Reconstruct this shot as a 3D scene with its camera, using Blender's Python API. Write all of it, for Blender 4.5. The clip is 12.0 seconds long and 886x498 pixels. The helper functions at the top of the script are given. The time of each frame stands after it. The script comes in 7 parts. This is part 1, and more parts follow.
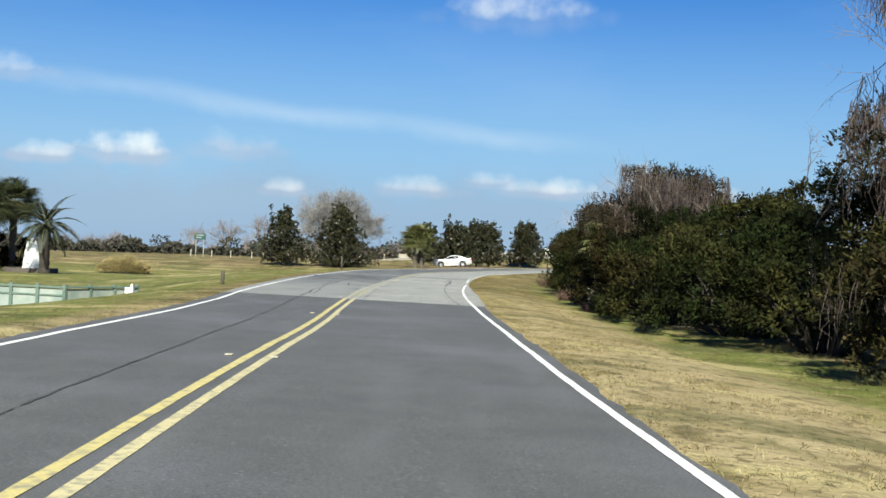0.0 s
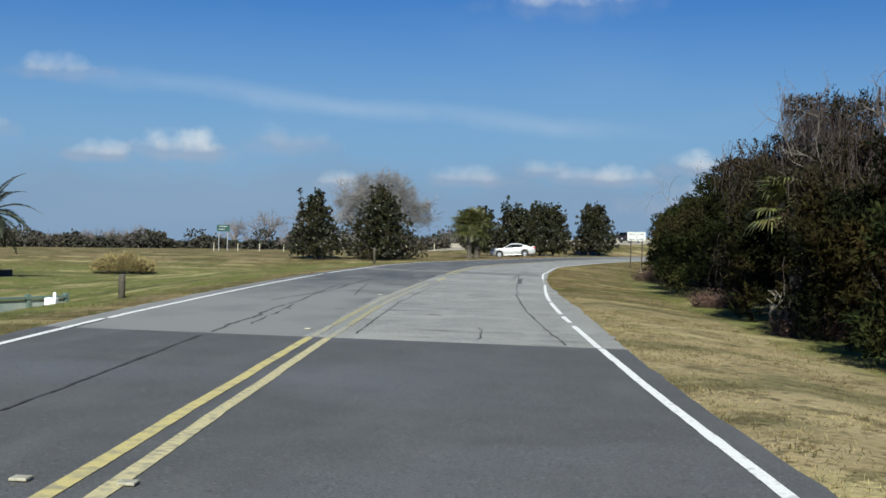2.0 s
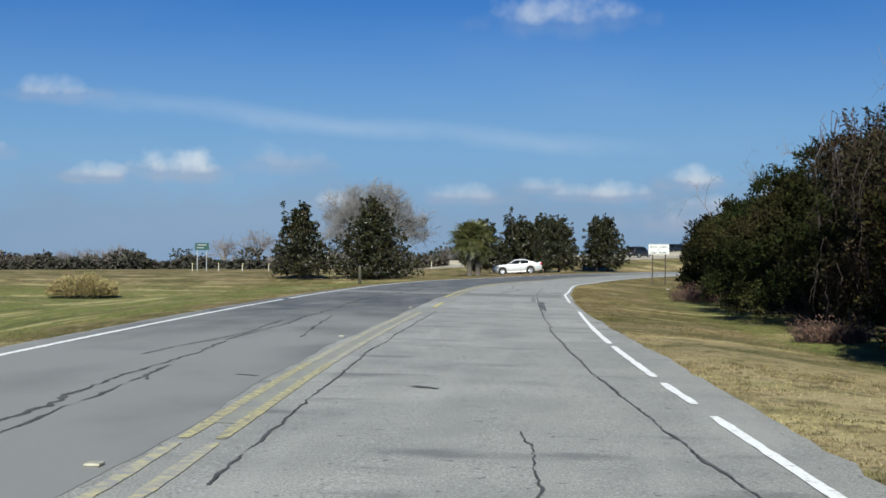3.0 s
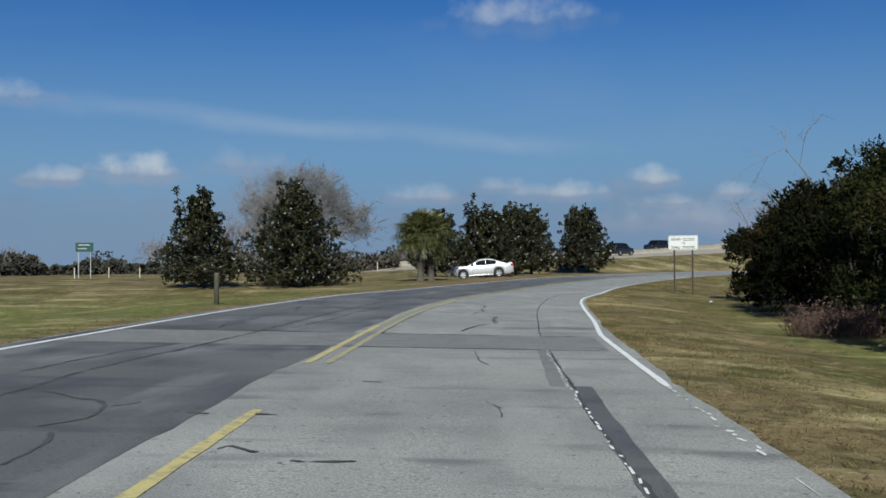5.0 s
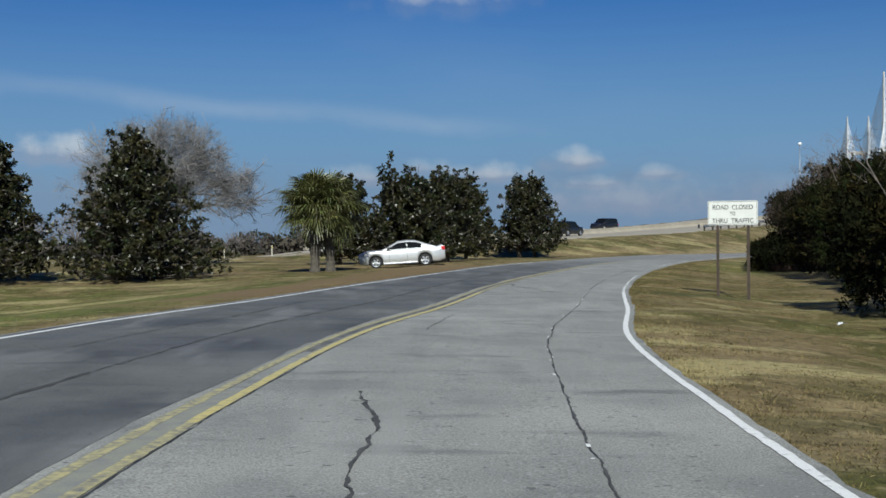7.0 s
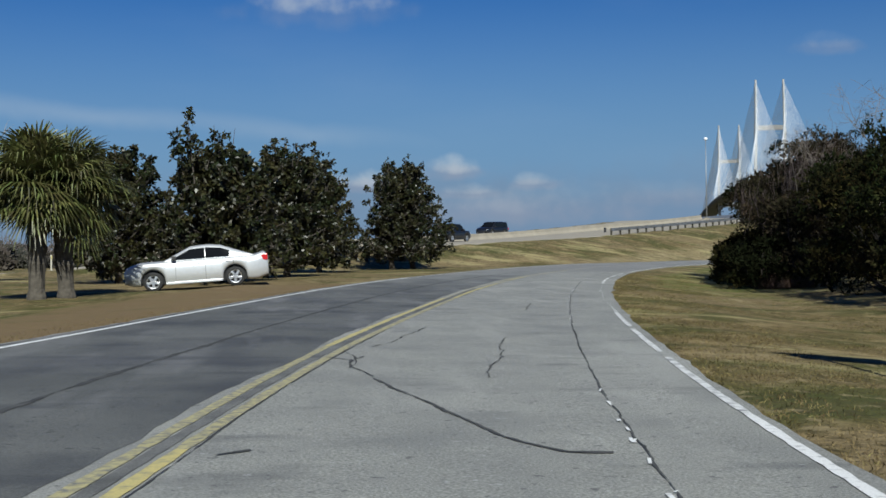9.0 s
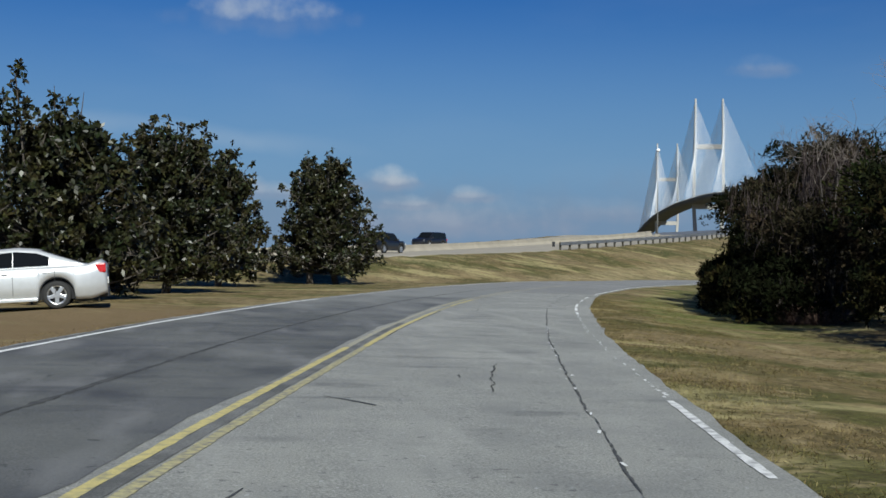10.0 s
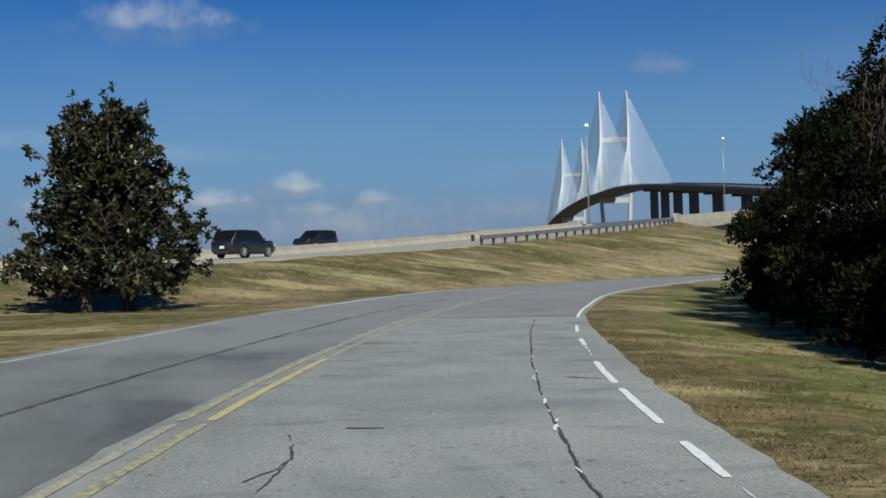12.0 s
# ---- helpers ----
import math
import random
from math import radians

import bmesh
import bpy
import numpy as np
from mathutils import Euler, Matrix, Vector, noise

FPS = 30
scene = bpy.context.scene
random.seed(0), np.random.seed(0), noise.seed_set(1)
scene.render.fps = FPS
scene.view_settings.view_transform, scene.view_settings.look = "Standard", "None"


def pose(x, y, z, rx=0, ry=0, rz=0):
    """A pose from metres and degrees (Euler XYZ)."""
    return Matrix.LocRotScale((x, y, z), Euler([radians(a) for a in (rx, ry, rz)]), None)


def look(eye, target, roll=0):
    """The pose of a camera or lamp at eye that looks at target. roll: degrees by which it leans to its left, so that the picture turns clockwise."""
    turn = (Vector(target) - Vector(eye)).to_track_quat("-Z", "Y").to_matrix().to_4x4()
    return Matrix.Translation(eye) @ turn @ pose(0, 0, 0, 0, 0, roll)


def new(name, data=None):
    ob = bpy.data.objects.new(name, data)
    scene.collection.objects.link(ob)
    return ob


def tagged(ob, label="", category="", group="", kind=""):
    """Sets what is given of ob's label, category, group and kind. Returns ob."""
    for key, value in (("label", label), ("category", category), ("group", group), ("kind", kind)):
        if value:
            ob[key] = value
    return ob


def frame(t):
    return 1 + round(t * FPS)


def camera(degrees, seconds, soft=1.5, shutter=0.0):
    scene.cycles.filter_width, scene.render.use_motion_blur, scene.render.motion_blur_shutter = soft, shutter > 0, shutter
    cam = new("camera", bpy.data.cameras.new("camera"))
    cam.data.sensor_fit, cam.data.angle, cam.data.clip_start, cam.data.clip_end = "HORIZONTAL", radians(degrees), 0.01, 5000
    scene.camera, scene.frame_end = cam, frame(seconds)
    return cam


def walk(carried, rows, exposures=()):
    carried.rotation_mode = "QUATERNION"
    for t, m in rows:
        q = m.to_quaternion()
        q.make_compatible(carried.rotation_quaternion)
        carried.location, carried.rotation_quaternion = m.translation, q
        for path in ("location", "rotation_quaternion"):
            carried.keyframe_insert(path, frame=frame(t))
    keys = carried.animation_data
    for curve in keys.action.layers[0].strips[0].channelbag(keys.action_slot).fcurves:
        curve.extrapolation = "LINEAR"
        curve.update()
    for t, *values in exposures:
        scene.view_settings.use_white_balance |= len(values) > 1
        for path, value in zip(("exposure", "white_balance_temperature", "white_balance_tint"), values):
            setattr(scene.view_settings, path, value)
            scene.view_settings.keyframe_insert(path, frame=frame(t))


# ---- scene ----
cam = camera(40.5, 12.0, soft=1.6)
PATH = [
    (0, (3.349, 4.095, 1.406), (3.28, 6.094, 1.418), 2.2),
    (0.5, (3.104, 9.53, 1.383), (2.994, 11.527, 1.394), 2.3),
    (1, (2.856, 14.788, 1.388), (2.721, 16.784, 1.386), 1.7),
    (1.5, (2.518, 20.118, 1.341), (2.368, 22.113, 1.338), 1.6),
    (2, (2.175, 25.602, 1.272), (2.016, 27.595, 1.265), 1.0),
    (2.5, (1.743, 31.22, 1.189), (1.583, 33.214, 1.193), 1.0),
    (3, (1.291, 36.901, 1.163), (1.135, 38.895, 1.186), 0.3),
    (5, (0.535, 63.113, 1.226), (0.445, 65.111, 1.25), -0.3),
    (5.5, (0.402, 69.584, 1.206), (0.34, 71.583, 1.235), -1.6),
    (6, (0.323, 76.229, 1.241), (0.297, 78.228, 1.279), -0.8),
    (6.5, (0.357, 82.607, 1.337), (0.362, 84.607, 1.334), -0.4),
    (8.5, (2.105, 107.903, 1.283), (2.273, 109.895, 1.27), -1.0),
    (9, (2.861, 114.337, 1.208), (3.099, 116.323, 1.213), -0.8),
    (9.5, (3.745, 120.457, 1.283), (4.04, 122.435, 1.302), 0.0),
    (10, (4.828, 126.557, 1.327), (5.17, 128.527, 1.351), 0.6),
    (10.5, (6.175, 133.095, 1.3), (6.556, 135.059, 1.315), -0.8),
    (11, (7.608, 139.665, 1.253), (8.03, 141.62, 1.271), -1.0),
    (11.5, (9.249, 146.229, 1.271), (9.705, 148.176, 1.299), -1.4),
    (12, (10.898, 152.614, 1.298), (11.391, 154.552, 1.326), -1.7),
]
EXPOSURES = [(0.0, 1.08, 7000, -1), (0.5, 0.88, 6850, 0), (2.0, 0.54, 6500, 0), (3.0, 0.58, 6480, 1), (5.0, 0.2, 6330, 1), (12.0, 0.19, 6360, 1)]
walk(cam, [(t, look(eye, target, roll)) for t, eye, target, roll in PATH], EXPOSURES)

# ---------------------------------------------------------------- world and sun
SUN_AZ = Vector((0.06, -1.0)).normalized()      # towards the sun, on the plan
SUN_EL = radians(37)
sun = new("sun", bpy.data.lights.new("sun", "SUN"))
sun.data.energy, sun.data.angle, sun.data.color = 5.0, radians(0.53), (1.0, 0.965, 0.91)
SUN_DIR = Vector((SUN_AZ.x * math.cos(SUN_EL), SUN_AZ.y * math.cos(SUN_EL), math.sin(SUN_EL)))
sun.matrix_world = Matrix.Translation((0, 0, 60)) @ SUN_DIR.to_track_quat("Z", "Y").to_matrix().to_4x4()

world = bpy.data.worlds.new("sky")
scene.world = world
world.use_nodes = True


def build_sky():
    """Clear winter sky with a few low cumulus clouds and thin cirrus streaks."""
    nt = world.node_tree
    nt.nodes.clear()
    nd, ln = nt.nodes.new, nt.links.new

    def math_node(op, a, b=None, c=None):
        n = nd("ShaderNodeMath")
        n.operation = op
        for i, v in enumerate((a, b, c)):
            if v is None:
                continue
            if isinstance(v, (int, float)):
                n.inputs[i].default_value = v
            else:
                ln(v, n.inputs[i])
        return n.outputs[0]

    sky = nd("ShaderNodeTexSky")
    sky.sky_type, sky.sun_disc = "NISHITA", False
    sky.sun_elevation = SUN_EL
    sky.sun_rotation = math.atan2(SUN_AZ.x, SUN_AZ.y)
    sky.altitude, sky.air_density, sky.dust_density, sky.ozone_density = 0, 1.0, 0.3, 4.0
    coord = nd("ShaderNodeTexCoord")
    sep = nd("ShaderNodeSeparateXYZ")
    ln(coord.outputs["Generated"], sep.inputs[0])
    az = math_node("ARCTAN2", sep.outputs[0], sep.outputs[1])
    el = math_node("ARCSINE", sep.outputs[2])
    flat = nd("ShaderNodeCombineXYZ")
    ln(az, flat.inputs[0]), ln(el, flat.inputs[1])
    rough = nd("ShaderNodeTexNoise")
    rough.inputs["Scale"].default_value, rough.inputs["Detail"].default_value = 42, 6
    ln(flat.outputs[0], rough.inputs["Vector"])
    fine = nd("ShaderNodeTexNoise")
    fine.inputs["Scale"].default_value, fine.inputs["Detail"].default_value = 14, 4
    ln(flat.outputs[0], fine.inputs["Vector"])
    total, under = None, None
    for a, e, wa, we, dense, grey in CLOUDS:
        u = math_node("DIVIDE", math_node("SUBTRACT", az, radians(a)), radians(wa))
        v = math_node("DIVIDE", math_node("SUBTRACT", el, radians(e)), radians(we))
        # flat base: the lower half falls off faster
        v = math_node("MULTIPLY", v, math_node("ADD", 1.0, math_node("LESS_THAN", v, 0.0)))
        r = math_node("ADD", math_node("POWER", u, 2.0), math_node("POWER", v, 2.0))
        r = math_node("ADD", r, math_node("MULTIPLY", math_node("SUBTRACT", rough.outputs[0], 0.5), 4.2))
        m = nd("ShaderNodeMapRange")
        m.interpolation_type = "SMOOTHSTEP"
        m.inputs["From Min"].default_value, m.inputs["From Max"].default_value = 1.6, -1.0
        m.inputs["To Min"].default_value, m.inputs["To Max"].default_value = 0.0, dense
        ln(r, m.inputs["Value"])
        total = m.outputs[0] if total is None else math_node("MAXIMUM", total, m.outputs[0])
        # its shaded base hangs a little lower and spreads wider
        w = math_node("DIVIDE", math_node("SUBTRACT", el, radians(e - 0.45 * we)), radians(we * 0.75))
        r = math_node("ADD", math_node("POWER", math_node("MULTIPLY", u, 0.72), 2.0), math_node("POWER", w, 2.0))
        r = math_node("ADD", r, math_node("MULTIPLY", math_node("SUBTRACT", rough.outputs[0], 0.5), 3.0))
        s = nd("ShaderNodeMapRange")
        s.interpolation_type = "SMOOTHSTEP"
        s.inputs["From Min"].default_value, s.inputs["From Max"].default_value = 1.5, -0.6
        s.inputs["To Min"].default_value, s.inputs["To Max"].default_value = 0.0, min(1.0, dense * grey)
        ln(r, s.inputs["Value"])
        under = s.outputs[0] if under is None else math_node("MAXIMUM", under, s.outputs[0])
    # one long thin streak, falling slowly to the right
    line = math_node("ADD", math_node("SUBTRACT", el, radians(6.6)), math_node("MULTIPLY", math_node("ADD", az, radians(10)), 0.085))
    line = math_node("ADD", line, math_node("MULTIPLY", math_node("SUBTRACT", fine.outputs[0], 0.5), 0.02))
    streak = nd("ShaderNodeMapRange")
    streak.interpolation_type = "SMOOTHSTEP"
    streak.inputs["From Min"].default_value, streak.inputs["From Max"].default_value = radians(0.75), 0.0
    streak.inputs["To Max"].default_value = 0.30
    ln(math_node("ABSOLUTE", line), streak.inputs["Value"])
    along = nd("ShaderNodeMapRange")
    along.interpolation_type = "SMOOTHSTEP"
    along.inputs["From Min"].default_value, along.inputs["From Max"].default_value = radians(17), radians(7)
    ln(math_node("ABSOLUTE", math_node("ADD", az, radians(8))), along.inputs["Value"])
    thin = math_node("MULTIPLY", math_node("MULTIPLY", streak.outputs[0], along.outputs[0]), fine.outputs[0])
    # faint veil all over
    veil = nd("ShaderNodeTexNoise")
    veil.inputs["Scale"].default_value, veil.inputs["Detail"].default_value = 3.2, 5
    stretch = nd("ShaderNodeMapping")
    stretch.inputs["Scale"].default_value = (1.0, 3.2, 1.0)
    ln(flat.outputs[0], stretch.inputs[0]), ln(stretch.outputs[0], veil.inputs["Vector"])
    haze = nd("ShaderNodeMapRange")
    haze.inputs["From Min"].default_value, haze.inputs["From Max"].default_value = 0.48, 0.85
    haze.inputs["To Max"].default_value = 0.07
    ln(veil.outputs[0], haze.inputs["Value"])
    total = math_node("MAXIMUM", math_node("MAXIMUM", total, thin), haze.outputs[0])
    deep = nd("ShaderNodeHueSaturation")
    deep.inputs["Saturation"].default_value, deep.inputs["Hue"].default_value = 1.42, 0.522
    ln(sky.outputs[0], deep.inputs["Color"])
    low = nd("ShaderNodeMapRange")
    low.interpolation_type = "SMOOTHSTEP"
    low.inputs["From Min"].default_value, low.inputs["From Max"].default_value = radians(14), radians(0.5)
    low.inputs["To Max"].default_value = 0.88
    ln(el, low.inputs["Value"])
    air = nd("ShaderNodeMixRGB")
    ln(low.outputs[0], air.inputs[0]), ln(deep.outputs[0], air.inputs[1])
    air.inputs[2].default_value = HAZE
    mix = nd("ShaderNodeMixRGB")
    ln(total, mix.inputs[0])
    mix.inputs[2].default_value = CLOUD_COLOUR
    # a thin bank of grey cloud low down
    bank = nd("ShaderNodeMapRange")
    bank.interpolation_type = "SMOOTHSTEP"
    bank.inputs["From Min"].default_value, bank.inputs["From Max"].default_value = radians(4.6), radians(2.2)
    bank.inputs["To Max"].default_value = 0.62
    wavy = math_node("ADD", el, math_node("MULTIPLY", math_node("SUBTRACT", fine.outputs[0], 0.5), 0.075))
    ln(wavy, bank.inputs["Value"])
    grey = nd("ShaderNodeMixRGB")
    ln(bank.outputs[0], grey.inputs[0]), ln(air.outputs[0], grey.inputs[1])
    grey.inputs[2].default_value = (3.1, 4.1, 6.0, 1)
    base = nd("ShaderNodeMixRGB")
    ln(under, base.inputs[0]), ln(grey.outputs[0], base.inputs[1])
    base.inputs[2].default_value = CLOUD_BASE
    ln(base.outputs[0], mix.inputs[1])
    bg = nd("ShaderNodeBackground")
    bg.inputs["Strength"].default_value = SKY_STRENGTH
    ln(mix.outputs[0], bg.inputs[0])
    out = nd("ShaderNodeOutputWorld")
    ln(bg.outputs[0], out.inputs[0])


SKY_STRENGTH = 0.055
CLOUD_COLOUR = (9.0, 9.4, 10.4, 1)
CLOUD_BASE = (4.6, 5.0, 6.7, 1)
HAZE = (2.1, 4.0, 7.6, 1)            # blue-grey winter haze along the horizon
# bearing, height, half width, half height in degrees, density, greyness of the base
CLOUDS = [
    (-16.9, 4.5, 1.9, 0.75, 0.85, 0.9), (-20.6, 4.1, 1.3, 0.5, 0.55, 1.3), (-22.5, 7.8, 1.6, 0.6, 0.45, 1.0),
    (-9.6, 3.0, 0.9, 0.45, 0.45, 1.3), (-12.3, 4.9, 2.0, 0.7, 0.14, 3.5), (-3.3, 3.3, 1.7, 0.5, 0.38, 1.6), (0.2, 3.7, 1.2, 0.4, 0.32, 1.6),
    (3.6, 3.4, 1.4, 0.5, 0.55, 1.3), (7.3, 4.0, 1.3, 0.55, 0.55, 1.3), (8.2, 2.9, 1.3, 0.4, 0.4, 1.6), (11.2, 3.3, 0.9, 0.4, 0.35, 1.8),
    (1.2, 11.8, 3.0, 1.0, 0.44, 0.5), (10.5, 2.3, 5.0, 0.9, 0.16, 4.0), (17.5, 2.6, 3.0, 0.6, 0.1, 4.5), (24.5, 9.2, 1.2, 0.5, 0.12, 3.0), (-27, 5.2, 2.0, 0.8, 0.4, 1.2), (1.8, 3.4, 1.0, 0.45, 0.4, 1.5),
]
build_sky()


# ---------------------------------------------------------------- materials
def shader(name, base, rough=0.8, metal=0.0, second=None, scale=4.0, spread=(0.35, 0.65), bump=0.0, bump_scale=40.0,
           fleck=0.0, spec=0.5, detail=6.0, third=None, third_scale=0.4, third_range=(0.5, 0.7), island=0.0, through_light=0.0, coat=0.0):
    """A surface: a base colour that drifts into a second at one scale and into a third at a larger one, with grain and relief."""
    m = bpy.data.materials.new(name)
    m.use_nodes = True
    nt = m.node_tree
    nd, ln = nt.nodes.new, nt.links.new
    bsdf = nt.nodes["Principled BSDF"]
    bsdf.inputs["Roughness"].default_value, bsdf.inputs["Metallic"].default_value = rough, metal
    bsdf.inputs["Specular IOR Level"].default_value = spec
    bsdf.inputs["Coat Weight"].default_value = coat
    geo = nd("ShaderNodeNewGeometry")
    where = geo.outputs["Position"]

    def noise_at(sc, det=detail):
        n = nd("ShaderNodeTexNoise")
        n.inputs["Scale"].default_value, n.inputs["Detail"].default_value = sc, det
        ln(where, n.inputs["Vector"])
        return n.outputs[0]

    def ramp(value, lo, hi):
        r = nd("ShaderNodeMapRange")
        r.inputs["From Min"].default_value, r.inputs["From Max"].default_value = lo, hi
        ln(value, r.inputs["Value"])
        return r.outputs[0]

    def blend(fac, a, b):
        x = nd("ShaderNodeMixRGB")
        ln(fac, x.inputs[0])
        for i, v in ((1, a), (2, b)):
            if isinstance(v, tuple):
                x.inputs[i].default_value = (*v, 1)
            else:
                ln(v, x.inputs[i])
        return x.outputs[0]

    colour = tuple(base)
    if second:
        colour = blend(ramp(noise_at(scale), *spread), colour, tuple(second))
    if third:
        colour = blend(ramp(noise_at(third_scale, 4.0), *third_range), colour, tuple(third))
    if fleck or island:
        hsv = nd("ShaderNodeHueSaturation")
        if isinstance(colour, tuple):
            hsv.inputs["Color"].default_value = (*colour, 1)
        else:
            ln(colour, hsv.inputs["Color"])
        if fleck:
            f = nd("ShaderNodeTexNoise")
            f.inputs["Scale"].default_value, f.inputs["Detail"].default_value = 60, 6
            ln(where, f.inputs["Vector"])
            v = nd("ShaderNodeMapRange")
            v.inputs["From Min"].default_value, v.inputs["From Max"].default_value = 0.3, 0.7
            v.inputs["To Min"].default_value, v.inputs["To Max"].default_value = 1 - fleck, 1 + fleck
            ln(f.outputs[0], v.inputs["Value"]), ln(v.outputs[0], hsv.inputs["Value"])
        else:
            v = nd("ShaderNodeMapRange")
            v.inputs["To Min"].default_value, v.inputs["To Max"].default_value = 1 - island, 1 + island
            ln(geo.outputs["Random Per Island"], v.inputs["Value"]), ln(v.outputs[0], hsv.inputs["Value"])
            h = nd("ShaderNodeMapRange")
            h.inputs["To Min"].default_value, h.inputs["To Max"].default_value = 0.5 - 0.06 * island, 0.5 + 0.05 * island
            ln(geo.outputs["Random Per Island"], h.inputs["Value"]), ln(h.outputs[0], hsv.inputs["Hue"])
        colour = hsv.outputs[0]
    if isinstance(colour, tuple):
        bsdf.inputs["Base Color"].default_value = (*colour, 1)
    else:
        ln(colour, bsdf.inputs["Base Color"])
    if bump:
        b = nd("ShaderNodeBump")
        b.inputs["Strength"].default_value, b.inputs["Distance"].default_value = 1.0, bump
        ln(noise_at(bump_scale, 5.0), b.inputs["Height"]), ln(b.outputs[0], bsdf.inputs["Normal"])
    if through_light:
        t = nd("ShaderNodeBsdfTranslucent")
        if isinstance(colour, tuple):
            t.inputs["Color"].default_value = (*colour, 1)
        else:
            ln(colour, t.inputs["Color"])
        x = nd("ShaderNodeMixShader")
        x.inputs[0].default_value = through_light
        ln(bsdf.outputs[0], x.inputs[1]), ln(t.outputs[0], x.inputs[2])
        ln(x.outputs[0], nt.nodes["Material Output"].inputs["Surface"])
    return m


def streaks(mat, colour, amount, scale=(0.35, 2.2, 1.0), lo=0.52, hi=0.72, detail=7):
    """Stains drawn out along the road's breadth, as tyres and rain leave them."""
    nt = mat.node_tree
    bsdf = nt.nodes["Principled BSDF"]
    geo, mapping, n, r, x = (nt.nodes.new(k) for k in ("ShaderNodeNewGeometry", "ShaderNodeMapping", "ShaderNodeTexNoise", "ShaderNodeMapRange", "ShaderNodeMixRGB"))
    mapping.inputs["Scale"].default_value = scale
    n.inputs["Scale"].default_value, n.inputs["Detail"].default_value = 1.0, detail
    r.inputs["From Min"].default_value, r.inputs["From Max"].default_value, r.inputs["To Max"].default_value = lo, hi, amount
    was = bsdf.inputs["Base Color"].links[0].from_socket
    nt.links.new(geo.outputs["Position"], mapping.inputs[0]), nt.links.new(mapping.outputs[0], n.inputs["Vector"])
    nt.links.new(n.outputs[0], r.inputs["Value"]), nt.links.new(r.outputs[0], x.inputs[0])
    nt.links.new(was, x.inputs[1])
    x.inputs[2].default_value = (*colour, 1)
    nt.links.new(x.outputs[0], bsdf.inputs["Base Color"])
    return mat


def worn_paint(name, colour, under, amount, scale=7.0):
    """Road paint, rubbed through to the asphalt in flakes."""
    return shader(name, colour, 0.7, second=under, scale=scale, spread=(0.4 + amount, 0.68 + amount), detail=12.0, bump=0.002, bump_scale=90, fleck=0.12)


ASPHALT_NEW = shader("new_asphalt", (0.086, 0.086, 0.08), 0.72, second=(0.072, 0.072, 0.068), scale=1.3, fleck=0.45, bump=0.004, bump_scale=120, third=(0.105, 0.106, 0.11), third_scale=0.25)
ASPHALT_OLD = shader("old_asphalt", (0.268, 0.267, 0.24), 0.72, second=(0.222, 0.222, 0.203), scale=0.9, fleck=0.5, bump=0.006, bump_scale=110, third=(0.31, 0.307, 0.278), third_scale=0.22)
ASPHALT_WORN = shader("worn_asphalt", (0.088, 0.09, 0.083), 0.74, second=(0.126, 0.128, 0.119), scale=0.4, fleck=0.4, bump=0.005, bump_scale=110, third=(0.085, 0.087, 0.09), third_scale=0.3)
ASPHALT_PATCH = shader("patch_asphalt", (0.19, 0.191, 0.175), 0.75, second=(0.155, 0.156, 0.144), scale=1.5, fleck=0.5, bump=0.005, bump_scale=110)
streaks(ASPHALT_OLD, (0.15, 0.152, 0.146), 0.5, (0.9, 0.75, 1.0))
streaks(ASPHALT_OLD, (0.105, 0.106, 0.102), 0.65, (0.6, 1.5, 1.0), 0.58, 0.7)
streaks(ASPHALT_OLD, (0.33, 0.328, 0.3), 0.5, (1.3, 0.16, 1.0), 0.55, 0.68)
for asphalt in (ASPHALT_OLD, ASPHALT_PATCH):
    streaks(asphalt, (0.07, 0.07, 0.07), 0.75, (11.0, 11.0, 11.0), 0.66, 0.7, 3)
    streaks(asphalt, (0.42, 0.42, 0.41), 0.6, (17.0, 15.0, 15.0), 0.69, 0.72, 2)
streaks(ASPHALT_WORN, (0.045, 0.047, 0.05), 0.75, (0.7, 0.5, 1.0), 0.5, 0.68)
streaks(ASPHALT_WORN, (0.19, 0.19, 0.185), 0.65, (1.1, 0.22, 1.0), 0.54, 0.68)
streaks(ASPHALT_WORN, (0.05, 0.052, 0.054), 0.6, (0.45, 1.6, 1.0), 0.57, 0.68)
streaks(ASPHALT_WORN, (0.03, 0.03, 0.03), 0.7, (9.0, 9.0, 9.0), 0.66, 0.7, 3)
streaks(ASPHALT_NEW, (0.12, 0.12, 0.118), 0.5, (1.4, 0.25, 1.0))
streaks(ASPHALT_NEW, (0.19, 0.19, 0.18), 0.7, (26.0, 26.0, 26.0), 0.66, 0.7, 2)
streaks(ASPHALT_NEW, (0.04, 0.04, 0.04), 0.7, (21.0, 21.0, 21.0), 0.64, 0.69, 2)

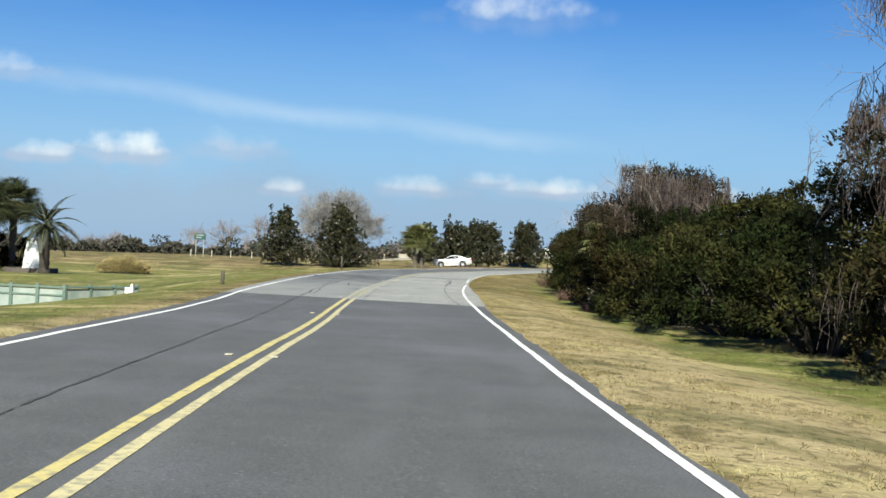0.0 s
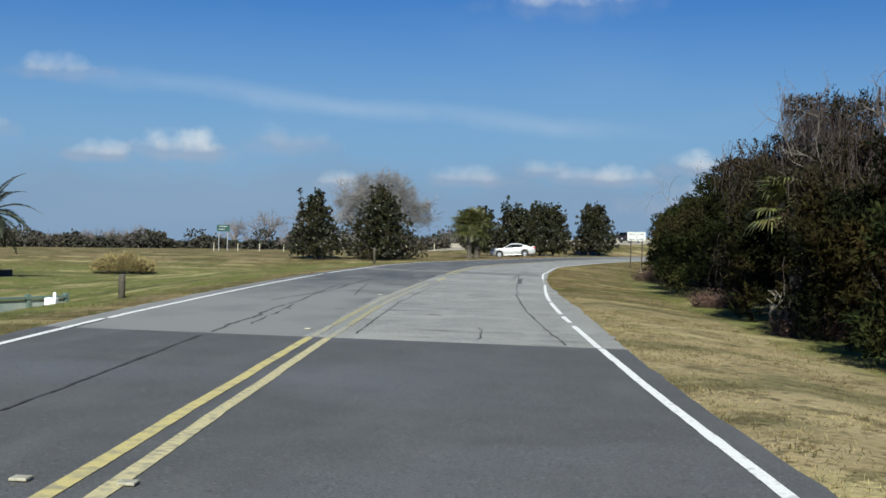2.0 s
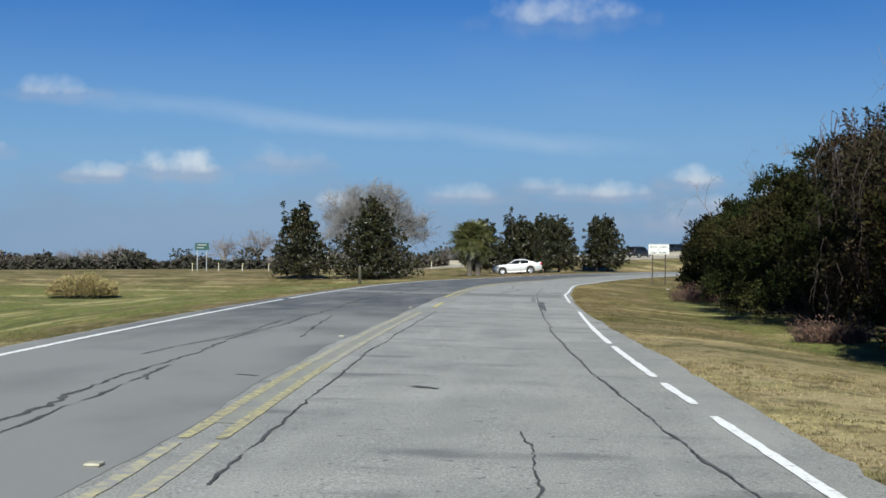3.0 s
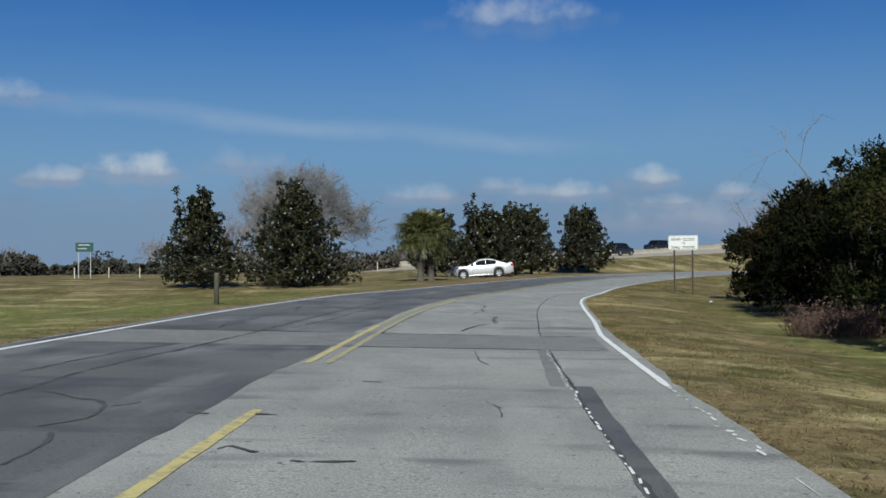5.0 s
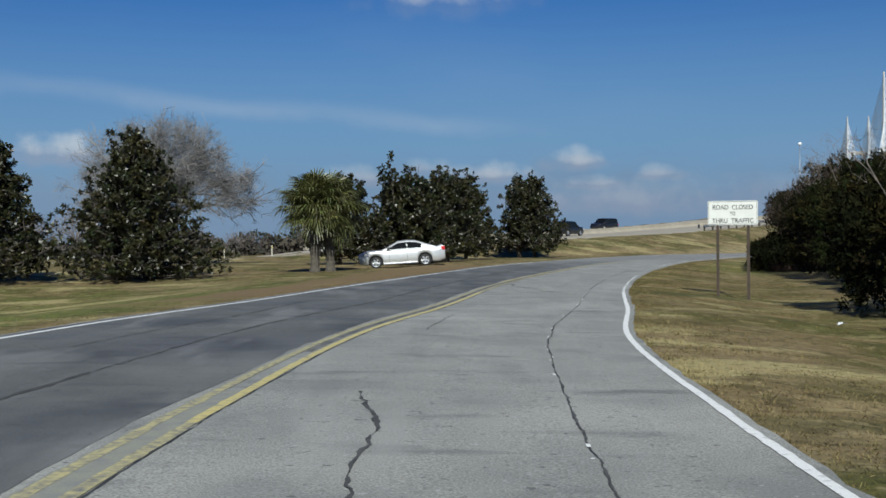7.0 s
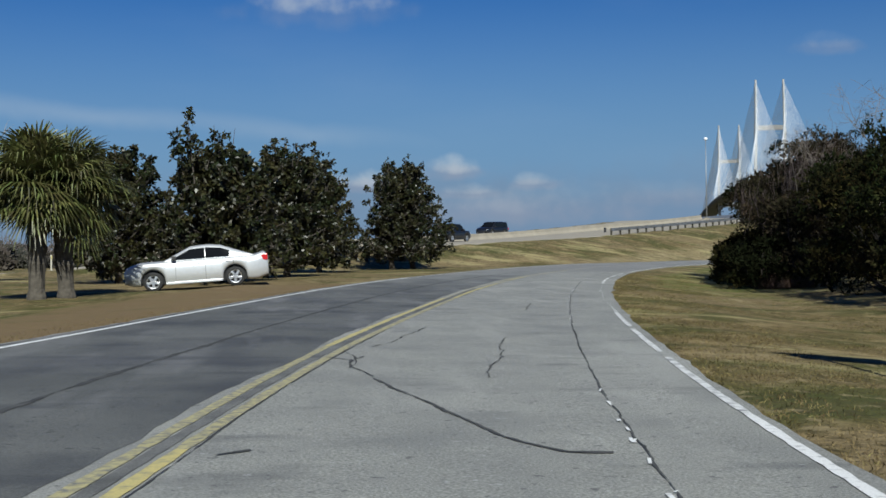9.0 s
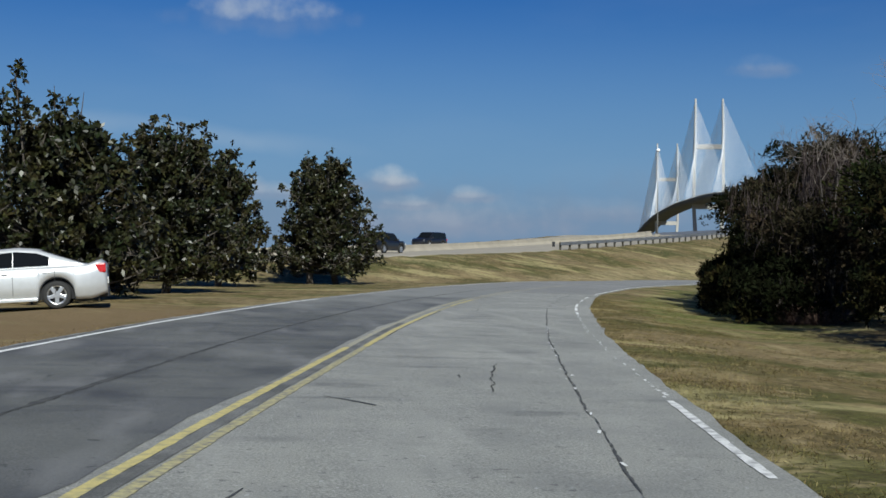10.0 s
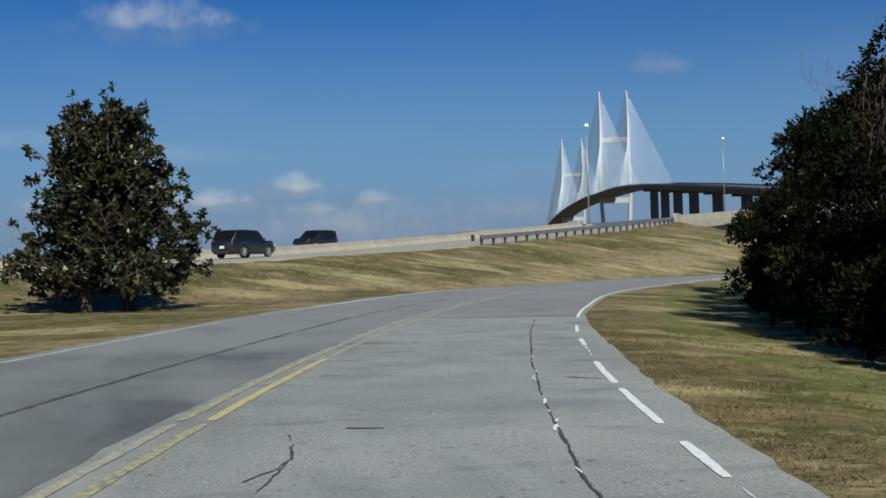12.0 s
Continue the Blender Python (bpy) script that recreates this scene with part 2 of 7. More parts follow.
def pale_stretch(mat, colour):
    """Where the lane's own mark says so, the surface has weathered to the paler tone of the rest of the road."""
    nt = mat.node_tree
    bsdf = nt.nodes["Principled BSDF"]
    was = bsdf.inputs["Base Color"].links[0].from_socket
    geo, mark_, n, m, x = (nt.nodes.new(k) for k in ("ShaderNodeNewGeometry", "ShaderNodeAttribute", "ShaderNodeTexNoise", "ShaderNodeMath", "ShaderNodeMixRGB"))
    stretch, r = nt.nodes.new("ShaderNodeMapping"), nt.nodes.new("ShaderNodeMapRange")
    mark_.attribute_name = "pale"
    stretch.inputs["Scale"].default_value = (0.5, 0.22, 1.0)
    n.inputs["Scale"].default_value, n.inputs["Detail"].default_value = 1.0, 7
    m.operation = "ADD"
    r.inputs["From Min"].default_value, r.inputs["From Max"].default_value = 0.75, 1.15
    nt.links.new(geo.outputs["Position"], stretch.inputs[0]), nt.links.new(stretch.outputs[0], n.inputs["Vector"])
    nt.links.new(mark_.outputs["Fac"], m.inputs[0]), nt.links.new(n.outputs[0], m.inputs[1])
    nt.links.new(m.outputs[0], r.inputs["Value"]), nt.links.new(r.outputs[0], x.inputs[0]), nt.links.new(was, x.inputs[1])
    x.inputs[2].default_value = (*colour, 1)
    nt.links.new(x.outputs[0], bsdf.inputs["Base Color"])


pale_stretch(ASPHALT_WORN, (0.205, 0.206, 0.193))
ASPHALT_FAR = shader("far_asphalt", (0.215, 0.212, 0.2), 0.72, second=(0.18, 0.178, 0.168), scale=0.7, fleck=0.4, bump=0.005, bump_scale=110, third=(0.24, 0.236, 0.22), third_scale=0.2)
CRACK = shader("crack_filler", (0.032, 0.033, 0.033), 0.9, second=(0.075, 0.075, 0.073), scale=3.0, bump=0.004, bump_scale=60)
WHITE_LINE = worn_paint("white_line", (0.72, 0.72, 0.70), (0.2, 0.2, 0.2), 0.15, 12.0)
WHITE_WORN = worn_paint("worn_white_line", (0.66, 0.66, 0.64), (0.16, 0.16, 0.16), 0.06, 8.0)
YELLOW_LINE = worn_paint("yellow_line", (0.5, 0.425, 0.17), (0.2, 0.195, 0.15), 0.07, 9.0)
YELLOW_PALE = worn_paint("pale_yellow_line", (0.5, 0.44, 0.24), (0.2, 0.195, 0.15), 0.05, 14.0)
SEAL = shader("centre_seal", (0.085, 0.086, 0.08), 0.8, second=(0.17, 0.17, 0.16), scale=1.6, fleck=0.4, bump=0.004, bump_scale=110)
GHOST = worn_paint("line_ghost", (0.25, 0.25, 0.2), (0.2, 0.2, 0.19), 0.02, 6.0)
YELLOW_WORN = worn_paint("worn_yellow_line", (0.42, 0.375, 0.19), (0.15, 0.15, 0.14), 0.0, 13.0)
YELLOW_FAINT = worn_paint("faint_yellow_line", (0.42, 0.38, 0.22), (0.24, 0.24, 0.235), -0.06, 11.0)
GRASS = shader("winter_grass", (0.145, 0.11, 0.05), 0.95, second=(0.082, 0.078, 0.025), scale=0.42, spread=(0.45, 0.57), fleck=0.5, bump=0.05, bump_scale=9, third=(0.175, 0.133, 0.068), third_scale=0.13, third_range=(0.5, 0.6), spec=0.15)


def ground_kinds(mat, kinds):
    """Dry straw and bare soil, where the ground's own marks put them."""
    nt = mat.node_tree
    bsdf = nt.nodes["Principled BSDF"]
    was = bsdf.inputs["Base Color"].links[0].from_socket
    geo = nt.nodes.new("ShaderNodeNewGeometry")
    for mark_, colour, second in kinds:
        a, n, x, y, m, g = (nt.nodes.new(k) for k in ("ShaderNodeAttribute", "ShaderNodeTexNoise", "ShaderNodeMixRGB", "ShaderNodeMixRGB", "ShaderNodeMath", "ShaderNodeTexNoise"))
        a.attribute_name = mark_
        n.inputs["Scale"].default_value, n.inputs["Detail"].default_value = 0.9, 8
        g.inputs["Scale"].default_value, g.inputs["Detail"].default_value = 9, 6
        nt.links.new(geo.outputs["Position"], n.inputs["Vector"]), nt.links.new(geo.outputs["Position"], g.inputs["Vector"])
        nt.links.new(g.outputs[0], y.inputs[0])
        y.inputs[1].default_value, y.inputs[2].default_value = (*colour, 1), (*second, 1)
        m.operation, m.use_clamp = "MULTIPLY_ADD", True
        sub = nt.nodes.new("ShaderNodeMath")
        sub.operation = "MULTIPLY_ADD"
        nt.links.new(n.outputs[0], sub.inputs[0])
        sub.inputs[1].default_value, sub.inputs[2].default_value = 2.4, -1.9
        nt.links.new(a.outputs["Fac"], m.inputs[0]), nt.links.new(sub.outputs[0], m.inputs[2])
        m.inputs[1].default_value = 1.7
        nt.links.new(m.outputs[0], x.inputs[0]), nt.links.new(was, x.inputs[1]), nt.links.new(y.outputs[0], x.inputs[2])
        was = x.outputs[0]
    nt.links.new(was, bsdf.inputs["Base Color"])


ground_kinds(GRASS, (("dry", (0.39, 0.32, 0.185), (0.21, 0.168, 0.082)), ("green", (0.088, 0.112, 0.025), (0.15, 0.16, 0.043))))
streaks(GRASS, (0.36, 0.31, 0.15), 0.72, (0.16, 0.42, 0.3), 0.56, 0.63)
streaks(GRASS, (0.05, 0.06, 0.018), 0.55, (0.11, 0.35, 0.3), 0.55, 0.63)
streaks(GRASS, (0.055, 0.046, 0.018), 0.6, (2.2, 1.8, 2.0), 0.55, 0.64)
streaks(GRASS, (0.29, 0.225, 0.115), 0.5, (0.75, 0.6, 0.7), 0.57, 0.65)
streaks(GRASS, (0.3, 0.24, 0.13), 0.5, (3.4, 2.8, 3.0), 0.57, 0.66, 4)
streaks(GRASS, (0.045, 0.037, 0.015), 0.6, (7.0, 6.0, 6.0), 0.57, 0.65, 4)
ground_kinds(GRASS, (("soil", (0.14, 0.096, 0.05), (0.19, 0.14, 0.075)),))
CONCRETE = shader("concrete", (0.33, 0.295, 0.235), 0.85, second=(0.27, 0.243, 0.195), scale=0.6, bump=0.003, bump_scale=30, fleck=0.1)
BARK = shader("bark", (0.10, 0.085, 0.07), 0.95, second=(0.06, 0.05, 0.042), scale=9, bump=0.02, bump_scale=25)
DARK_BARK = shader("dark_bark", (0.035, 0.029, 0.024), 0.95, second=(0.02, 0.017, 0.014), scale=9, bump=0.02, bump_scale=25)
GREY_BARK = shader("grey_bark", (0.20, 0.17, 0.15), 0.95, second=(0.12, 0.10, 0.09), scale=7, bump=0.02, bump_scale=25)
MAGNOLIA_LEAF = shader("magnolia_leaf", (0.016, 0.02, 0.0075), 0.4, second=(0.036, 0.031, 0.012), scale=1.3, spread=(0.42, 0.64), island=0.6, through_light=0.06, spec=0.35)
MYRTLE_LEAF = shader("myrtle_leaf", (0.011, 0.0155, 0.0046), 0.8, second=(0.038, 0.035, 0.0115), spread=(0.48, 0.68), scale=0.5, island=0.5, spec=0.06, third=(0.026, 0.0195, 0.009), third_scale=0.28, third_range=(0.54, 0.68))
VINED_LEAF = shader("vined_leaf", (0.015, 0.014, 0.007), 0.8, second=(0.036, 0.026, 0.016), spread=(0.44, 0.6), scale=0.6, island=0.45, spec=0.08)
DEAD_TWIG = shader("dead_twig", (0.17, 0.145, 0.125), 0.95, second=(0.1, 0.085, 0.075), scale=3)
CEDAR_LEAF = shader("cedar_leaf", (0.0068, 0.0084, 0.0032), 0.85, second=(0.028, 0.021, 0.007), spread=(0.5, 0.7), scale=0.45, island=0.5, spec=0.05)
VINE_STEM = shader("dry_vine", (0.1, 0.074, 0.066), 0.95, second=(0.055, 0.04, 0.036), scale=0.9, island=0.5)
PALM_LEAF = shader("palm_leaf", (0.06, 0.07, 0.02), 0.42, second=(0.12, 0.115, 0.04), scale=1.3, island=0.6, through_light=0.12)
FAR_LEAF = shader("far_leaf", (0.02, 0.024, 0.016), 0.9, second=(0.05, 0.04, 0.03), scale=0.03, island=0.4)
FAR_TWIG = shader("far_twig", (0.17, 0.145, 0.135), 0.95, second=(0.12, 0.10, 0.095), scale=0.05, island=0.3)
STEEL = shader("galvanised_steel", (0.42, 0.43, 0.44), 0.5, 0.8, second=(0.3, 0.31, 0.32), scale=3)
WHITE_STEEL = shader("white_steel", (0.82, 0.83, 0.85), 0.5, second=(0.74, 0.75, 0.77), scale=0.02)
CABLE = shader("pale_cable", (0.7, 0.72, 0.74), 0.6, second=(0.62, 0.64, 0.66), scale=0.02)
BRIDGE_CONCRETE = shader("bridge_concrete", (0.4, 0.39, 0.37), 0.85, second=(0.33, 0.32, 0.3), scale=0.05)
# bridge concrete with its shade and distant blue haze put into the colour
SHADED_CONCRETE = shader("shaded_concrete", (0.1, 0.11, 0.125), 0.85, second=(0.075, 0.083, 0.095), scale=0.05)
WOOD_POST = shader("weathered_wood", (0.095, 0.086, 0.062), 0.9, second=(0.055, 0.05, 0.037), scale=12, bump=0.006, bump_scale=60)


# ---------------------------------------------------------------- building blocks
def mesh_object(name, verts, faces, mat, parent=None, label="", smooth=False):
    me = bpy.data.meshes.new(name)
    me.from_pydata([tuple(v) for v in verts], [], [tuple(f) for f in faces])
    me.materials.append(mat)
    if smooth:
        me.polygons.foreach_set("use_smooth", [True] * len(me.polygons))
    me.update()
    ob = new(name, me)
    if parent:
        ob.parent = parent
    return tagged(ob, label)


def quads_object(name, corners, mat, parent=None, label=""):
    """One mesh of loose four-cornered blades; corners has the shape (n, 4, 3)."""
    corners = np.asarray(corners, np.float32)
    n = len(corners)
    me = bpy.data.meshes.new(name)
    me.vertices.add(4 * n), me.loops.add(4 * n), me.polygons.add(n)
    me.vertices.foreach_set("co", corners.reshape(-1))
    me.loops.foreach_set("vertex_index", np.arange(4 * n, dtype=np.int32))
    me.polygons.foreach_set("loop_start", np.arange(0, 4 * n, 4, dtype=np.int32))
    me.polygons.foreach_set("loop_total", np.full(n, 4, np.int32))
    me.materials.append(mat)
    me.update(calc_edges=True)
    ob = new(name, me)
    if parent:
        ob.parent = parent
    return tagged(ob, label)


def part(name, bm, mat, parent=None, label="", smooth=False):
    me = bpy.data.meshes.new(name)
    bm.to_mesh(me)
    bm.free()
    me.materials.append(mat)
    if smooth:
        me.polygons.foreach_set("use_smooth", [True] * len(me.polygons))
    ob = new(name, me)
    if parent:
        ob.parent = parent
    return tagged(ob, label)


def thing(name, at, label, category, group="", turn=0.0):
    ob = new(name)
    ob.matrix_world = pose(*at, 0, 0, turn)
    return tagged(ob, label, category, group)


def add_box(bm, lo, hi, m=None, bevel=0.0):
    lo, hi = Vector(lo), Vector(hi)
    got = bmesh.ops.create_cube(bm, size=1, matrix=(m or Matrix()) @ Matrix.Translation((lo + hi) / 2) @ Matrix.Diagonal((*(hi - lo), 1)))
    if bevel:
        edges = list({e for v in got["verts"] for e in v.link_edges})
        bmesh.ops.bevel(bm, geom=edges, offset=bevel, segments=2, affect="EDGES", profile=0.6)
    return bm


def add_tube(bm, points, radii, sides=7):
    """A tapered tube along points."""
    rings = []
    points = [Vector([float(c) for c in p]) for p in points]
    for i, p in enumerate(points):
        way = (points[min(i + 1, len(points) - 1)] - points[max(i - 1, 0)])
        way = way.normalized() if way.length > 1e-9 else Vector((0, 0, 1))
        side = way.cross(Vector((0.31, 0.17, 0.93)) if abs(way.z) < 0.9 else Vector((1, 0.1, 0))).normalized()
        up = side.cross(way)
        rings.append([bm.verts.new(p + float(radii[i]) * (math.cos(a) * side + math.sin(a) * up)) for a in (2 * math.pi * k / sides for k in range(sides))])
    for a, b in zip(rings, rings[1:]):
        for k in range(sides):
            bm.faces.new((a[k], a[(k + 1) % sides], b[(k + 1) % sides], b[k]))
    bm.faces.new(rings[0][::-1]), bm.faces.new(rings[-1])
    return bm


def tube_arrays(verts, faces, points, radii, sides=4):
    """The same for large numbers of twigs, into plain lists."""
    points = np.asarray(points, float)
    first = len(verts)
    n = len(points)
    for i in range(n):
        way = points[min(i + 1, n - 1)] - points[max(i - 1, 0)]
        way = way / (np.linalg.norm(way) + 1e-9)
        side = np.cross(way, (0.31, 0.17, 0.93) if abs(way[2]) < 0.9 else (1, 0.1, 0))
        side /= np.linalg.norm(side) + 1e-9
        up = np.cross(side, way)
        for k in range(sides):
            a = 2 * math.pi * k / sides
            verts.append(points[i] + radii[i] * (math.cos(a) * side + math.sin(a) * up))
    for i in range(n - 1):
        for k in range(sides):
            a, b = first + i * sides + k, first + i * sides + (k + 1) % sides
            faces.append((a, b, b + sides, a + sides))


# ---------------------------------------------------------------- the plan: road, highway, lie of the land
KNOTS = np.array([
    (7.6, -80), (2.6, -15), (0.95, 12), (0.1, 28.5), (-0.78, 42), (-1.5, 56), (-1.8, 70), (-1.8, 80), (-1.65, 90), (-1.3, 99),
    (-0.55, 107.5), (1.0, 116), (2.75, 126.7), (5.35, 139.5), (8.6, 153.4), (13.4, 170), (20.6, 189.3), (30.4, 208.5),
    (47.4, 231), (81, 271.5), (139, 340)], float)


def spline(knots, step=0.5):
    """Evenly spaced points of a Catmull-Rom curve through the knots."""
    k = np.vstack([2 * knots[0] - knots[1], knots, 2 * knots[-1] - knots[-2]])
    out = []
    for i in range(1, len(k) - 2):
        p0, p1, p2, p3 = k[i - 1:i + 3]
        n = max(2, int(np.linalg.norm(p2 - p1) / step))
        for u in np.arange(n) / n:
            out.append(0.5 * (2 * p1 + (p2 - p0) * u + (2 * p0 - 5 * p1 + 4 * p2 - p3) * u ** 2 + (3 * p1 - p0 - 3 * p2 + p3) * u ** 3))
    out.append(knots[-1])
    return np.array(out)


ROAD = spline(KNOTS)
ROAD_WAY = np.gradient(ROAD, axis=0)
ROAD_WAY /= np.linalg.norm(ROAD_WAY, axis=1)[:, None]
ROAD_SIDE = np.stack([ROAD_WAY[:, 1], -ROAD_WAY[:, 0]], 1)      # to the right
BANK = 0.021                                                    # the road falls to the right
KM = ROAD[:, 1]                                                 # how far along the road each point lies
# offsets of the painted lines and of the two long joints, which wander a little
CENTRE = np.interp(KM, (10, 25, 35, 50, 60, 70, 80, 90, 100, 113, 130, 145, 155, 165, 175), (-0.05, -0.04, -0.12, -0.07, 0.05, 0.13, 0.06, -0.02, 0.03, 0.11, -0.03, 0.08, 0.04, 0.01, -0.03))
OFF_R = np.interp(KM, (0, 10, 15, 20, 25, 32, 40, 50, 60, 70, 85, 90, 95, 100, 110, 118, 130, 150, 160, 168, 176, 190), (4.12, 4.04, 3.91, 3.8, 3.74, 3.76, 3.86, 3.94, 4.05, 4.22, 4.16, 4.34, 4.4, 4.36, 4.2, 4.08, 4.09, 4.11, 4.07, 3.98, 3.95, 4.12))
OFF_L = np.interp(KM, (0, 20, 30, 38, 46, 56, 66, 80, 92, 105, 115, 125, 132, 140, 150, 160, 170, 200), (3.2, 3.2, 3.3, 3.5, 3.85, 4.03, 4.27, 4.52, 4.5, 4.42, 4.27, 4.14, 4.12, 4.25, 4.5, 4.62, 4.47, 4.65))
EDGE_R = np.maximum(OFF_R + 0.14, np.interp(KM, (0, 15, 30, 40, 46, 54, 62, 72, 88, 115, 138, 148, 158, 172, 184), (4.35, 4.1, 4.04, 4.2, 4.4, 4.56, 4.46, 4.33, 4.42, 4.2, 4.28, 4.4, 4.5, 4.42, 4.2)))
EDGE_L = OFF_L + np.interp(KM, (0, 60, 100, 200), (0.3, 0.45, 0.3, 0.3))
JOINT_R = np.interp(KM, (43, 50, 58, 70, 85, 100, 115, 128, 140, 152, 165, 178, 190), (3.42, 3.28, 3.2, 3.2, 3.07, 3.09, 3.0, 3.1, 3.16, 3.25, 3.14, 3.03, 2.95))
JOINT_L = np.interp(KM, (10, 20, 30, 40, 55, 66, 74, 77, 80, 84, 90, 105, 118, 130, 145, 158, 175, 196), (-1.2, -1.28, -1.45, -1.66, -1.9, -2.0, -2.28, -2.35, -2.15, -1.97, -1.91, -1.7, -1.58, -1.74, -1.93, -1.93, -1.76, -1.6))


LEVEL = np.interp(ROAD[:, 1], (-80, 14, 22, 30, 37, 50, 63, 76, 92), (0.03, 0.02, 0.01, -0.05, -0.09, -0.08, -0.05, -0.03, 0.0))   # a slight dip


def on_road(y, off, lift=0.0):
    """The point of the road abreast of the centre line's y, off metres to its right."""
    i = np.interp(y, ROAD[:, 1], np.arange(len(ROAD)))
    j, u = int(min(i, len(ROAD) - 2)), i - int(min(i, len(ROAD) - 2))
    c = ROAD[j] * (1 - u) + ROAD[j + 1] * u
    n = ROAD_SIDE[j]
    return Vector((c[0] + n[0] * off, c[1] + n[1] * off, -BANK * off + lift + LEVEL[j] * (1 - u) + LEVEL[j + 1] * u))


HIGHWAY = spline(np.array([(-420, -140, -7.5), (-170, 62, -5.8), (-53, 156, -2.1), (-35, 171, -0.75), (14, 213.5, 1.75), (35, 239, 2.75), (71, 283, 5.5), (108, 338, 9.6)], float), 2.0)
HIGHWAY_WIDE = 11.6


def crossfall(x):
    """The slope of the highway's surface, down and away, along its low stretch."""
    return 0.04 * np.clip((12 - np.asarray(x, float)) / 16, 0, 1)


def nearest(points, xy):
    """For each xy: the index of the nearest of the points, and the distance."""
    index, best = np.zeros(len(xy), int), np.full(len(xy), 1e18)
    for start in range(0, len(xy), 4000):
        d = ((xy[start:start + 4000, None] - points[None, :, :2]) ** 2).sum(-1)
        index[start:start + 4000] = d.argmin(1)
        best[start:start + 4000] = d.min(1)
    return index, np.sqrt(best)


def smooth(u):
    u = np.clip(u, 0, 1)
    return u * u * (3 - 2 * u)


HIGHWAY_WAY = np.gradient(HIGHWAY[:, :2], axis=0)
HIGHWAY_WAY /= np.linalg.norm(HIGHWAY_WAY, axis=1)[:, None]
ABUTMENT = int(np.argmin(np.abs(HIGHWAY[:, 0] - 73)))


def land(xy):
    """The ground's height."""
    xy = np.asarray(xy, float).reshape(-1, 2)
    i, d = nearest(ROAD, xy)
    off = ((xy - ROAD[i]) * ROAD_SIDE[i]).sum(1)
    y = xy[:, 1]
    right, left = off - EDGE_R[i], -off - EDGE_L[i]
    z = LEVEL[i] - BANK * np.clip(off, -EDGE_L[i], EDGE_R[i]) - 0.04
    z = z - 0.42 * smooth(right / 5.0)
    fall = np.interp(y, (0, 40, 66, 76, 90, 105, 128, 150, 165), (0.6, 1.2, 1.9, 1.7, 1.05, 1.2, 1.9, 0.5, 0.0))
    z = z - fall * smooth(left / np.interp(y, (0, 25, 45, 66, 80), (19, 16, 12, 13, 19)))
    z = z - 0.35 * np.exp(-((xy[:, 0] + 22) / 8) ** 2 - ((y - 65) / 8) ** 2)                # towards the pond
    z = z + 0.14 * np.exp(-((left - 3.2) / 1.4) ** 2 - ((y - 157) / 9) ** 2)               # the worn verge
    # far off the land lies level
    away = smooth((d - 60) / 200)
    z = z * (1 - away) + np.where(off < 0, -2.5, -0.8) * away
    # the highway's bank
    j, e = nearest(HIGHWAY, xy)
    rel = xy - HIGHWAY[j, :2]
    side = rel[:, 0] * HIGHWAY_WAY[j, 1] - rel[:, 1] * HIGHWAY_WAY[j, 0]      # positive on the near side
    out = np.where(side > 0, np.maximum(e - 1.5, 0), np.maximum(e - HIGHWAY_WIDE - 14, 0))
    past = np.maximum(j - ABUTMENT, 0) * 2.0
    bank = HIGHWAY[np.minimum(j, ABUTMENT), 2] - 0.015 - out * 0.22 - past * 0.45 - np.where((side < 0.4) & (side > -24.5), 0.06, 0)
    bank = bank - crossfall(HIGHWAY[j, 0]) * np.clip(-side, 0, 45)
    lip = np.maximum(bank, z)
    soft = 0.5 * (bank + z + np.sqrt((bank - z) ** 2 + 0.15)) - 0.0
    z = np.where(np.abs(bank - z) < 1.5, np.maximum(lip, soft - 0.12), lip)
    return z


def ground_at(x, y):
    return float(land([(x, y)])[0])


def mark_ground(ob, xy, times=1):
    """Where the ground is dry straw, green, or bare soil."""
    i, d = nearest(ROAD, xy)
    off = ((xy - ROAD[i]) * ROAD_SIDE[i]).sum(1)
    right, left, y = off - EDGE_R[i], -off - EDGE_L[i], xy[:, 1]
    inner = np.where(off < 0, smooth((150 - d) / 60), smooth((75 - d) / 45))
    dry = np.where(off > 0, np.interp(y, (0, 50, 66, 90, 110, 170), (1.0, 0.9, 0.42, 0.4, 0.28, 0.22)) * smooth(1 - (right - 3.2) / 3.6), np.where(y < 75, 0.1 + 0.4 * smooth(1 - left / 0.9), 0.75) * smooth(1 - left / np.where(y < 75, 14, 1.6 + 1.6 * smooth((y - 150) / 12)))) * inner
    dry = np.maximum(dry, 0.85 * smooth((2.2 - left) / 1.2) * smooth((40 - y) / 10) * (off < 0))
    dry = np.maximum(dry, 0.95 * np.exp(-((right - np.interp(y, (145, 153, 158, 163, 167, 171), (4.4, 4.0, 3.5, 2.9, 2.6, 2.2)) - 0.12 * np.sin(y * 0.5)) / 0.4) ** 2) * smooth((y - 144) / 6) * smooth((178 - y) / 8) * (off > 0))   # a worn track
    green = np.where(off > 0, np.interp(y, (60, 100, 130, 150, 162), (1, 0.7, 0.3, 0.35, 0.8)) * smooth((right - np.interp(y, (145, 160), (2.5, 0.5))) / 2.0) * smooth((9 - right) / 3), 0.95 * smooth((left - 0.2) / 1.5) * smooth((165 - y) / 40)) * inner
    soil = smooth((y - 108) / 14) * smooth((168 - y) / 14) * smooth((6.2 - left) / 3) * (off < 0) * inner
    for mark_, values in (("dry", dry), ("green", green), ("soil", soil)):
        ob.data.attributes.new(mark_, "FLOAT", "POINT").data.foreach_set("value", np.repeat(values, times).astype(np.float32))


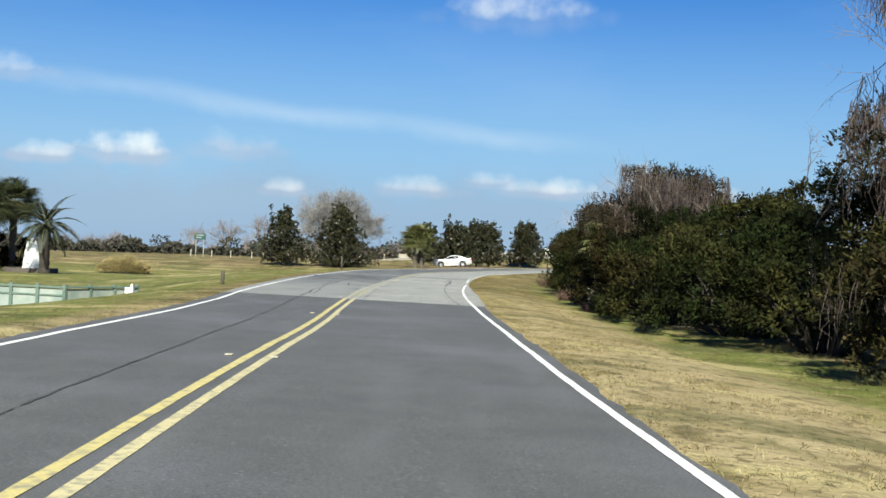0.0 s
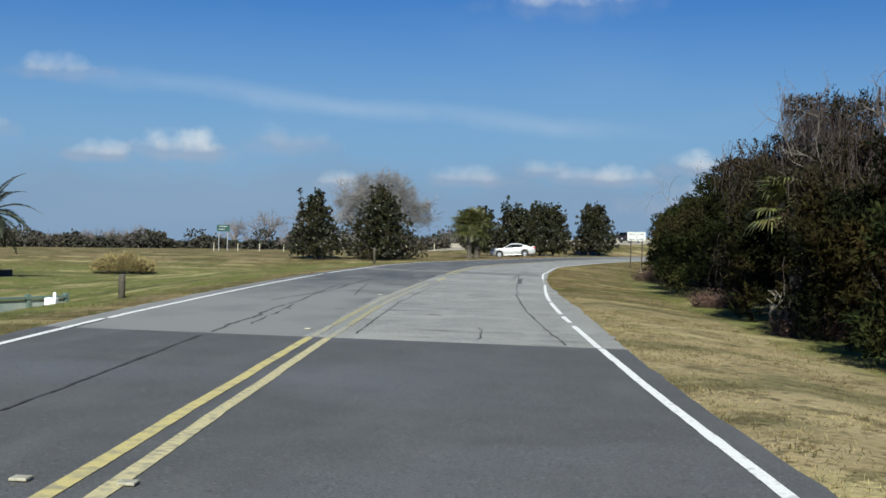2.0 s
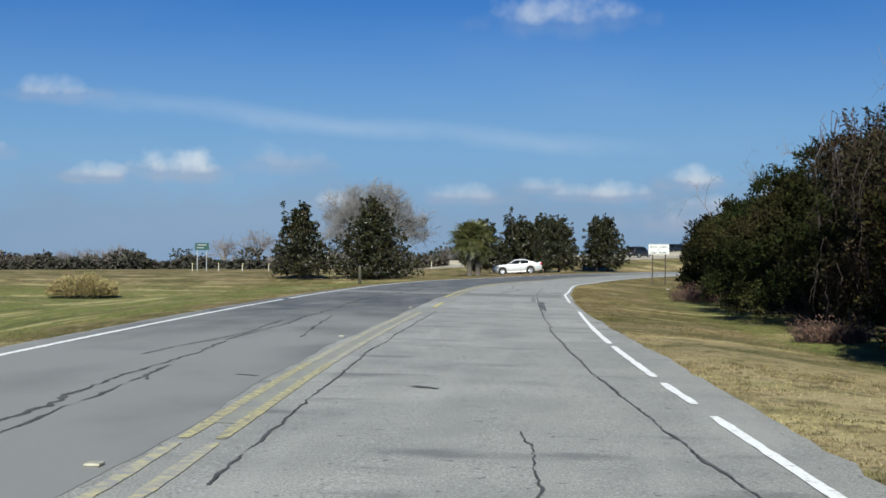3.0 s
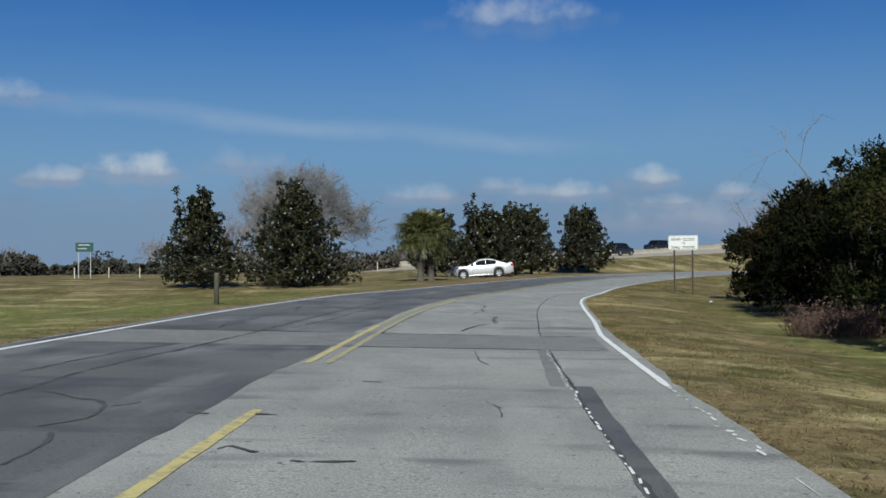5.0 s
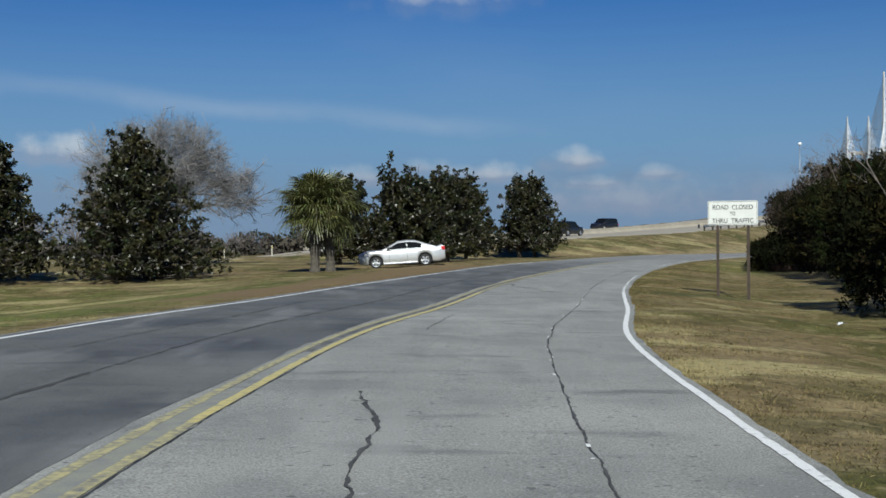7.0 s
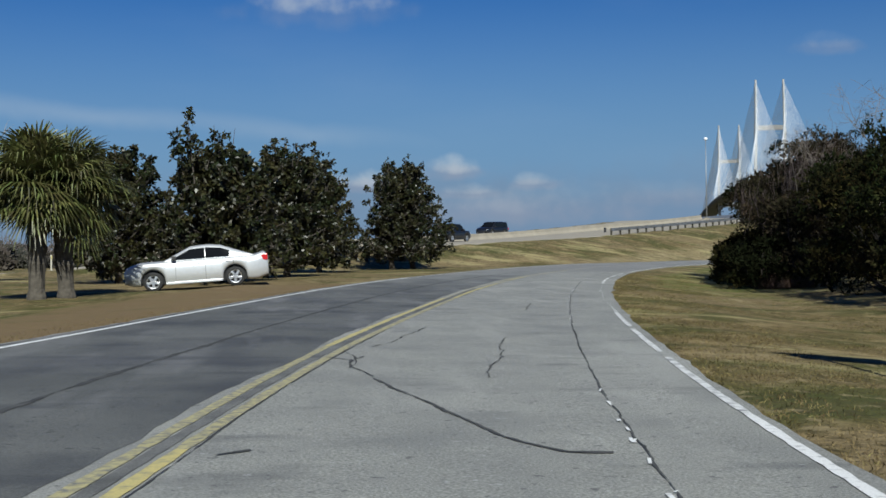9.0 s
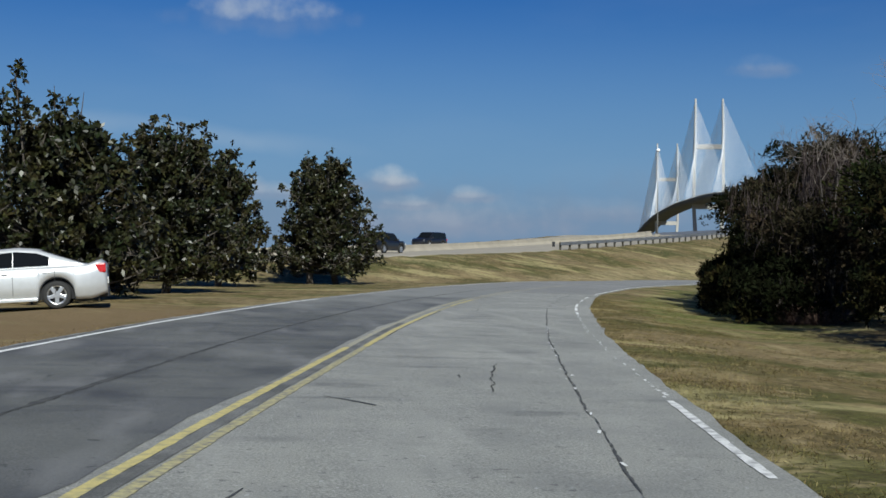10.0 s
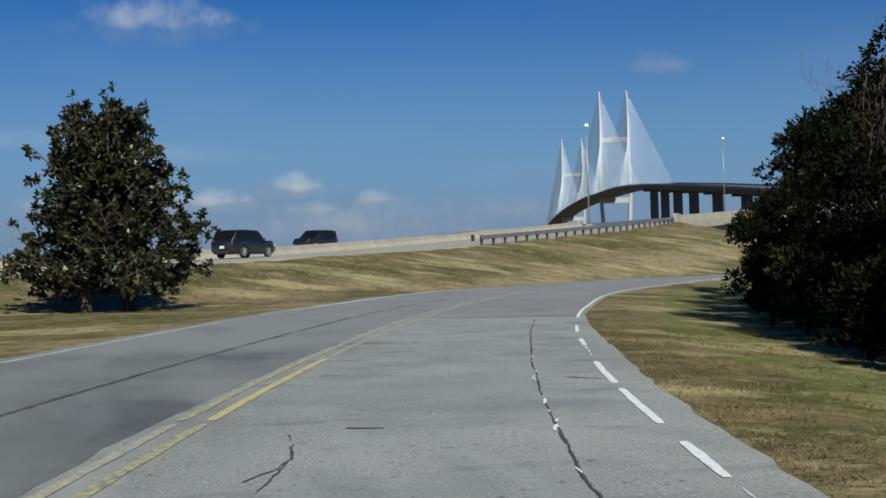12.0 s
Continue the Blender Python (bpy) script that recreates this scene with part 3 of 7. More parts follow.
def build_ground():
    ax = np.concatenate([-np.geomspace(2500, 90, 22), np.arange(-84, -24, 3.0), np.arange(-24, 44, 1.0), np.arange(44, 130, 3.0), np.geomspace(133, 2500, 22)])
    ay = np.concatenate([-np.geomspace(1500, 40, 14), np.arange(-36, 0, 3.0), np.arange(0, 200, 1.0), np.arange(200, 300, 2.5), np.geomspace(303, 4000, 26)])
    gx, gy = np.meshgrid(ax, ay)
    xy = np.stack([gx.ravel(), gy.ravel()], 1)
    z = land(xy)
    near = (np.abs(xy[:, 0] - 5) < 60) & (xy[:, 1] > -30) & (xy[:, 1] < 260)
    i, d = nearest(ROAD, xy)
    _, e = nearest(HIGHWAY, xy)
    z += smooth((e - 3) / 8) * np.where(near & (d > 5.2), [0.09 * noise.noise((x * 0.35, y * 0.35, 0)) + 0.03 * noise.noise((x, y, 3)) for x, y in xy], 0)
    # the sheet dips under the road
    z -= np.where(d < 3.6, 0.12, 0)
    w = len(ax)
    faces = [(r * w + c, r * w + c + 1, (r + 1) * w + c + 1, (r + 1) * w + c) for r in range(len(ay) - 1) for c in range(w - 1)]
    ob = mesh_object("ground", np.column_stack([xy, z]), faces, GRASS, smooth=True)
    mark_ground(ob, xy)
    return ob


ground = tagged(build_ground(), "mown winter grass, dry tan and green in patches", "ground", kind="structure")


def strip(name, mat, y0, y1, off0, off1, lift, parent=None, label="", across=6, thick=0.0):
    """A band of road between two offsets (numbers, or arrays along the road)."""
    rows = np.where((ROAD[:, 1] >= y0 - 0.3) & (ROAD[:, 1] <= y1 + 0.3))[0]
    verts, faces = [], []
    for i in rows:
        a = off0[i] if hasattr(off0, "__len__") else off0
        b = off1[i] if hasattr(off1, "__len__") else off1
        for k in range(across + 1):
            o = a + (b - a) * k / across
            ragged = 0.0
            if k in (0, across) and thick:
                ragged = 0.07 * noise.noise((ROAD[i, 1] * 1.7, k, 1)) + 0.06 * noise.noise((ROAD[i, 1] * 0.4, k, 5))
            o += ragged
            verts.append((ROAD[i, 0] + ROAD_SIDE[i, 0] * o, ROAD[i, 1] + ROAD_SIDE[i, 1] * o, -BANK * o + lift + LEVEL[i]))
    w = across + 1
    for r in range(len(rows) - 1):
        for c in range(across):
            faces.append((r * w + c, r * w + c + 1, (r + 1) * w + c + 1, (r + 1) * w + c))
    if thick:
        n = len(verts)
        verts += [(v[0], v[1], v[2] - thick) for v in verts]
        for r in range(len(rows) - 1):
            a, b = r * w, (r + 1) * w
            faces.append((a, b, b + n, a + n))
            a, b = r * w + across, (r + 1) * w + across
            faces.append((b, a, a + n, b + n))
        for c in range(across):
            faces.append((c + 1, c, c + n, c + 1 + n))
            e = (len(rows) - 1) * w + c
            faces.append((e, e + 1, e + 1 + n, e + n))
    return mesh_object(name, verts, faces, mat, parent, label)


SEAM = 42.4
road = tagged(strip("road", ASPHALT_OLD, SEAM - 2, 346, -EDGE_L, EDGE_R, 0.0, across=8, thick=0.12), "weathered light grey asphalt road, cracked and patched", "road", kind="structure")
overlay = tagged(strip("road_overlay", ASPHALT_NEW, -80, SEAM, -EDGE_L + 0.02, EDGE_R - 0.02, 0.012, across=8, thick=0.13), "smooth dark grey asphalt resurfacing on the road", "road", kind="structure")


def ribbon(name, mat, points, width, parent, lift=0.005, label="", span=1):
    """A flat band laid on the road along points (y, off)."""
    pts = [on_road(y, o, lift) for y, o in points]
    verts, faces = [], []
    for i, p in enumerate(pts):
        way = (pts[min(i + span, len(pts) - 1)] - pts[max(i - span, 0)])
        side = Vector((way.y, -way.x, 0)).normalized()
        w = width[i] if hasattr(width, "__len__") else width
        for k in (-0.5, 0.5):
            q = p + side * w * k
            verts.append((q.x, q.y, q.z - BANK * side.x * w * k))
    for i in range(len(pts) - 1):
        faces.append((2 * i, 2 * i + 1, 2 * i + 3, 2 * i + 2))
    return mesh_object(name, verts, faces, mat, parent, label)


def line_run(name, mat, y0, y1, off, width, parent, lift=0.006, step=0.2):
    ys = np.linspace(y0, y1, max(2, int((y1 - y0) / step) + 1))
    offs = [(np.interp(y, ROAD[:, 1], off) if hasattr(off, "__len__") else off) + 0.008 * noise.noise((y * 0.9, 1, width)) for y in ys]
    return ribbon(name, mat, list(zip(ys, offs)), [width * (1 + 0.16 * noise.noise((y * 1.7, 5, lift)) + (0.3 if y > SEAM else 0.08) * noise.noise((y * 4.3, 9, lift))) * min(1, 0.75 + 1.3 * min(y - y0, y1 - y)) for y in ys], parent, lift)


# painted lines: the dark overlay first, then the worn old road
line_run("edge_line", WHITE_LINE, -60, SEAM, OFF_R, 0.105, overlay, 0.018)
line_run("edge_line", WHITE_LINE, -60, SEAM + 2, -OFF_L, 0.10, overlay, 0.018)
for side in (-0.13, 0.13):
    line_run("centre_line", YELLOW_LINE if side < 0 else YELLOW_PALE, -60, SEAM, CENTRE + side, 0.115, overlay, 0.018)
line_run("edge_line", WHITE_LINE, SEAM + 2.3, 72, -OFF_L, 0.10, road)
line_run("edge_line", WHITE_LINE, 73, 165.5, -OFF_L, 0.10, road)
line_run("edge_line", WHITE_WORN, 167, 180.5, -OFF_L, 0.055, road)
line_run("edge_line", WHITE_LINE, 189, 230, -OFF_L, 0.09, road)
for a, b in ((42.6, 47.3), (48.2, 50.2), (50.9, 56), (56.6, 62)):
    line_run("edge_line", WHITE_LINE, a, b, OFF_R, 0.10, road)
line_run("edge_line", WHITE_LINE, 62, 69.0, OFF_R, 0.085, road)
line_run("edge_line", WHITE_LINE, 76.2, 124, OFF_R, 0.09, road, step=0.15)
for a, b in ((124, 129), (129.8, 134.2), (134.9, 139.4)):
    line_run("edge_line", WHITE_WORN, a, b, OFF_R, 0.085, road, step=0.12)
for a, b in ((160.6, 162.1), (163.1, 165.9), (166.5, 169.4), (172.5, 174.2)):
    line_run("edge_line", WHITE_LINE, a, b, OFF_R, 0.085, road, step=0.1)
line_run("edge_line", WHITE_LINE, 176.2, 178.6, OFF_R, 0.07, road, step=0.1)
line_run("edge_line", WHITE_LINE, 182.2, 300, OFF_R, 0.08, road)
rng_flake = np.random.default_rng(31)
for a, b, per_metre, wide in ((71.4, 76.2, 3.2, 0.075), (69.0, 71.4, 1.0, 0.04), (139.6, 141.7, 4.5, 0.07), (141.7, 144.9, 1.0, 0.045), (146.4, 148.3, 1.6, 0.045), (148.3, 152.2, 3.0, 0.05), (152.2, 155.6, 1.8, 0.055), (156.5, 160.4, 1.0, 0.05), (170.0, 172.3, 1.2, 0.05)):
    for y in np.arange(a, b, 1 / per_metre):
        y += rng_flake.uniform(0, 0.6 / per_metre)
        o = float(np.interp(y, KM, OFF_R)) + rng_flake.normal() * 0.02
        ln, bend = rng_flake.uniform(0.12, 0.8) / per_metre, rng_flake.normal() * 0.02
        ws = wide * rng_flake.uniform(0.2, 1.0) * rng_flake.uniform(0.4, 1.2, 5) * (0.4, 0.9, 1, 0.8, 0.3)
        ribbon("paint_chip", WHITE_LINE, [(y + ln * k / 4, o + bend * k / 4) for k in range(5)], list(ws), road, 0.006)
for side in (-0.13, 0.13):
    line_run("centre_line", YELLOW_FAINT, SEAM + 0.1, 45, CENTRE + side, 0.10, road)
    line_run("centre_line", YELLOW_WORN, 45.2, 51.5, CENTRE + side, 0.10, road)
    line_run("centre_line", YELLOW_FAINT, 51.5, 66, CENTRE + side, 0.10, road)
    line_run("centre_line", YELLOW_LINE if side < 0 else YELLOW_WORN, 78.2, 87, CENTRE + side, 0.10, road)
    line_run("centre_line", YELLOW_WORN, 87, 98, CENTRE + side, 0.10, road)
    line_run("centre_line", YELLOW_LINE if side > 0 else YELLOW_WORN, 98, 122, CENTRE + side, 0.10, road)
    line_run("centre_line", YELLOW_WORN, 122, 130, CENTRE + side, 0.10, road)
    line_run("centre_line", YELLOW_LINE if side < 0 else YELLOW_WORN, 130, 145.3, CENTRE + side, 0.10, road)
    line_run("centre_line", YELLOW_LINE if side > 0 else YELLOW_FAINT, 145.5, 159, CENTRE + side, 0.10, road)
    line_run("centre_line", YELLOW_FAINT if side < 0 else YELLOW_WORN, 159, 163.2, CENTRE + side, 0.10, road)
    line_run("centre_line", YELLOW_LINE if side > 0 else YELLOW_WORN, 163.4, 170, CENTRE + side, 0.10, road)
    line_run("centre_line", YELLOW_FAINT, 170.3, 260, CENTRE + side, 0.09, road)
line_run("centre_line", YELLOW_LINE, 69.2, 73.5, CENTRE + 0.17, 0.11, road)
# an older, buff-coloured ghost of the lines shows between the newer ones
line_run("centre_seal", SEAL, 128, 153, CENTRE - 0.015, 0.13, road, 0.0048)
line_run("centre_seal", SEAL, 104, 128, CENTRE - 0.015, 0.1, road, 0.0048)
line_run("line_ghost", GHOST, 46, 68, CENTRE, 0.34, road, 0.0042)
line_run("line_ghost", GHOST, 85, 100, CENTRE - 0.02, 0.36, road, 0.0042)

# the left lane is a darker, older surface
ragged_edge = CENTRE + np.array([-0.27 + 0.13 * noise.noise((y * 0.23, 3, 1)) + 0.05 * noise.noise((y * 1.9, 3, 1)) for y in KM])
lane = strip("lane_surface", ASPHALT_WORN, SEAM + 0.1, 184, -EDGE_L + 0.06, ragged_edge, 0.003, road, across=10)
pale = np.empty(len(lane.data.vertices) * 3)
lane.data.vertices.foreach_get("co", pale)
pale = np.interp(pale[1::3], (42, 52, 66, 72, 80, 84, 120, 150, 160, 172, 182), (0.66, 0.62, 0.36, 0.12, 0.1, 0.3, 0.14, 0.22, 0.33, 0.55, 0.75))
lane.data.attributes.new("pale", "FLOAT", "POINT").data.foreach_set("value", pale.astype(np.float32))


# ---------------------------------------------------------------- highway on its bank, and the great bridge
def sweep(name, mat, path, profile, parent=None, label="", tilt=False):
    """A profile of (out to the near side, up) swept along a path."""
    path = np.asarray(path, float)
    way = np.gradient(path[:, :2], axis=0)
    way /= np.linalg.norm(way, axis=1)[:, None]
    side = np.stack([way[:, 1], -way[:, 0]], 1)
    verts, faces, w = [], [], len(profile)
    for p, s in zip(path, side):
        fall = crossfall(p[0]) if tilt else 0.0
        verts += [(p[0] + s[0] * o, p[1] + s[1] * o, p[2] + u + fall * min(o, 0)) for o, u in profile]
    for r in range(len(path) - 1):
        for c in range(w):
            d = (c + 1) % w
            faces.append((r * w + c, r * w + d, (r + 1) * w + d, (r + 1) * w + c))
    faces.append(tuple(range(w))[::-1])
    faces.append(tuple(range((len(path) - 1) * w, len(path) * w)))
    return mesh_object(name, verts, faces, mat, parent, label)


highway = tagged(sweep("highway", CONCRETE, HIGHWAY[:ABUTMENT + 2], [(0.5, 0), (1.4, -0.3), (-HIGHWAY_WIDE, -0.3), (-HIGHWAY_WIDE, 0)], tilt=True), "pale concrete highway climbing its grass bank", "highway", kind="structure")

# the bridge carries on from the abutment
DECK = spline(np.array([tuple(HIGHWAY[ABUTMENT]), (112, 331, 8.4), (206, 428, 15), (268, 560, 26), (303, 730, 40), (352.5, 912, 52), (402, 1095, 57), (452, 1278, 59), (501.5, 1462, 56), (560, 1680, 44), (640, 1950, 26)], float), 8.0)


def build_bridge():
    b = thing("cable_stayed_bridge", (402, 1095, 0), "tall cable-stayed bridge with paired concrete pylons and white cables", "bridge")
    base = Matrix.Translation((-402, -1095, 0))

    def child(name, bm, mat, label=""):
        bm.transform(base)
        return part(name, bm, mat, b, label)

    ramp = sweep("approach_girder", CONCRETE, DECK[:14], [(1.06, 0.02), (1.06, -0.95), (0.4, -1.0), (0.4, 0.02)], b, "pale concrete approach girder")
    ramp.matrix_local = base
    beam = sweep("lower_beam", CONCRETE, DECK[1:14] - np.array([0, 0, 2.25]), [(0.9, 0), (0.9, -0.7), (-1.5, -0.7), (-1.5, 0)], b, "pale concrete lower beam")
    beam.matrix_local = base
    # deck and piers use the concrete that has shade in its colour
    deck = sweep("deck", SHADED_CONCRETE, DECK, [(1, 0), (1, -1.0), (-1, -2.6), (-HIGHWAY_WIDE - 6, -2.6), (-HIGHWAY_WIDE - 8, -1.0), (-HIGHWAY_WIDE - 8, 0)], b)
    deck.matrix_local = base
    for o in (1.0, -HIGHWAY_WIDE - 8):
        p = sweep("parapet", CONCRETE, DECK if o > 0 else DECK[14:], [(o, 0), (o - 0.4, 0), (o - 0.3, 0.85), (o - 0.1, 0.85)], b)
        p.matrix_local = base
    way = np.gradient(DECK[:, :2], axis=0)
    way /= np.linalg.norm(way, axis=1)[:, None]
    for n, i in enumerate(range(6, len(DECK), 5)):
        p, s = DECK[i], (way[i][1], -way[i][0])
        if 860 < p[1] < 1640:
            continue
        c = Vector((p[0] - s[0] * 10, p[1] - s[1] * 10, 0))
        m = Matrix.Translation(c) @ Matrix.Rotation(math.atan2(s[1], s[0]), 4, "Z")
        bm = bmesh.new()
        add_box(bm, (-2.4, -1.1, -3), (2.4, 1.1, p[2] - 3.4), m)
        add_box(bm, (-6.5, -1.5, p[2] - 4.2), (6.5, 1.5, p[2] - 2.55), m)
        child("pier", bm, SHADED_CONCRETE)
    for (cx, cy), cap in (((402, 1095), 144), ((501.5, 1462.5), 144)):
        i = int(np.argmin(((DECK[:, :2] - (cx, cy)) ** 2).sum(1)))
        w = Vector((way[i][0], way[i][1], 0))
        s = Vector((w.y, -w.x, 0))
        level = DECK[i][2]
        for k in (-1, 1):
            foot, knee, top = Vector((cx, cy, -4)) + s * 9 * k, Vector((cx, cy, level - 1)) + s * 12.5 * k, Vector((cx, cy, cap)) + s * 11.4 * k
            bm = bmesh.new()
            for a, c, wa, wc in ((foot, knee, 3.0, 2.1), (knee, top, 2.1, 1.15)):
                ring = []
                for p, q in ((a, wa), (c, wc)):
                    ring.append([bm.verts.new(p + s * q * 0.6 * u + w * q * v) for u, v in ((-1, -1), (1, -1), (1, 1), (-1, 1))])
                for e in range(4):
                    bm.faces.new((ring[0][e], ring[0][(e + 1) % 4], ring[1][(e + 1) % 4], ring[1][e]))
                bm.faces.new(ring[1]), bm.faces.new(ring[0][::-1])
            child("pylon_leg", bm, BRIDGE_CONCRETE)
            for g in (-1, 1):
                for n in range(34):
                    reach = 14 + n * (7.6 if g < 0 else 4.4)
                    j = i + g * int(reach / 8.0)
                    u = reach / 8.0 - int(reach / 8.0)
                    if not 1 <= j < len(DECK) - 1:
                        continue
                    end = Vector(DECK[j]) * (1 - u) + Vector(DECK[j + g]) * u + Vector((way[j][1], -way[j][0], 0)) * (-10 + 10.4 * k)
                    start = Vector((cx, cy, cap - 1.5 - (33 - n) * 1.3)) + s * 11.6 * k
                    bm = bmesh.new()
                    add_tube(bm, [start, end], [0.105, 0.105] if g < 0 else [0.068, 0.068], 5)
                    child("stay_cable", bm, CABLE)
        for z, t in ((level - 5, 2.2), (level + 46, 2.0)):
            bm = bmesh.new()
            m = Matrix.Translation((cx, cy, z)) @ Matrix.Rotation(math.atan2(s.y, s.x), 4, "Z")
            add_box(bm, (-12, -1.6, -t), (12, 1.6, t), m)
            child("cross_beam", bm, BRIDGE_CONCRETE)
    return b


build_bridge()


# ---------------------------------------------------------------- plants
def unit(rng, n):
    v = rng.normal(size=(n, 3))
    return v / np.linalg.norm(v, axis=1)[:, None]


def blades(rng, centres, ways, length, width, droop=0.0, facing=None):
    """A pointed four-cornered leaf at each centre, along each way, with a random roll."""
    n = len(centres)
    ways = ways / (np.linalg.norm(ways, axis=1)[:, None] + 1e-9)
    side = np.cross(ways, unit(rng, n) if facing is None else facing + 0.55 * unit(rng, n))
    side /= np.linalg.norm(side, axis=1)[:, None] + 1e-9
    length = (length * rng.uniform(0.7, 1.3, n))[:, None]
    width = (width * rng.uniform(0.7, 1.3, n))[:, None]
    tip = centres + ways * length
    tip[:, 2] -= droop * length[:, 0]
    mid = centres + ways * length * 0.5
    return np.stack([centres, mid + side * width * 0.5, tip, mid - side * width * 0.5], 1)


def build_tree(name, at, label, group, seed, height, wide, shape, whorls, leaf=(0.23, 0.115), mat=MAGNOLIA_LEAF, low=0.35, stems=1, spikes=0, lean=0.0, bark=BARK, per=9, spike=0.36):
    """An evergreen with a trunk, limbs that reach to the crown's skin, and whorls of large leaves."""
    rng = np.random.default_rng(seed)
    t = thing(name, at, label, "tree", group)
    crown_low = low
    twig_v, twig_f, tips = [], [], []
    lumps = [(rng.uniform(0, 2 * math.pi), rng.uniform(0.05, 0.95), rng.uniform(-0.22, 0.22)) for _ in range(14)]

    def skin(h, a):
        r = shape(h)
        for la, lh, s in lumps:
            d = abs((a - la + math.pi) % (2 * math.pi) - math.pi)
            r *= 1 + s * math.exp(-(d / 0.55) ** 2 - ((h - lh) / 0.14) ** 2)
        return r * wide / 2

    for k in range(stems):
        base = np.array([(k - (stems - 1) / 2) * 1.5, 0.25 * k, -0.15])
        top = np.array([base[0] * 0.4 + lean, 0, height * 0.93])
        pts = [base + (top - base) * u + np.array([0.15 * math.sin(5 * u + seed), 0.12 * math.cos(4 * u + k), 0]) * (1 if u else 0) for u in np.linspace(0, 1, 8)]
        bm = bmesh.new()
        add_tube(bm, pts, [0.15 * height / 6.5 * (1.25 - 1.15 * u) + 0.012 for u in np.linspace(0, 1, 8)], 9)
        part("trunk", bm, bark, t, smooth=True)
    n = int(whorls / 15)
    for i in range(n):
        h = low + (0.98 - low) * ((i + rng.uniform()) / n)
        a = i * 2.399 + rng.uniform(-0.4, 0.4)
        k = rng.integers(stems)
        hh = h * height
        start = np.array([(k - (stems - 1) / 2) * 1.5 * (1 - 0.6 * h) + lean * h, 0, max(0.3, hh * 0.78 - 0.25)])
        r = skin(h, a) * (rng.uniform(0.8, 1.04) if h < 0.6 else rng.uniform(0.45, 1.08))
        end = np.array([math.cos(a) * r + lean * h, math.sin(a) * r, hh + rng.uniform(-0.1, 0.25) + (max(0, h - 0.6) * rng.uniform(-1.6, 1.6))])
        mid = (start + end) / 2 + np.array([0, 0, -0.12 * r])
        path = [(1 - u) ** 2 * start + 2 * u * (1 - u) * mid + u * u * end for u in np.linspace(0, 1, 6)]
        tube_arrays(twig_v, twig_f, path, [0.05 * (1 - 0.85 * u) + 0.006 for u in np.linspace(0, 1, 6)], 4)
        for _ in range(9):
            u = 1 - 0.8 * rng.uniform() ** 1.5
            p = (1 - u) ** 2 * start + 2 * u * (1 - u) * mid + u * u * end
            q = p + rng.normal(size=3) * np.array([0.3, 0.3, 0.24]) * (0.4 + 0.24 * r) + np.array([0, 0, 0.08])
            tube_arrays(twig_v, twig_f, [p, (p + q) / 2 + np.array([0, 0, 0.03]), q], [0.014, 0.01, 0.006], 3)
            for v in (1.0, 0.82, 0.6)[:2 + int(rng.uniform() < 0.4)]:
                tips.append(p + (q - p) * v + rng.normal(size=3) * 0.05)
    for i in range(spikes):
        a, r = rng.uniform(0, 2 * math.pi), wide * rng.uniform(0.05, 0.27)
        start = np.array([math.cos(a) * r + lean, math.sin(a) * r, height * 0.7])
        end = start + np.array([math.cos(a) * 0.5, math.sin(a) * 0.5, height * rng.uniform(0.16, spike)])
        path = [start + (end - start) * u for u in np.linspace(0, 1, 5)]
        tube_arrays(twig_v, twig_f, path, [0.03, 0.025, 0.02, 0.015, 0.008], 4)
        for u in rng.uniform(0, 1.03, 20):
            tips.append(start + (end - start) * u + rng.normal(size=3) * 0.13)
    mesh_object("limb", twig_v, twig_f, bark, t, "bare brown limbs")
    tips = np.array(tips)
    keep = tips[:, 2] > 0.25
    tips = tips[keep]
    centres = np.repeat(tips, per, 0)
    ways = unit(rng, len(centres)) + np.array([0, 0, 0.35])
    quads_object("crown", blades(rng, centres + unit(rng, len(centres)) * 0.03, ways, *leaf, 0.12), mat, t, "dense dark green leathery leaves")
    return t


def cone_crown(h):
    return float(np.interp(h, (0, 0.08, 0.25, 0.5, 0.75, 0.92, 1), (0.75, 0.95, 1.0, 0.78, 0.5, 0.25, 0.05)))


def round_crown(h):
    return float(np.interp(h, (0, 0.08, 0.3, 0.55, 0.8, 0.94, 1), (0.7, 0.9, 1.0, 0.9, 0.72, 0.42, 0.1)))


def broad_crown(h):
    return float(np.interp(h, (0, 0.06, 0.2, 0.38, 0.55, 0.75, 0.9, 1), (0.8, 0.95, 1.0, 0.95, 0.76, 0.66, 0.5, 0.2)))


MAGNOLIA = "dark green magnolia tree on the winter lawn"
GROUP = "magnolia trees beside the road"
for n, (x, y, h, w, shape, whorls, stems, spikes, low) in enumerate((
        (-21.2, 150.2, 6.9, 6.3, cone_crown, 1700, 1, 3, 0.10), (-14.4, 151.5, 7.4, 8.3, cone_crown, 2900, 2, 4, 0.03),
        (-0.4, 164.5, 5.3, 6.2, broad_crown, 2200, 1, 16, 0.13), (2.2, 174.0, 6.2, 5.8, broad_crown, 2000, 1, 11, 0.15), (4.0, 187.5, 6.3, 5.6, broad_crown, 1900, 1, 11, 0.15),
        (-4.9, 167.5, 5.6, 5.0, round_crown, 1400, 1, 8, 0.14), (9.9, 196.0, 7.0, 7.0, broad_crown, 2300, 2, 14, 0.15))):
    build_tree("magnolia_tree", (x, y, ground_at(x, y)), MAGNOLIA if stems == 1 else "dark green magnolia with two trunks on the lawn", GROUP, 10 + n, h, w, shape, whorls, stems=stems, spikes=spikes, low=low, spike=0.62 if n == 2 else 0.37)


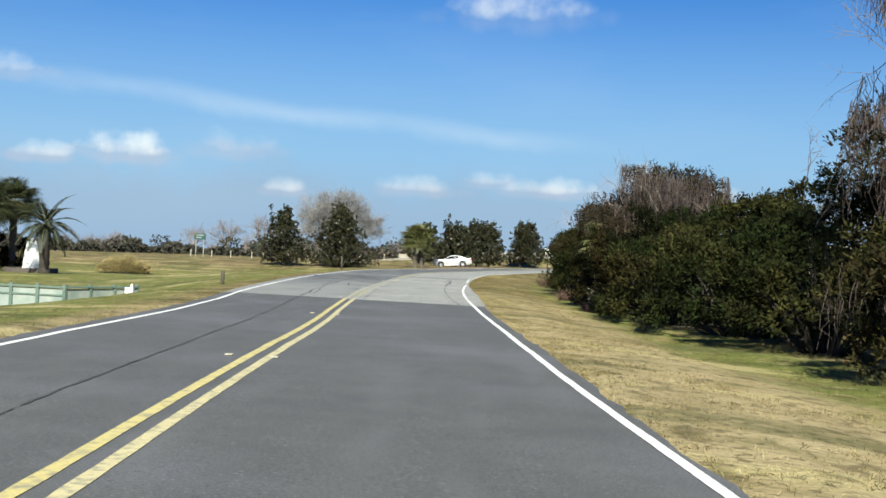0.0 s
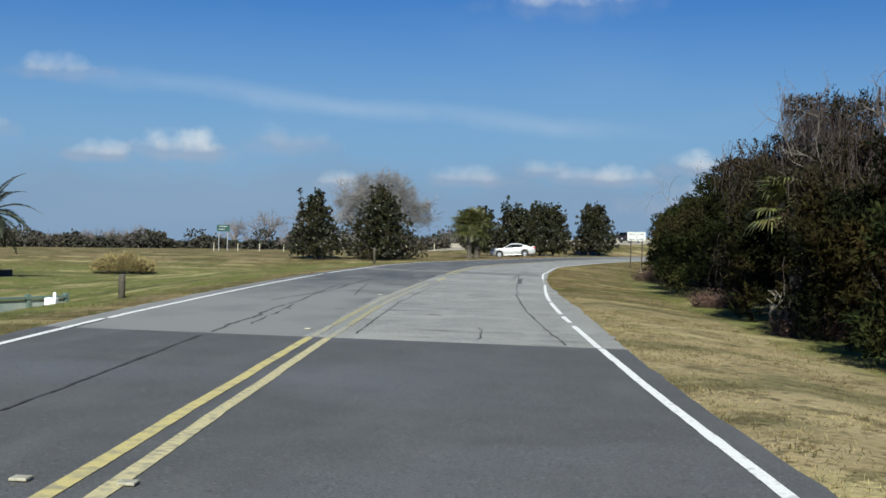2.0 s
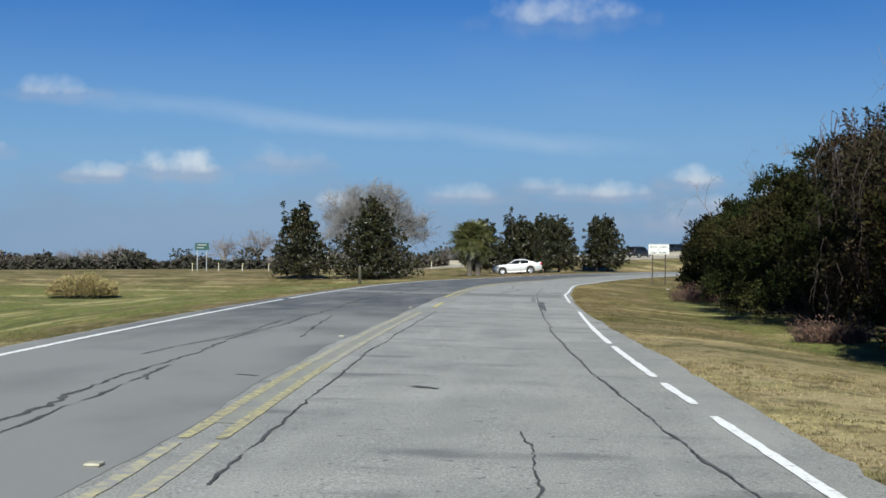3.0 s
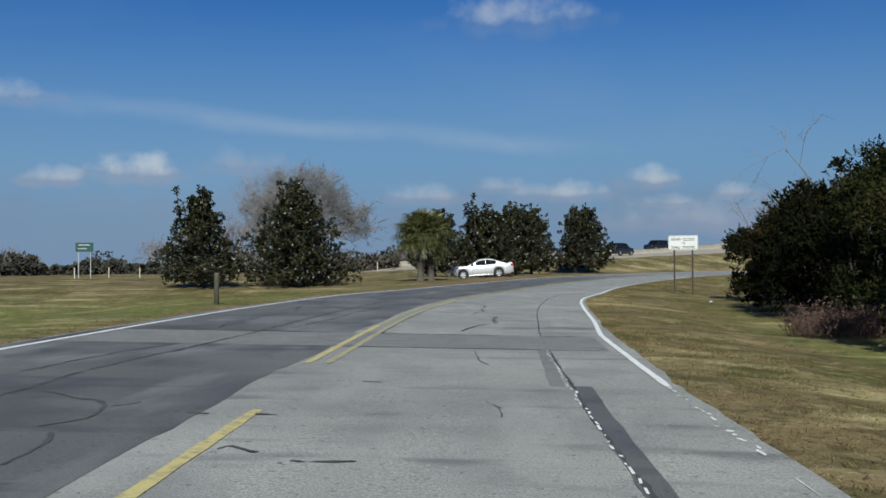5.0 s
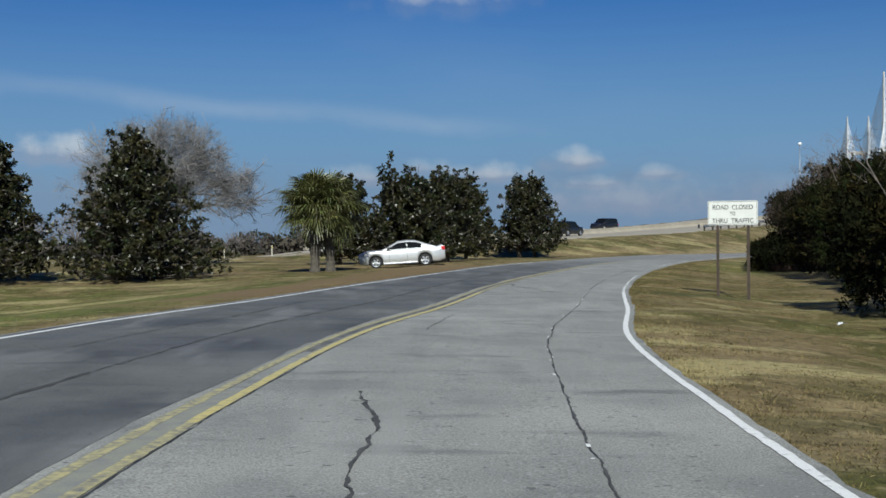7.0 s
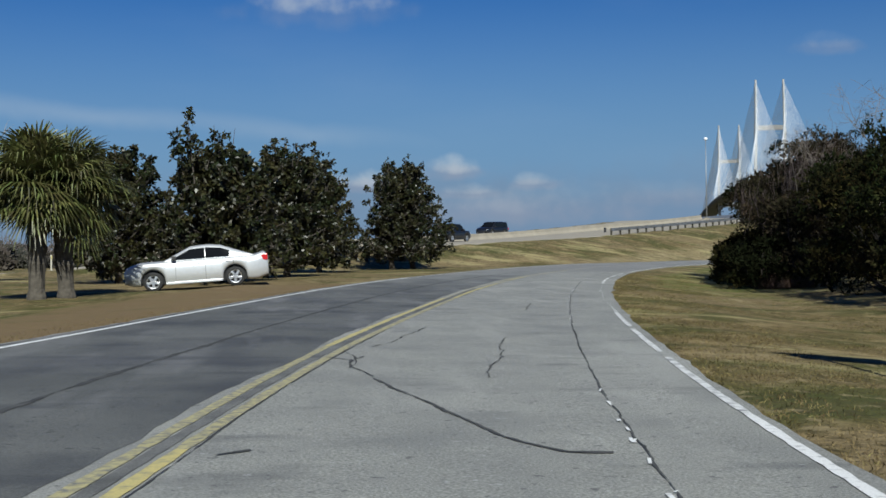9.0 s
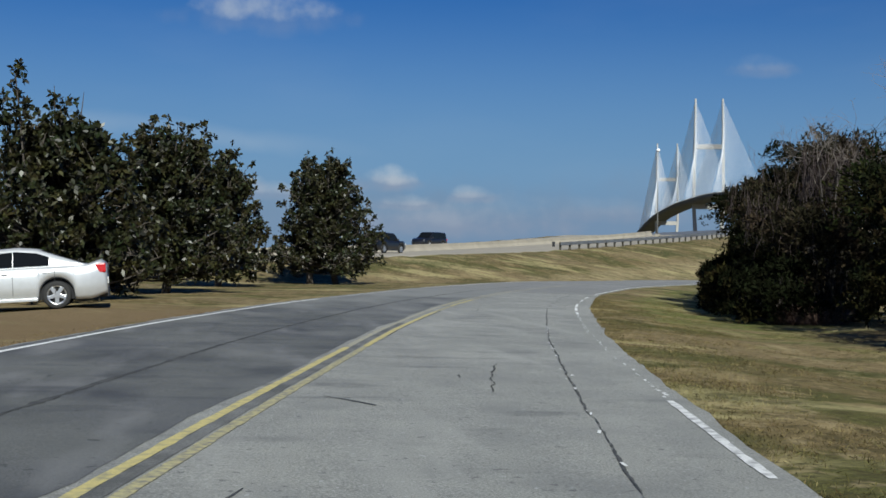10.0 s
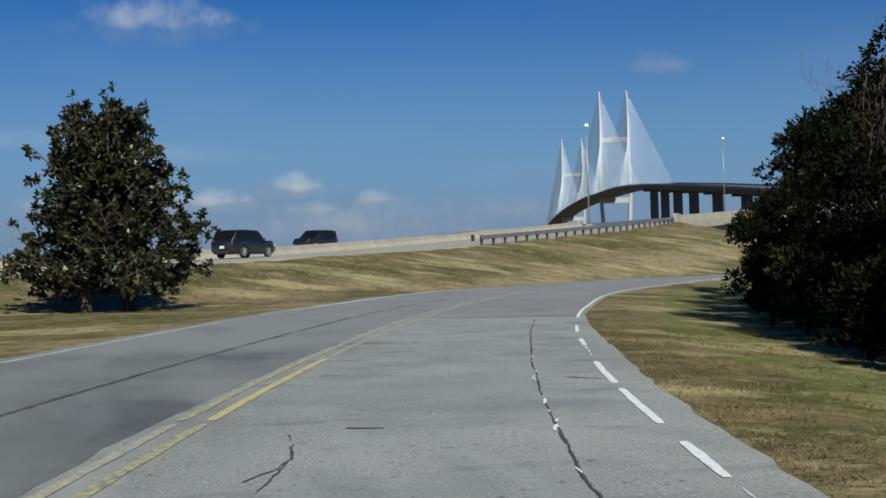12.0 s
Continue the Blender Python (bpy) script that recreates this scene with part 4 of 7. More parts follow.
def build_shrub(name, at, label, group, seed, wide, height, leaves, leaf=(0.15, 0.062), mat=MYRTLE_LEAF, vines=0, twigs=0, reach=0.22):
    """A wild evergreen shrub: boughs that end in rounded tufts of leafy sprays, open underneath, some hung with dry vines."""
    rng = np.random.default_rng(seed)
    t = thing(name, at, label, "shrub", group)
    sv, sf = [], []
    boughs = []
    for i in range(26):
        a, h = i * 2.399 + rng.uniform(-0.3, 0.3), 0.12 + 0.8 * ((i * 0.618) % 1)
        r = math.sqrt(max(0.0, 1 - (abs(h - 0.25) / 0.8) ** 2)) * rng.uniform(0.62, 0.95)
        boughs.append((math.cos(a) * r * wide / 2, math.sin(a) * r * wide / 2, h * height * 0.93, rng.uniform(0.13, 0.23) * min(wide, height)))
    for i in range(12):
        a = i * 2.399 + 0.7
        boughs.append((math.cos(a) * 0.43 * wide, math.sin(a) * 0.43 * wide, rng.uniform(0.05, 0.2) * height, rng.uniform(0.13, 0.19) * min(wide, height)))
    for i in range(4):
        boughs.append((rng.uniform(-0.16, 0.16) * wide, rng.uniform(-0.16, 0.16) * wide, height * rng.uniform(0.84, 0.93), rng.uniform(0.07, 0.12) * height))
    for x, y, z, r in boughs:
        start, end = np.array([x * 0.2, y * 0.2, -0.1]), np.array([x, y, z])
        mid = (start + end) / 2 + np.array([0, 0, 0.25 * r])
        tube_arrays(sv, sf, [start, mid, start * 0.2 + end * 0.8], [0.05, 0.03, 0.01], 4)
    # each bough carries tufts on its outer and upper side
    tufts = []
    for x, y, z, r in boughs:
        out = np.array([x / wide, y / wide, 0.25])
        out /= np.linalg.norm(out)
        for k in range(11):
            d = unit(rng, 1)[0] + out * 0.7 + np.array([0, 0, 0.25])
            d /= np.linalg.norm(d)
            tufts.append((*(np.array([x, y, z]) + d * r * rng.uniform(0.55, 0.95)), r * rng.uniform(0.24, 0.46)))
    tufts = np.array(tufts)
    weight = tufts[:, 3] ** 2
    n = leaves // 7
    core = rng.uniform(size=n) < 0.16
    pick = tufts[rng.choice(len(tufts), n, p=weight / weight.sum())]
    way = unit(rng, n)
    way[:, 2] = np.where(way[:, 2] < -0.3, -way[:, 2], way[:, 2])
    tips = pick[:, :3] + way * (pick[:, 3] * (0.75 + 0.4 * rng.uniform(size=n) ** 2))[:, None]
    heart = unit(rng, n) * np.array([0.33 * wide, 0.33 * wide, 0.36 * height]) * rng.uniform(0.7, 1.0, n)[:, None] + np.array([0, 0, 0.42 * height])
    tips = np.where(core[:, None], heart, tips)
    ok = tips[:, 2] > 0.1
    tips, way = tips[ok], way[ok]
    # a spray: seven leaves along a short outward shoot
    shoot = way + 0.5 * unit(rng, len(way)) + np.array([0, 0, 0.25])
    shoot /= np.linalg.norm(shoot, axis=1)[:, None]
    step = np.tile(np.arange(7) / 7.0, len(tips))[:, None]
    centres = np.repeat(tips, 7, 0) + np.repeat(shoot, 7, 0) * (step - 0.35) * reach + rng.normal(size=(7 * len(tips), 3)) * 0.025
    ways = np.repeat(shoot, 7, 0) * 0.8 + unit(rng, 7 * len(tips)) * 0.9
    quads_object("foliage", blades(rng, centres, ways, *leaf, facing=np.repeat(way, 7, 0)), mat, t)
    mesh_object("stem", sv, sf, DARK_BARK, t)
    if vines:
        vv, vf = [], []
        upper = [b for b in boughs if b[2] > 0.55 * height] or boughs
        for i in range(vines):
            x, y, z, r = upper[rng.integers(len(upper))] if rng.uniform() < 0.75 else boughs[rng.integers(len(boughs))]
            a = rng.uniform(0, 2 * math.pi)
            p = np.array([x + math.cos(a) * r * 1.05, y + math.sin(a) * r * 1.05, min(height, z + r * rng.uniform(0.5, 1.15))])
            path = [p]
            for k in range(6):
                p = p + np.array([rng.normal() * 0.065, rng.normal() * 0.065, -rng.uniform(0.1, 0.36)])
                path.append(p)
            tube_arrays(vv, vf, path, [0.009, 0.01, 0.009, 0.008, 0.007, 0.005, 0.003], 3)
        mesh_object("vine", vv, vf, VINE_STEM, t, "dry brown hanging vines")
    for i in range(twigs):
        tv, tf = [], []
        a, r = rng.uniform(0, 2 * math.pi), rng.uniform(0, 0.3) * wide
        p = np.array([math.cos(a) * r, math.sin(a) * r, height * rng.uniform(0.62, 0.85)])
        d = np.array([math.cos(a) * 0.5, math.sin(a) * 0.5, 1.0])
        branch(rng, tv, tf, p, d, rng.uniform(0.9, 1.7), 0.024, 3, 0.6)
        mesh_object("bare_twig", tv, tf, DEAD_TWIG, t, "bare grey-brown twigs")
    return t


def branch(rng, verts, faces, p, d, length, radius, depth, spread=0.55, kids=3):
    d = np.asarray(d, float)
    d = d / np.linalg.norm(d)
    path, q = [p], p
    for k in range(4):
        d = d + rng.normal(size=3) * 0.13
        d = d / np.linalg.norm(d)
        q = q + d * length / 4
        path.append(q)
    tube_arrays(verts, faces, path, [radius * (1 - 0.14 * k) for k in range(5)], 5 if depth > 2 else 3)
    if depth <= 0:
        return
    for k in range(kids):
        start = path[rng.integers(2, 5)]
        branch(rng, verts, faces, start, d + rng.normal(size=3) * spread, length * rng.uniform(0.55, 0.78), radius * 0.58, depth - 1, spread, kids)


HEDGE = "roadside thicket"
WAX = "tangled evergreen shrub in the roadside thicket"
VINED = "tall shrub overgrown with dry brown vines"
CED = "dark cedar shrub in the roadside thicket"
SHRUBS = [
    # x, y, width, height, kind, bare twigs
    (13.4, 19, 6.0, 4.2, "wax", 0), (12.6, 25.5, 5.0, 3.8, "wax", 0), (12.9, 30, 3.6, 9.0, "tangle", 20), (11.8, 34, 5.0, 4.3, "wax", 1), (15.5, 31, 6, 5.1, "ced", 0),
    (10.9, 39.5, 5.6, 4.0, "wax", 0), (15, 43, 6.5, 5.3, "ced", 2), (10.2, 45.5, 5.2, 3.9, "wax", 0), (13.2, 50, 5.4, 4.8, "ced", 1), (10.0, 51, 4.6, 4.1, "ced", 0), (11.3, 55.0, 5.2, 5.8, "vine", 2), (9.6, 57.5, 4.4, 4.0, "ced", 0),
    (11.2, 61, 6.0, 4.8, "ced", 1), (11.6, 67.0, 6.0, 7.2, "vine", 5), (9.9, 73.0, 4.8, 5.0, "wax", 1), (14.5, 72, 7, 6.0, "vine", 3), (10.2, 79.0, 5, 5.1, "wax", 0), (13.2, 77.5, 5, 6.3, "vine", 3), (13.5, 86, 6, 6.3, "ced", 2),
    (10.9, 86.5, 5, 5.1, "wax", 0), (12.3, 94, 5.6, 5.8, "wax", 3), (12.0, 101, 5.4, 5.2, "ced", 2), (12.6, 108, 5.6, 4.6, "ced", 0), (15.5, 114, 7, 5.5, "vine", 3), (14.2, 119.5, 5.4, 4.2, "ced", 9), (19, 123, 6, 5.4, "ced", 2),
    (19.0, 131, 6, 4.8, "wax", 0), (21.2, 139, 6, 5.3, "ced", 0), (22.6, 147, 6.2, 5.8, "wax", 2), (24.6, 155, 6.5, 6.2, "ced", 0), (25.5, 165.5, 5.5, 6.0, "vine", 6), (27, 160, 6.5, 6.8, "wax", 3), (28.3, 171, 6.6, 7.1, "vine", 8),
    (31, 179, 7, 8.0, "ced", 5), (35.3, 187, 7.5, 8.0, "ced", 12), (38.5, 196, 6.5, 6.2, "ced", 8), (41.1, 204, 5.5, 5.0, "ced", 3),
    (22.6, 163.5, 2.8, 2.2, "ced", 0), (23.5, 167.3, 3.0, 2.3, "ced", 0), (24.5, 171.2, 2.9, 2.1, "ced", 0), (26.2, 175.0, 3.2, 2.6, "ced", 0), (27.9, 179.2, 3.3, 2.4, "wax", 0), (29.9, 183.6, 3.4, 2.6, "ced", 0), (32.6, 188.6, 3.6, 2.8, "ced", 0), (35.2, 193.2, 3.4, 2.6, "ced", 0),
]
for n, (x, y, w, h, kind, bare) in enumerate(SHRUBS):
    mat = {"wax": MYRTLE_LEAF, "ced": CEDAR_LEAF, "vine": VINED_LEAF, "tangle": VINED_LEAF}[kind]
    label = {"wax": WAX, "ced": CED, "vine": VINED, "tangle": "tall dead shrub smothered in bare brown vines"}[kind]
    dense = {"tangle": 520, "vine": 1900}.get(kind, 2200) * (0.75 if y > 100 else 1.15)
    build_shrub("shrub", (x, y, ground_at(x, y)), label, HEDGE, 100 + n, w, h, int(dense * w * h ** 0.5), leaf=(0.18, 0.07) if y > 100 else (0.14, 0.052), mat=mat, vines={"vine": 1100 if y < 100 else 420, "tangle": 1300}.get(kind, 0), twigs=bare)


# ---------------------------------------------------------------- palms
def fan_leaf(rng, base, way, size, segs=30):
    """One fan-shaped palm leaf: folded strips joined near the stalk, spread in a wide fan, their ends bent and hanging."""
    way = way / np.linalg.norm(way)
    side = np.cross(way, (0, 0, 1.0))
    side /= np.linalg.norm(side) + 1e-9
    up = np.cross(side, way)
    hub = base + way * size * 0.5 + np.array([0, 0, -0.06 * size])
    out = []
    for k in range(segs):
        a = (k / (segs - 1) - 0.5) * 4.3
        d = way * math.cos(a) + side * math.sin(a) - up * 0.10
        d /= np.linalg.norm(d)
        ln = size * (0.46 + 0.16 * math.cos(a * 0.8)) * rng.uniform(0.9, 1.1)
        mid = hub + d * ln * 0.55 + up * ln * 0.05
        bend = hub + d * ln * 0.82 - np.array([0, 0, 0.07 * ln])
        tip = hub + d * ln + np.array([0, 0, -ln * rng.uniform(0.12, 0.42)])
        w = np.cross(d, up)
        w /= np.linalg.norm(w) + 1e-9
        fold = up * 0.012 * (1 if k % 2 else -1)
        out.append([hub - w * 0.006, hub + w * 0.006, mid + w * 0.036 + fold, mid - w * 0.036 - fold])
        out.append([mid - w * 0.036 - fold, mid + w * 0.036 + fold, bend + w * 0.02, bend - w * 0.02])
        out.append([bend - w * 0.02, bend + w * 0.02, tip + w * 0.003, tip - w * 0.003])
    return out


def build_sabal(at, label, seed, trunks, reach, leaves, group, leaf_mat=PALM_LEAF):
    rng = np.random.default_rng(seed)
    t = thing("cabbage_palm", at, label, "palm tree", group)
    for k, (dx, dy, h) in enumerate(trunks):
        bm = bmesh.new()
        n = 15
        pts = [(dx * (1 - 0.3 * u), dy, -0.15 + h * u) for u in np.linspace(0, 1, n)]
        add_tube(bm, pts, [0.24 + (0.06 if u < 0.08 else 0) + (0.05 if i % 2 else 0) * (u > 0.25) + 0.05 * u for i, u in enumerate(np.linspace(0, 1, n))], 10)
        part("trunk", bm, PALM_TRUNK, t, smooth=False)
        quads, stalks, sf = [], [], []
        head = np.array([dx * 0.7, dy, h])
        for i in range(leaves):
            a = i * 2.399 + k
            e = math.asin(np.clip(1 - 1.62 * (i + 0.5) / leaves, -0.9, 1))
            d = np.array([math.cos(a) * math.cos(e), math.sin(a) * math.cos(e), math.sin(e)]) + rng.normal(size=3) * 0.2
            size = reach * rng.uniform(0.6, 0.74) * (1.0 if e > -0.3 else 0.85)
            quads += fan_leaf(rng, head + d * 0.1, d, size)
            tube_arrays(stalks, sf, [head, head + d / np.linalg.norm(d) * size * 0.5 - np.array([0, 0, 0.06 * size])], [0.022, 0.012], 4)
        quads_object("crown", quads, leaf_mat, t, "stiff grey-green fan leaves")
        mesh_object("leaf_stalk", stalks, sf, PALM_STALK, t)
        old = []
        for i in range(int(leaves * 0.22)):
            a = i * 2.399 + 1.1
            d = np.array([math.cos(a) * 0.55, math.sin(a) * 0.55, -0.9]) + rng.normal(size=3) * 0.1
            old += fan_leaf(rng, head + d * 0.15 - np.array([0, 0, 0.2]), d, reach * 0.3, 16)
        quads_object("dead_leaf", old, DRY_PALM, t, "dead brown hanging leaves")
    return t


PALM_TRUNK = shader("palm_trunk", (0.1, 0.088, 0.07), 0.95, second=(0.055, 0.047, 0.038), scale=6, bump=0.03, bump_scale=14)
PALM_STALK = shader("palm_stalk", (0.12, 0.14, 0.05), 0.6, second=(0.16, 0.15, 0.07), scale=4)
# darker copy of the palm leaf for the pond, shade put into its colour
SHADE_PALM = shader("shaded_palm_leaf", (0.026, 0.034, 0.014), 0.6, second=(0.045, 0.045, 0.018), scale=0.5, island=0.5, spec=0.2)
DRY_PALM = shader("dry_palm", (0.17, 0.13, 0.075), 0.9, second=(0.11, 0.085, 0.05), scale=3, island=0.4)

build_sabal((-4.9, 152.6, ground_at(-4.9, 152.6)), "cabbage palm with two trunks and full green crowns", 5, ((-0.3, 0, 3.55), (0.5, 0.6, 3.35)), 3.15, 50, "")
for n, (x, y, h) in enumerate(((-34.5, 93.5, 5.0), (-36.6, 95, 5.8), (-33.8, 97.5, 5.4))):
    build_sabal((x, y, ground_at(x, y)), "tall cabbage palm with a full crown beside the pond", 30 + n, ((0, 0, h),), 3.5, 60, "palms beside the pond", SHADE_PALM)


for n, (x, y, w, h) in enumerate(((-35.6, 96.5, 3.6, 3.2), (-33.6, 98.8, 3.2, 2.6))):
    build_shrub("shrub", (x, y, ground_at(x, y)), "dark evergreen shrub under the palms by the pond", "shrubs under the palms", 300 + n, w, h, int(1300 * w * h ** 0.5), leaf=(0.18, 0.07), mat=CEDAR_LEAF, vines=0, twigs=0)


def build_date_palm(at):
    rng = np.random.default_rng(8)
    t = thing("date_palm", at, "stout date palm with arching feather leaves beside the pond", "palm tree")
    bm = bmesh.new()
    n = 13
    add_tube(bm, [(0, 0, -0.2 + 3.8 * u) for u in np.linspace(0, 1, n)], [(0.42 if u < 0.1 else 0.36) + 0.04 * (i % 2) + 0.16 * max(0, u - 0.6) for i, u in enumerate(np.linspace(0, 1, n))], 12)
    part("trunk", bm, shader("date_trunk", (0.04, 0.033, 0.026), 0.95, second=(0.022, 0.018, 0.015), scale=5, bump=0.03, bump_scale=12), t)
    quads, stalks, sf = [], [], []
    for i in range(26):
        a = i * 2.399
        e = radians(75 - 95 * (i / 25) + rng.uniform(-8, 8))
        d = np.array([math.cos(a) * math.cos(e), math.sin(a) * math.cos(e), math.sin(e)])
        p, path, ln = np.array([0, 0, 3.6]), [np.array([0, 0, 3.6])], rng.uniform(2.7, 3.3)
        for k in range(9):
            d = d + np.array([0, 0, -0.16])
            d /= np.linalg.norm(d)
            p = p + d * ln / 9
            path.append(p)
        tube_arrays(stalks, sf, path, [0.03 - 0.0026 * k for k in range(10)], 4)
        for k in range(2, 10):
            for j in range(5):
                q = path[k - 1] + (path[k] - path[k - 1]) * (j / 5)
                along = path[k] - path[k - 1]
                along /= np.linalg.norm(along)
                out = np.cross(along, (0, 0, 1))
                out /= np.linalg.norm(out) + 1e-9
                for s in (-1, 1):
                    w = along * 0.65 + out * s + np.array([0, 0, 0.35 - 0.3 * rng.uniform()])
                    w /= np.linalg.norm(w)
                    l2 = 0.48 * math.sin(math.pi * min(0.97, k / 10 + 0.12)) + 0.08
                    mid = q + w * l2 * 0.5
                    quads.append([q, mid + along * 0.04, q + w * l2 - np.array([0, 0, 0.08 * l2]), mid - along * 0.04])
    quads_object("crown", quads, shader("date_leaf", (0.012, 0.018, 0.01), 0.6, second=(0.02, 0.025, 0.012), scale=2, island=0.4, through_light=0.1), t, "arching feather-shaped leaves")
    mesh_object("leaf_stalk", stalks, sf, PALM_STALK, t)


build_sabal((8.75, 56.5, ground_at(8.75, 56.5)), "small cabbage palm growing out of the thicket", 44, ((0, 0, 3.0),), 1.9, 18, "")
build_date_palm((-29.0, 91.5, ground_at(-29.0, 91.5)))


# ---------------------------------------------------------------- bare tree, tan bush, far woods
def build_bare_tree(at, height, wide, seed, label, depth=5, kids=4, mat=GREY_BARK, fine=44000):
    rng = np.random.default_rng(seed)
    t = thing("bare_tree", at, label, "tree")
    bm = bmesh.new()
    add_tube(bm, [(0, 0, -0.2), (0.1, 0, height * 0.16), (0.05, 0.1, height * 0.3)], [0.42, 0.3, 0.26], 9)
    part("trunk", bm, mat, t, smooth=True)
    v, f = [], []
    for i in range(11):
        a = i * 2.399
        e = radians(rng.uniform(18, 75))
        d = np.array([math.cos(a) * math.cos(e) * wide / height, math.sin(a) * math.cos(e) * wide / height, math.sin(e) + 0.25])
        branch(rng, v, f, np.array([0.05, 0.1, height * 0.28]), d, height * 0.34, 0.15, depth - 1, 0.5, kids)
    mesh_object("limb", v, f, mat, t)
    ends = np.array(v[::3])
    ends = ends[ends[:, 2] > height * 0.36]
    c = ends[rng.integers(len(ends), size=fine)] + rng.normal(size=(fine, 3)) * 0.22
    # a domed, even outline
    rel = (c - np.array([0, 0, height * 0.45])) / np.array([wide * 0.5, wide * 0.5, height * 0.55])
    c = c[(rel ** 2).sum(1) < 1.05]
    outward = c - np.array([0, 0, height * 0.35])
    w = unit(rng, len(c)) * 0.75 + outward / np.linalg.norm(outward, axis=1)[:, None] * 0.7 + np.array([0, 0, -0.25])
    quads_object("twig", blades(rng, c, w, 0.6, 0.019), mat, t, "fine grey winter twigs")
    return t


PALE_TWIG = shader("pale_twig", (0.2, 0.193, 0.19), 0.95, second=(0.145, 0.138, 0.136), scale=0.8, island=0.25)
build_bare_tree((-17.9, 171.5, ground_at(-17.9, 171.5)), 10.2, 13.2, 3, "broad leafless tree with a dome of grey twigs", mat=PALE_TWIG)


def build_tan_bush(at):
    rng = np.random.default_rng(4)
    t = thing("pampas_bush", at, "wide low bush of tan winter grass on the lawn", "bush")
    n = 9000
    a = rng.uniform(0, 2 * math.pi, n)
    r = np.sqrt(rng.uniform(size=n))
    base = np.stack([np.cos(a) * r * 2.7, np.sin(a) * r * 1.5, np.zeros(n)], 1)
    lump = 1 + 0.12 * np.sin(a * 5) + 0.1 * np.sin(base[:, 0] * 3)
    h = 2.2 * np.sqrt(np.maximum(0.05, 1 - r ** 2 * 0.75)) * lump
    start = base + np.stack([0 * h, 0 * h, h * rng.uniform(0.1, 0.75, n)], 1)
    out = np.stack([np.cos(a) * r, np.sin(a) * r, 0.9 + 0 * r], 1) + unit(rng, n) * 0.7
    quads_object("foliage", blades(rng, start, out, 0.42, 0.05, 0.25), shader("tan_blade", (0.33, 0.26, 0.12), 0.9, second=(0.22, 0.18, 0.075), scale=1.2, island=0.4, through_light=0.15), t, "dry tan blades")
    v, f = [], []
    for i in range(40):
        p = base[i] * 0.7
        tube_arrays(v, f, [p - np.array([0, 0, 0.1]), p * 1.25 + np.array([0, 0, 0.9])], [0.03, 0.01], 4)
    mesh_object("stem", v, f, BARK, t)


build_tan_bush((-34.5, 129.3, ground_at(-34.5, 129.3)))


def build_far_woods():
    """Woods on the far side of the highway: one belt of leafy and one of bare crowns."""
    rng = np.random.default_rng(21)
    leafy, bare, trunks, tf = [], [], [], []
    spots = []
    while len(spots) < 620:
        bearing = radians(rng.uniform(-40, -1))
        dist = rng.uniform(120, 420)
        x, y = 3 + math.sin(bearing) * dist, 60 + math.cos(bearing) * dist
        j, e = nearest(HIGHWAY, np.array([(x, y)]))
        rel = np.array((x, y)) - HIGHWAY[j[0], :2]
        behind = rel[1] * HIGHWAY_WAY[j[0], 0] - rel[0] * HIGHWAY_WAY[j[0], 1]
        if behind > 0 and 34 < e[0] < 110:
            spots.append((bearing, dist))
    for bearing, dist in spots:
        x, y = 3 + math.sin(bearing) * dist, 60 + math.cos(bearing) * dist
        deg = math.degrees(bearing)
        lumpy = max(0.0, noise.noise((deg * 0.55, dist * 0.012, 4.0)) + 0.12)
        tall = np.interp(deg, (-40, -30, -22, -10, 0), (1.3, 1.0, 0.8, 0.9, 1.0)) * (1.7 + 5.0 * lumpy) * rng.uniform(0.7, 1.2) * dist / 260
        if rng.uniform() < 0.03:
            tall = tall * 1.4 + 1.0
        z = ground_at(x, y)
        if rng.uniform() < 0.86:
            n = 210
            w = unit(rng, n)
            r = tall * 0.45 * (1 + 0.2 * rng.normal(size=n))
            c = np.array([x, y, z + tall * 0.48]) + w * np.stack([r * 1.1, r * 1.1, r], 1)
            leafy.append(blades(rng, c, w + unit(rng, n), 0.55, 0.45))
        else:
            n = 190
            w = unit(rng, n)
            c = np.array([x, y, z + tall * 0.8]) + w * tall * 0.5 * rng.uniform(0.2, 1, n)[:, None]
            bare.append(blades(rng, c, w + np.array([0, 0, 0.8]), 1.0, 0.04))
        tube_arrays(trunks, tf, [(x, y, z - 0.3), (x, y, z + tall * 0.5)], [0.12, 0.06], 4)
    woods = quads_object("far_woods", np.concatenate(leafy), FAR_LEAF)
    tagged(woods, "distant belt of dark winter woods beyond the highway", "woods", kind="stuff")
    tagged(quads_object("far_bare_woods", np.concatenate(bare), FAR_TWIG), "distant leafless grey trees beyond the highway", "woods", kind="stuff")
    tagged(mesh_object("far_trunks", trunks, tf, BARK), "distant tree trunks beyond the highway", "woods", kind="stuff")


build_far_woods()
for x, y, h, w, sd in ((-52, 300, 11, 9, 31), (-63, 310, 10, 8, 32), (-73, 318, 8.5, 8, 33)):
    build_bare_tree((x, y, ground_at(x, y)), h, w, sd, "distant leafless grey tree beyond the highway", depth=4, kids=3, mat=FAR_TWIG, fine=2500)


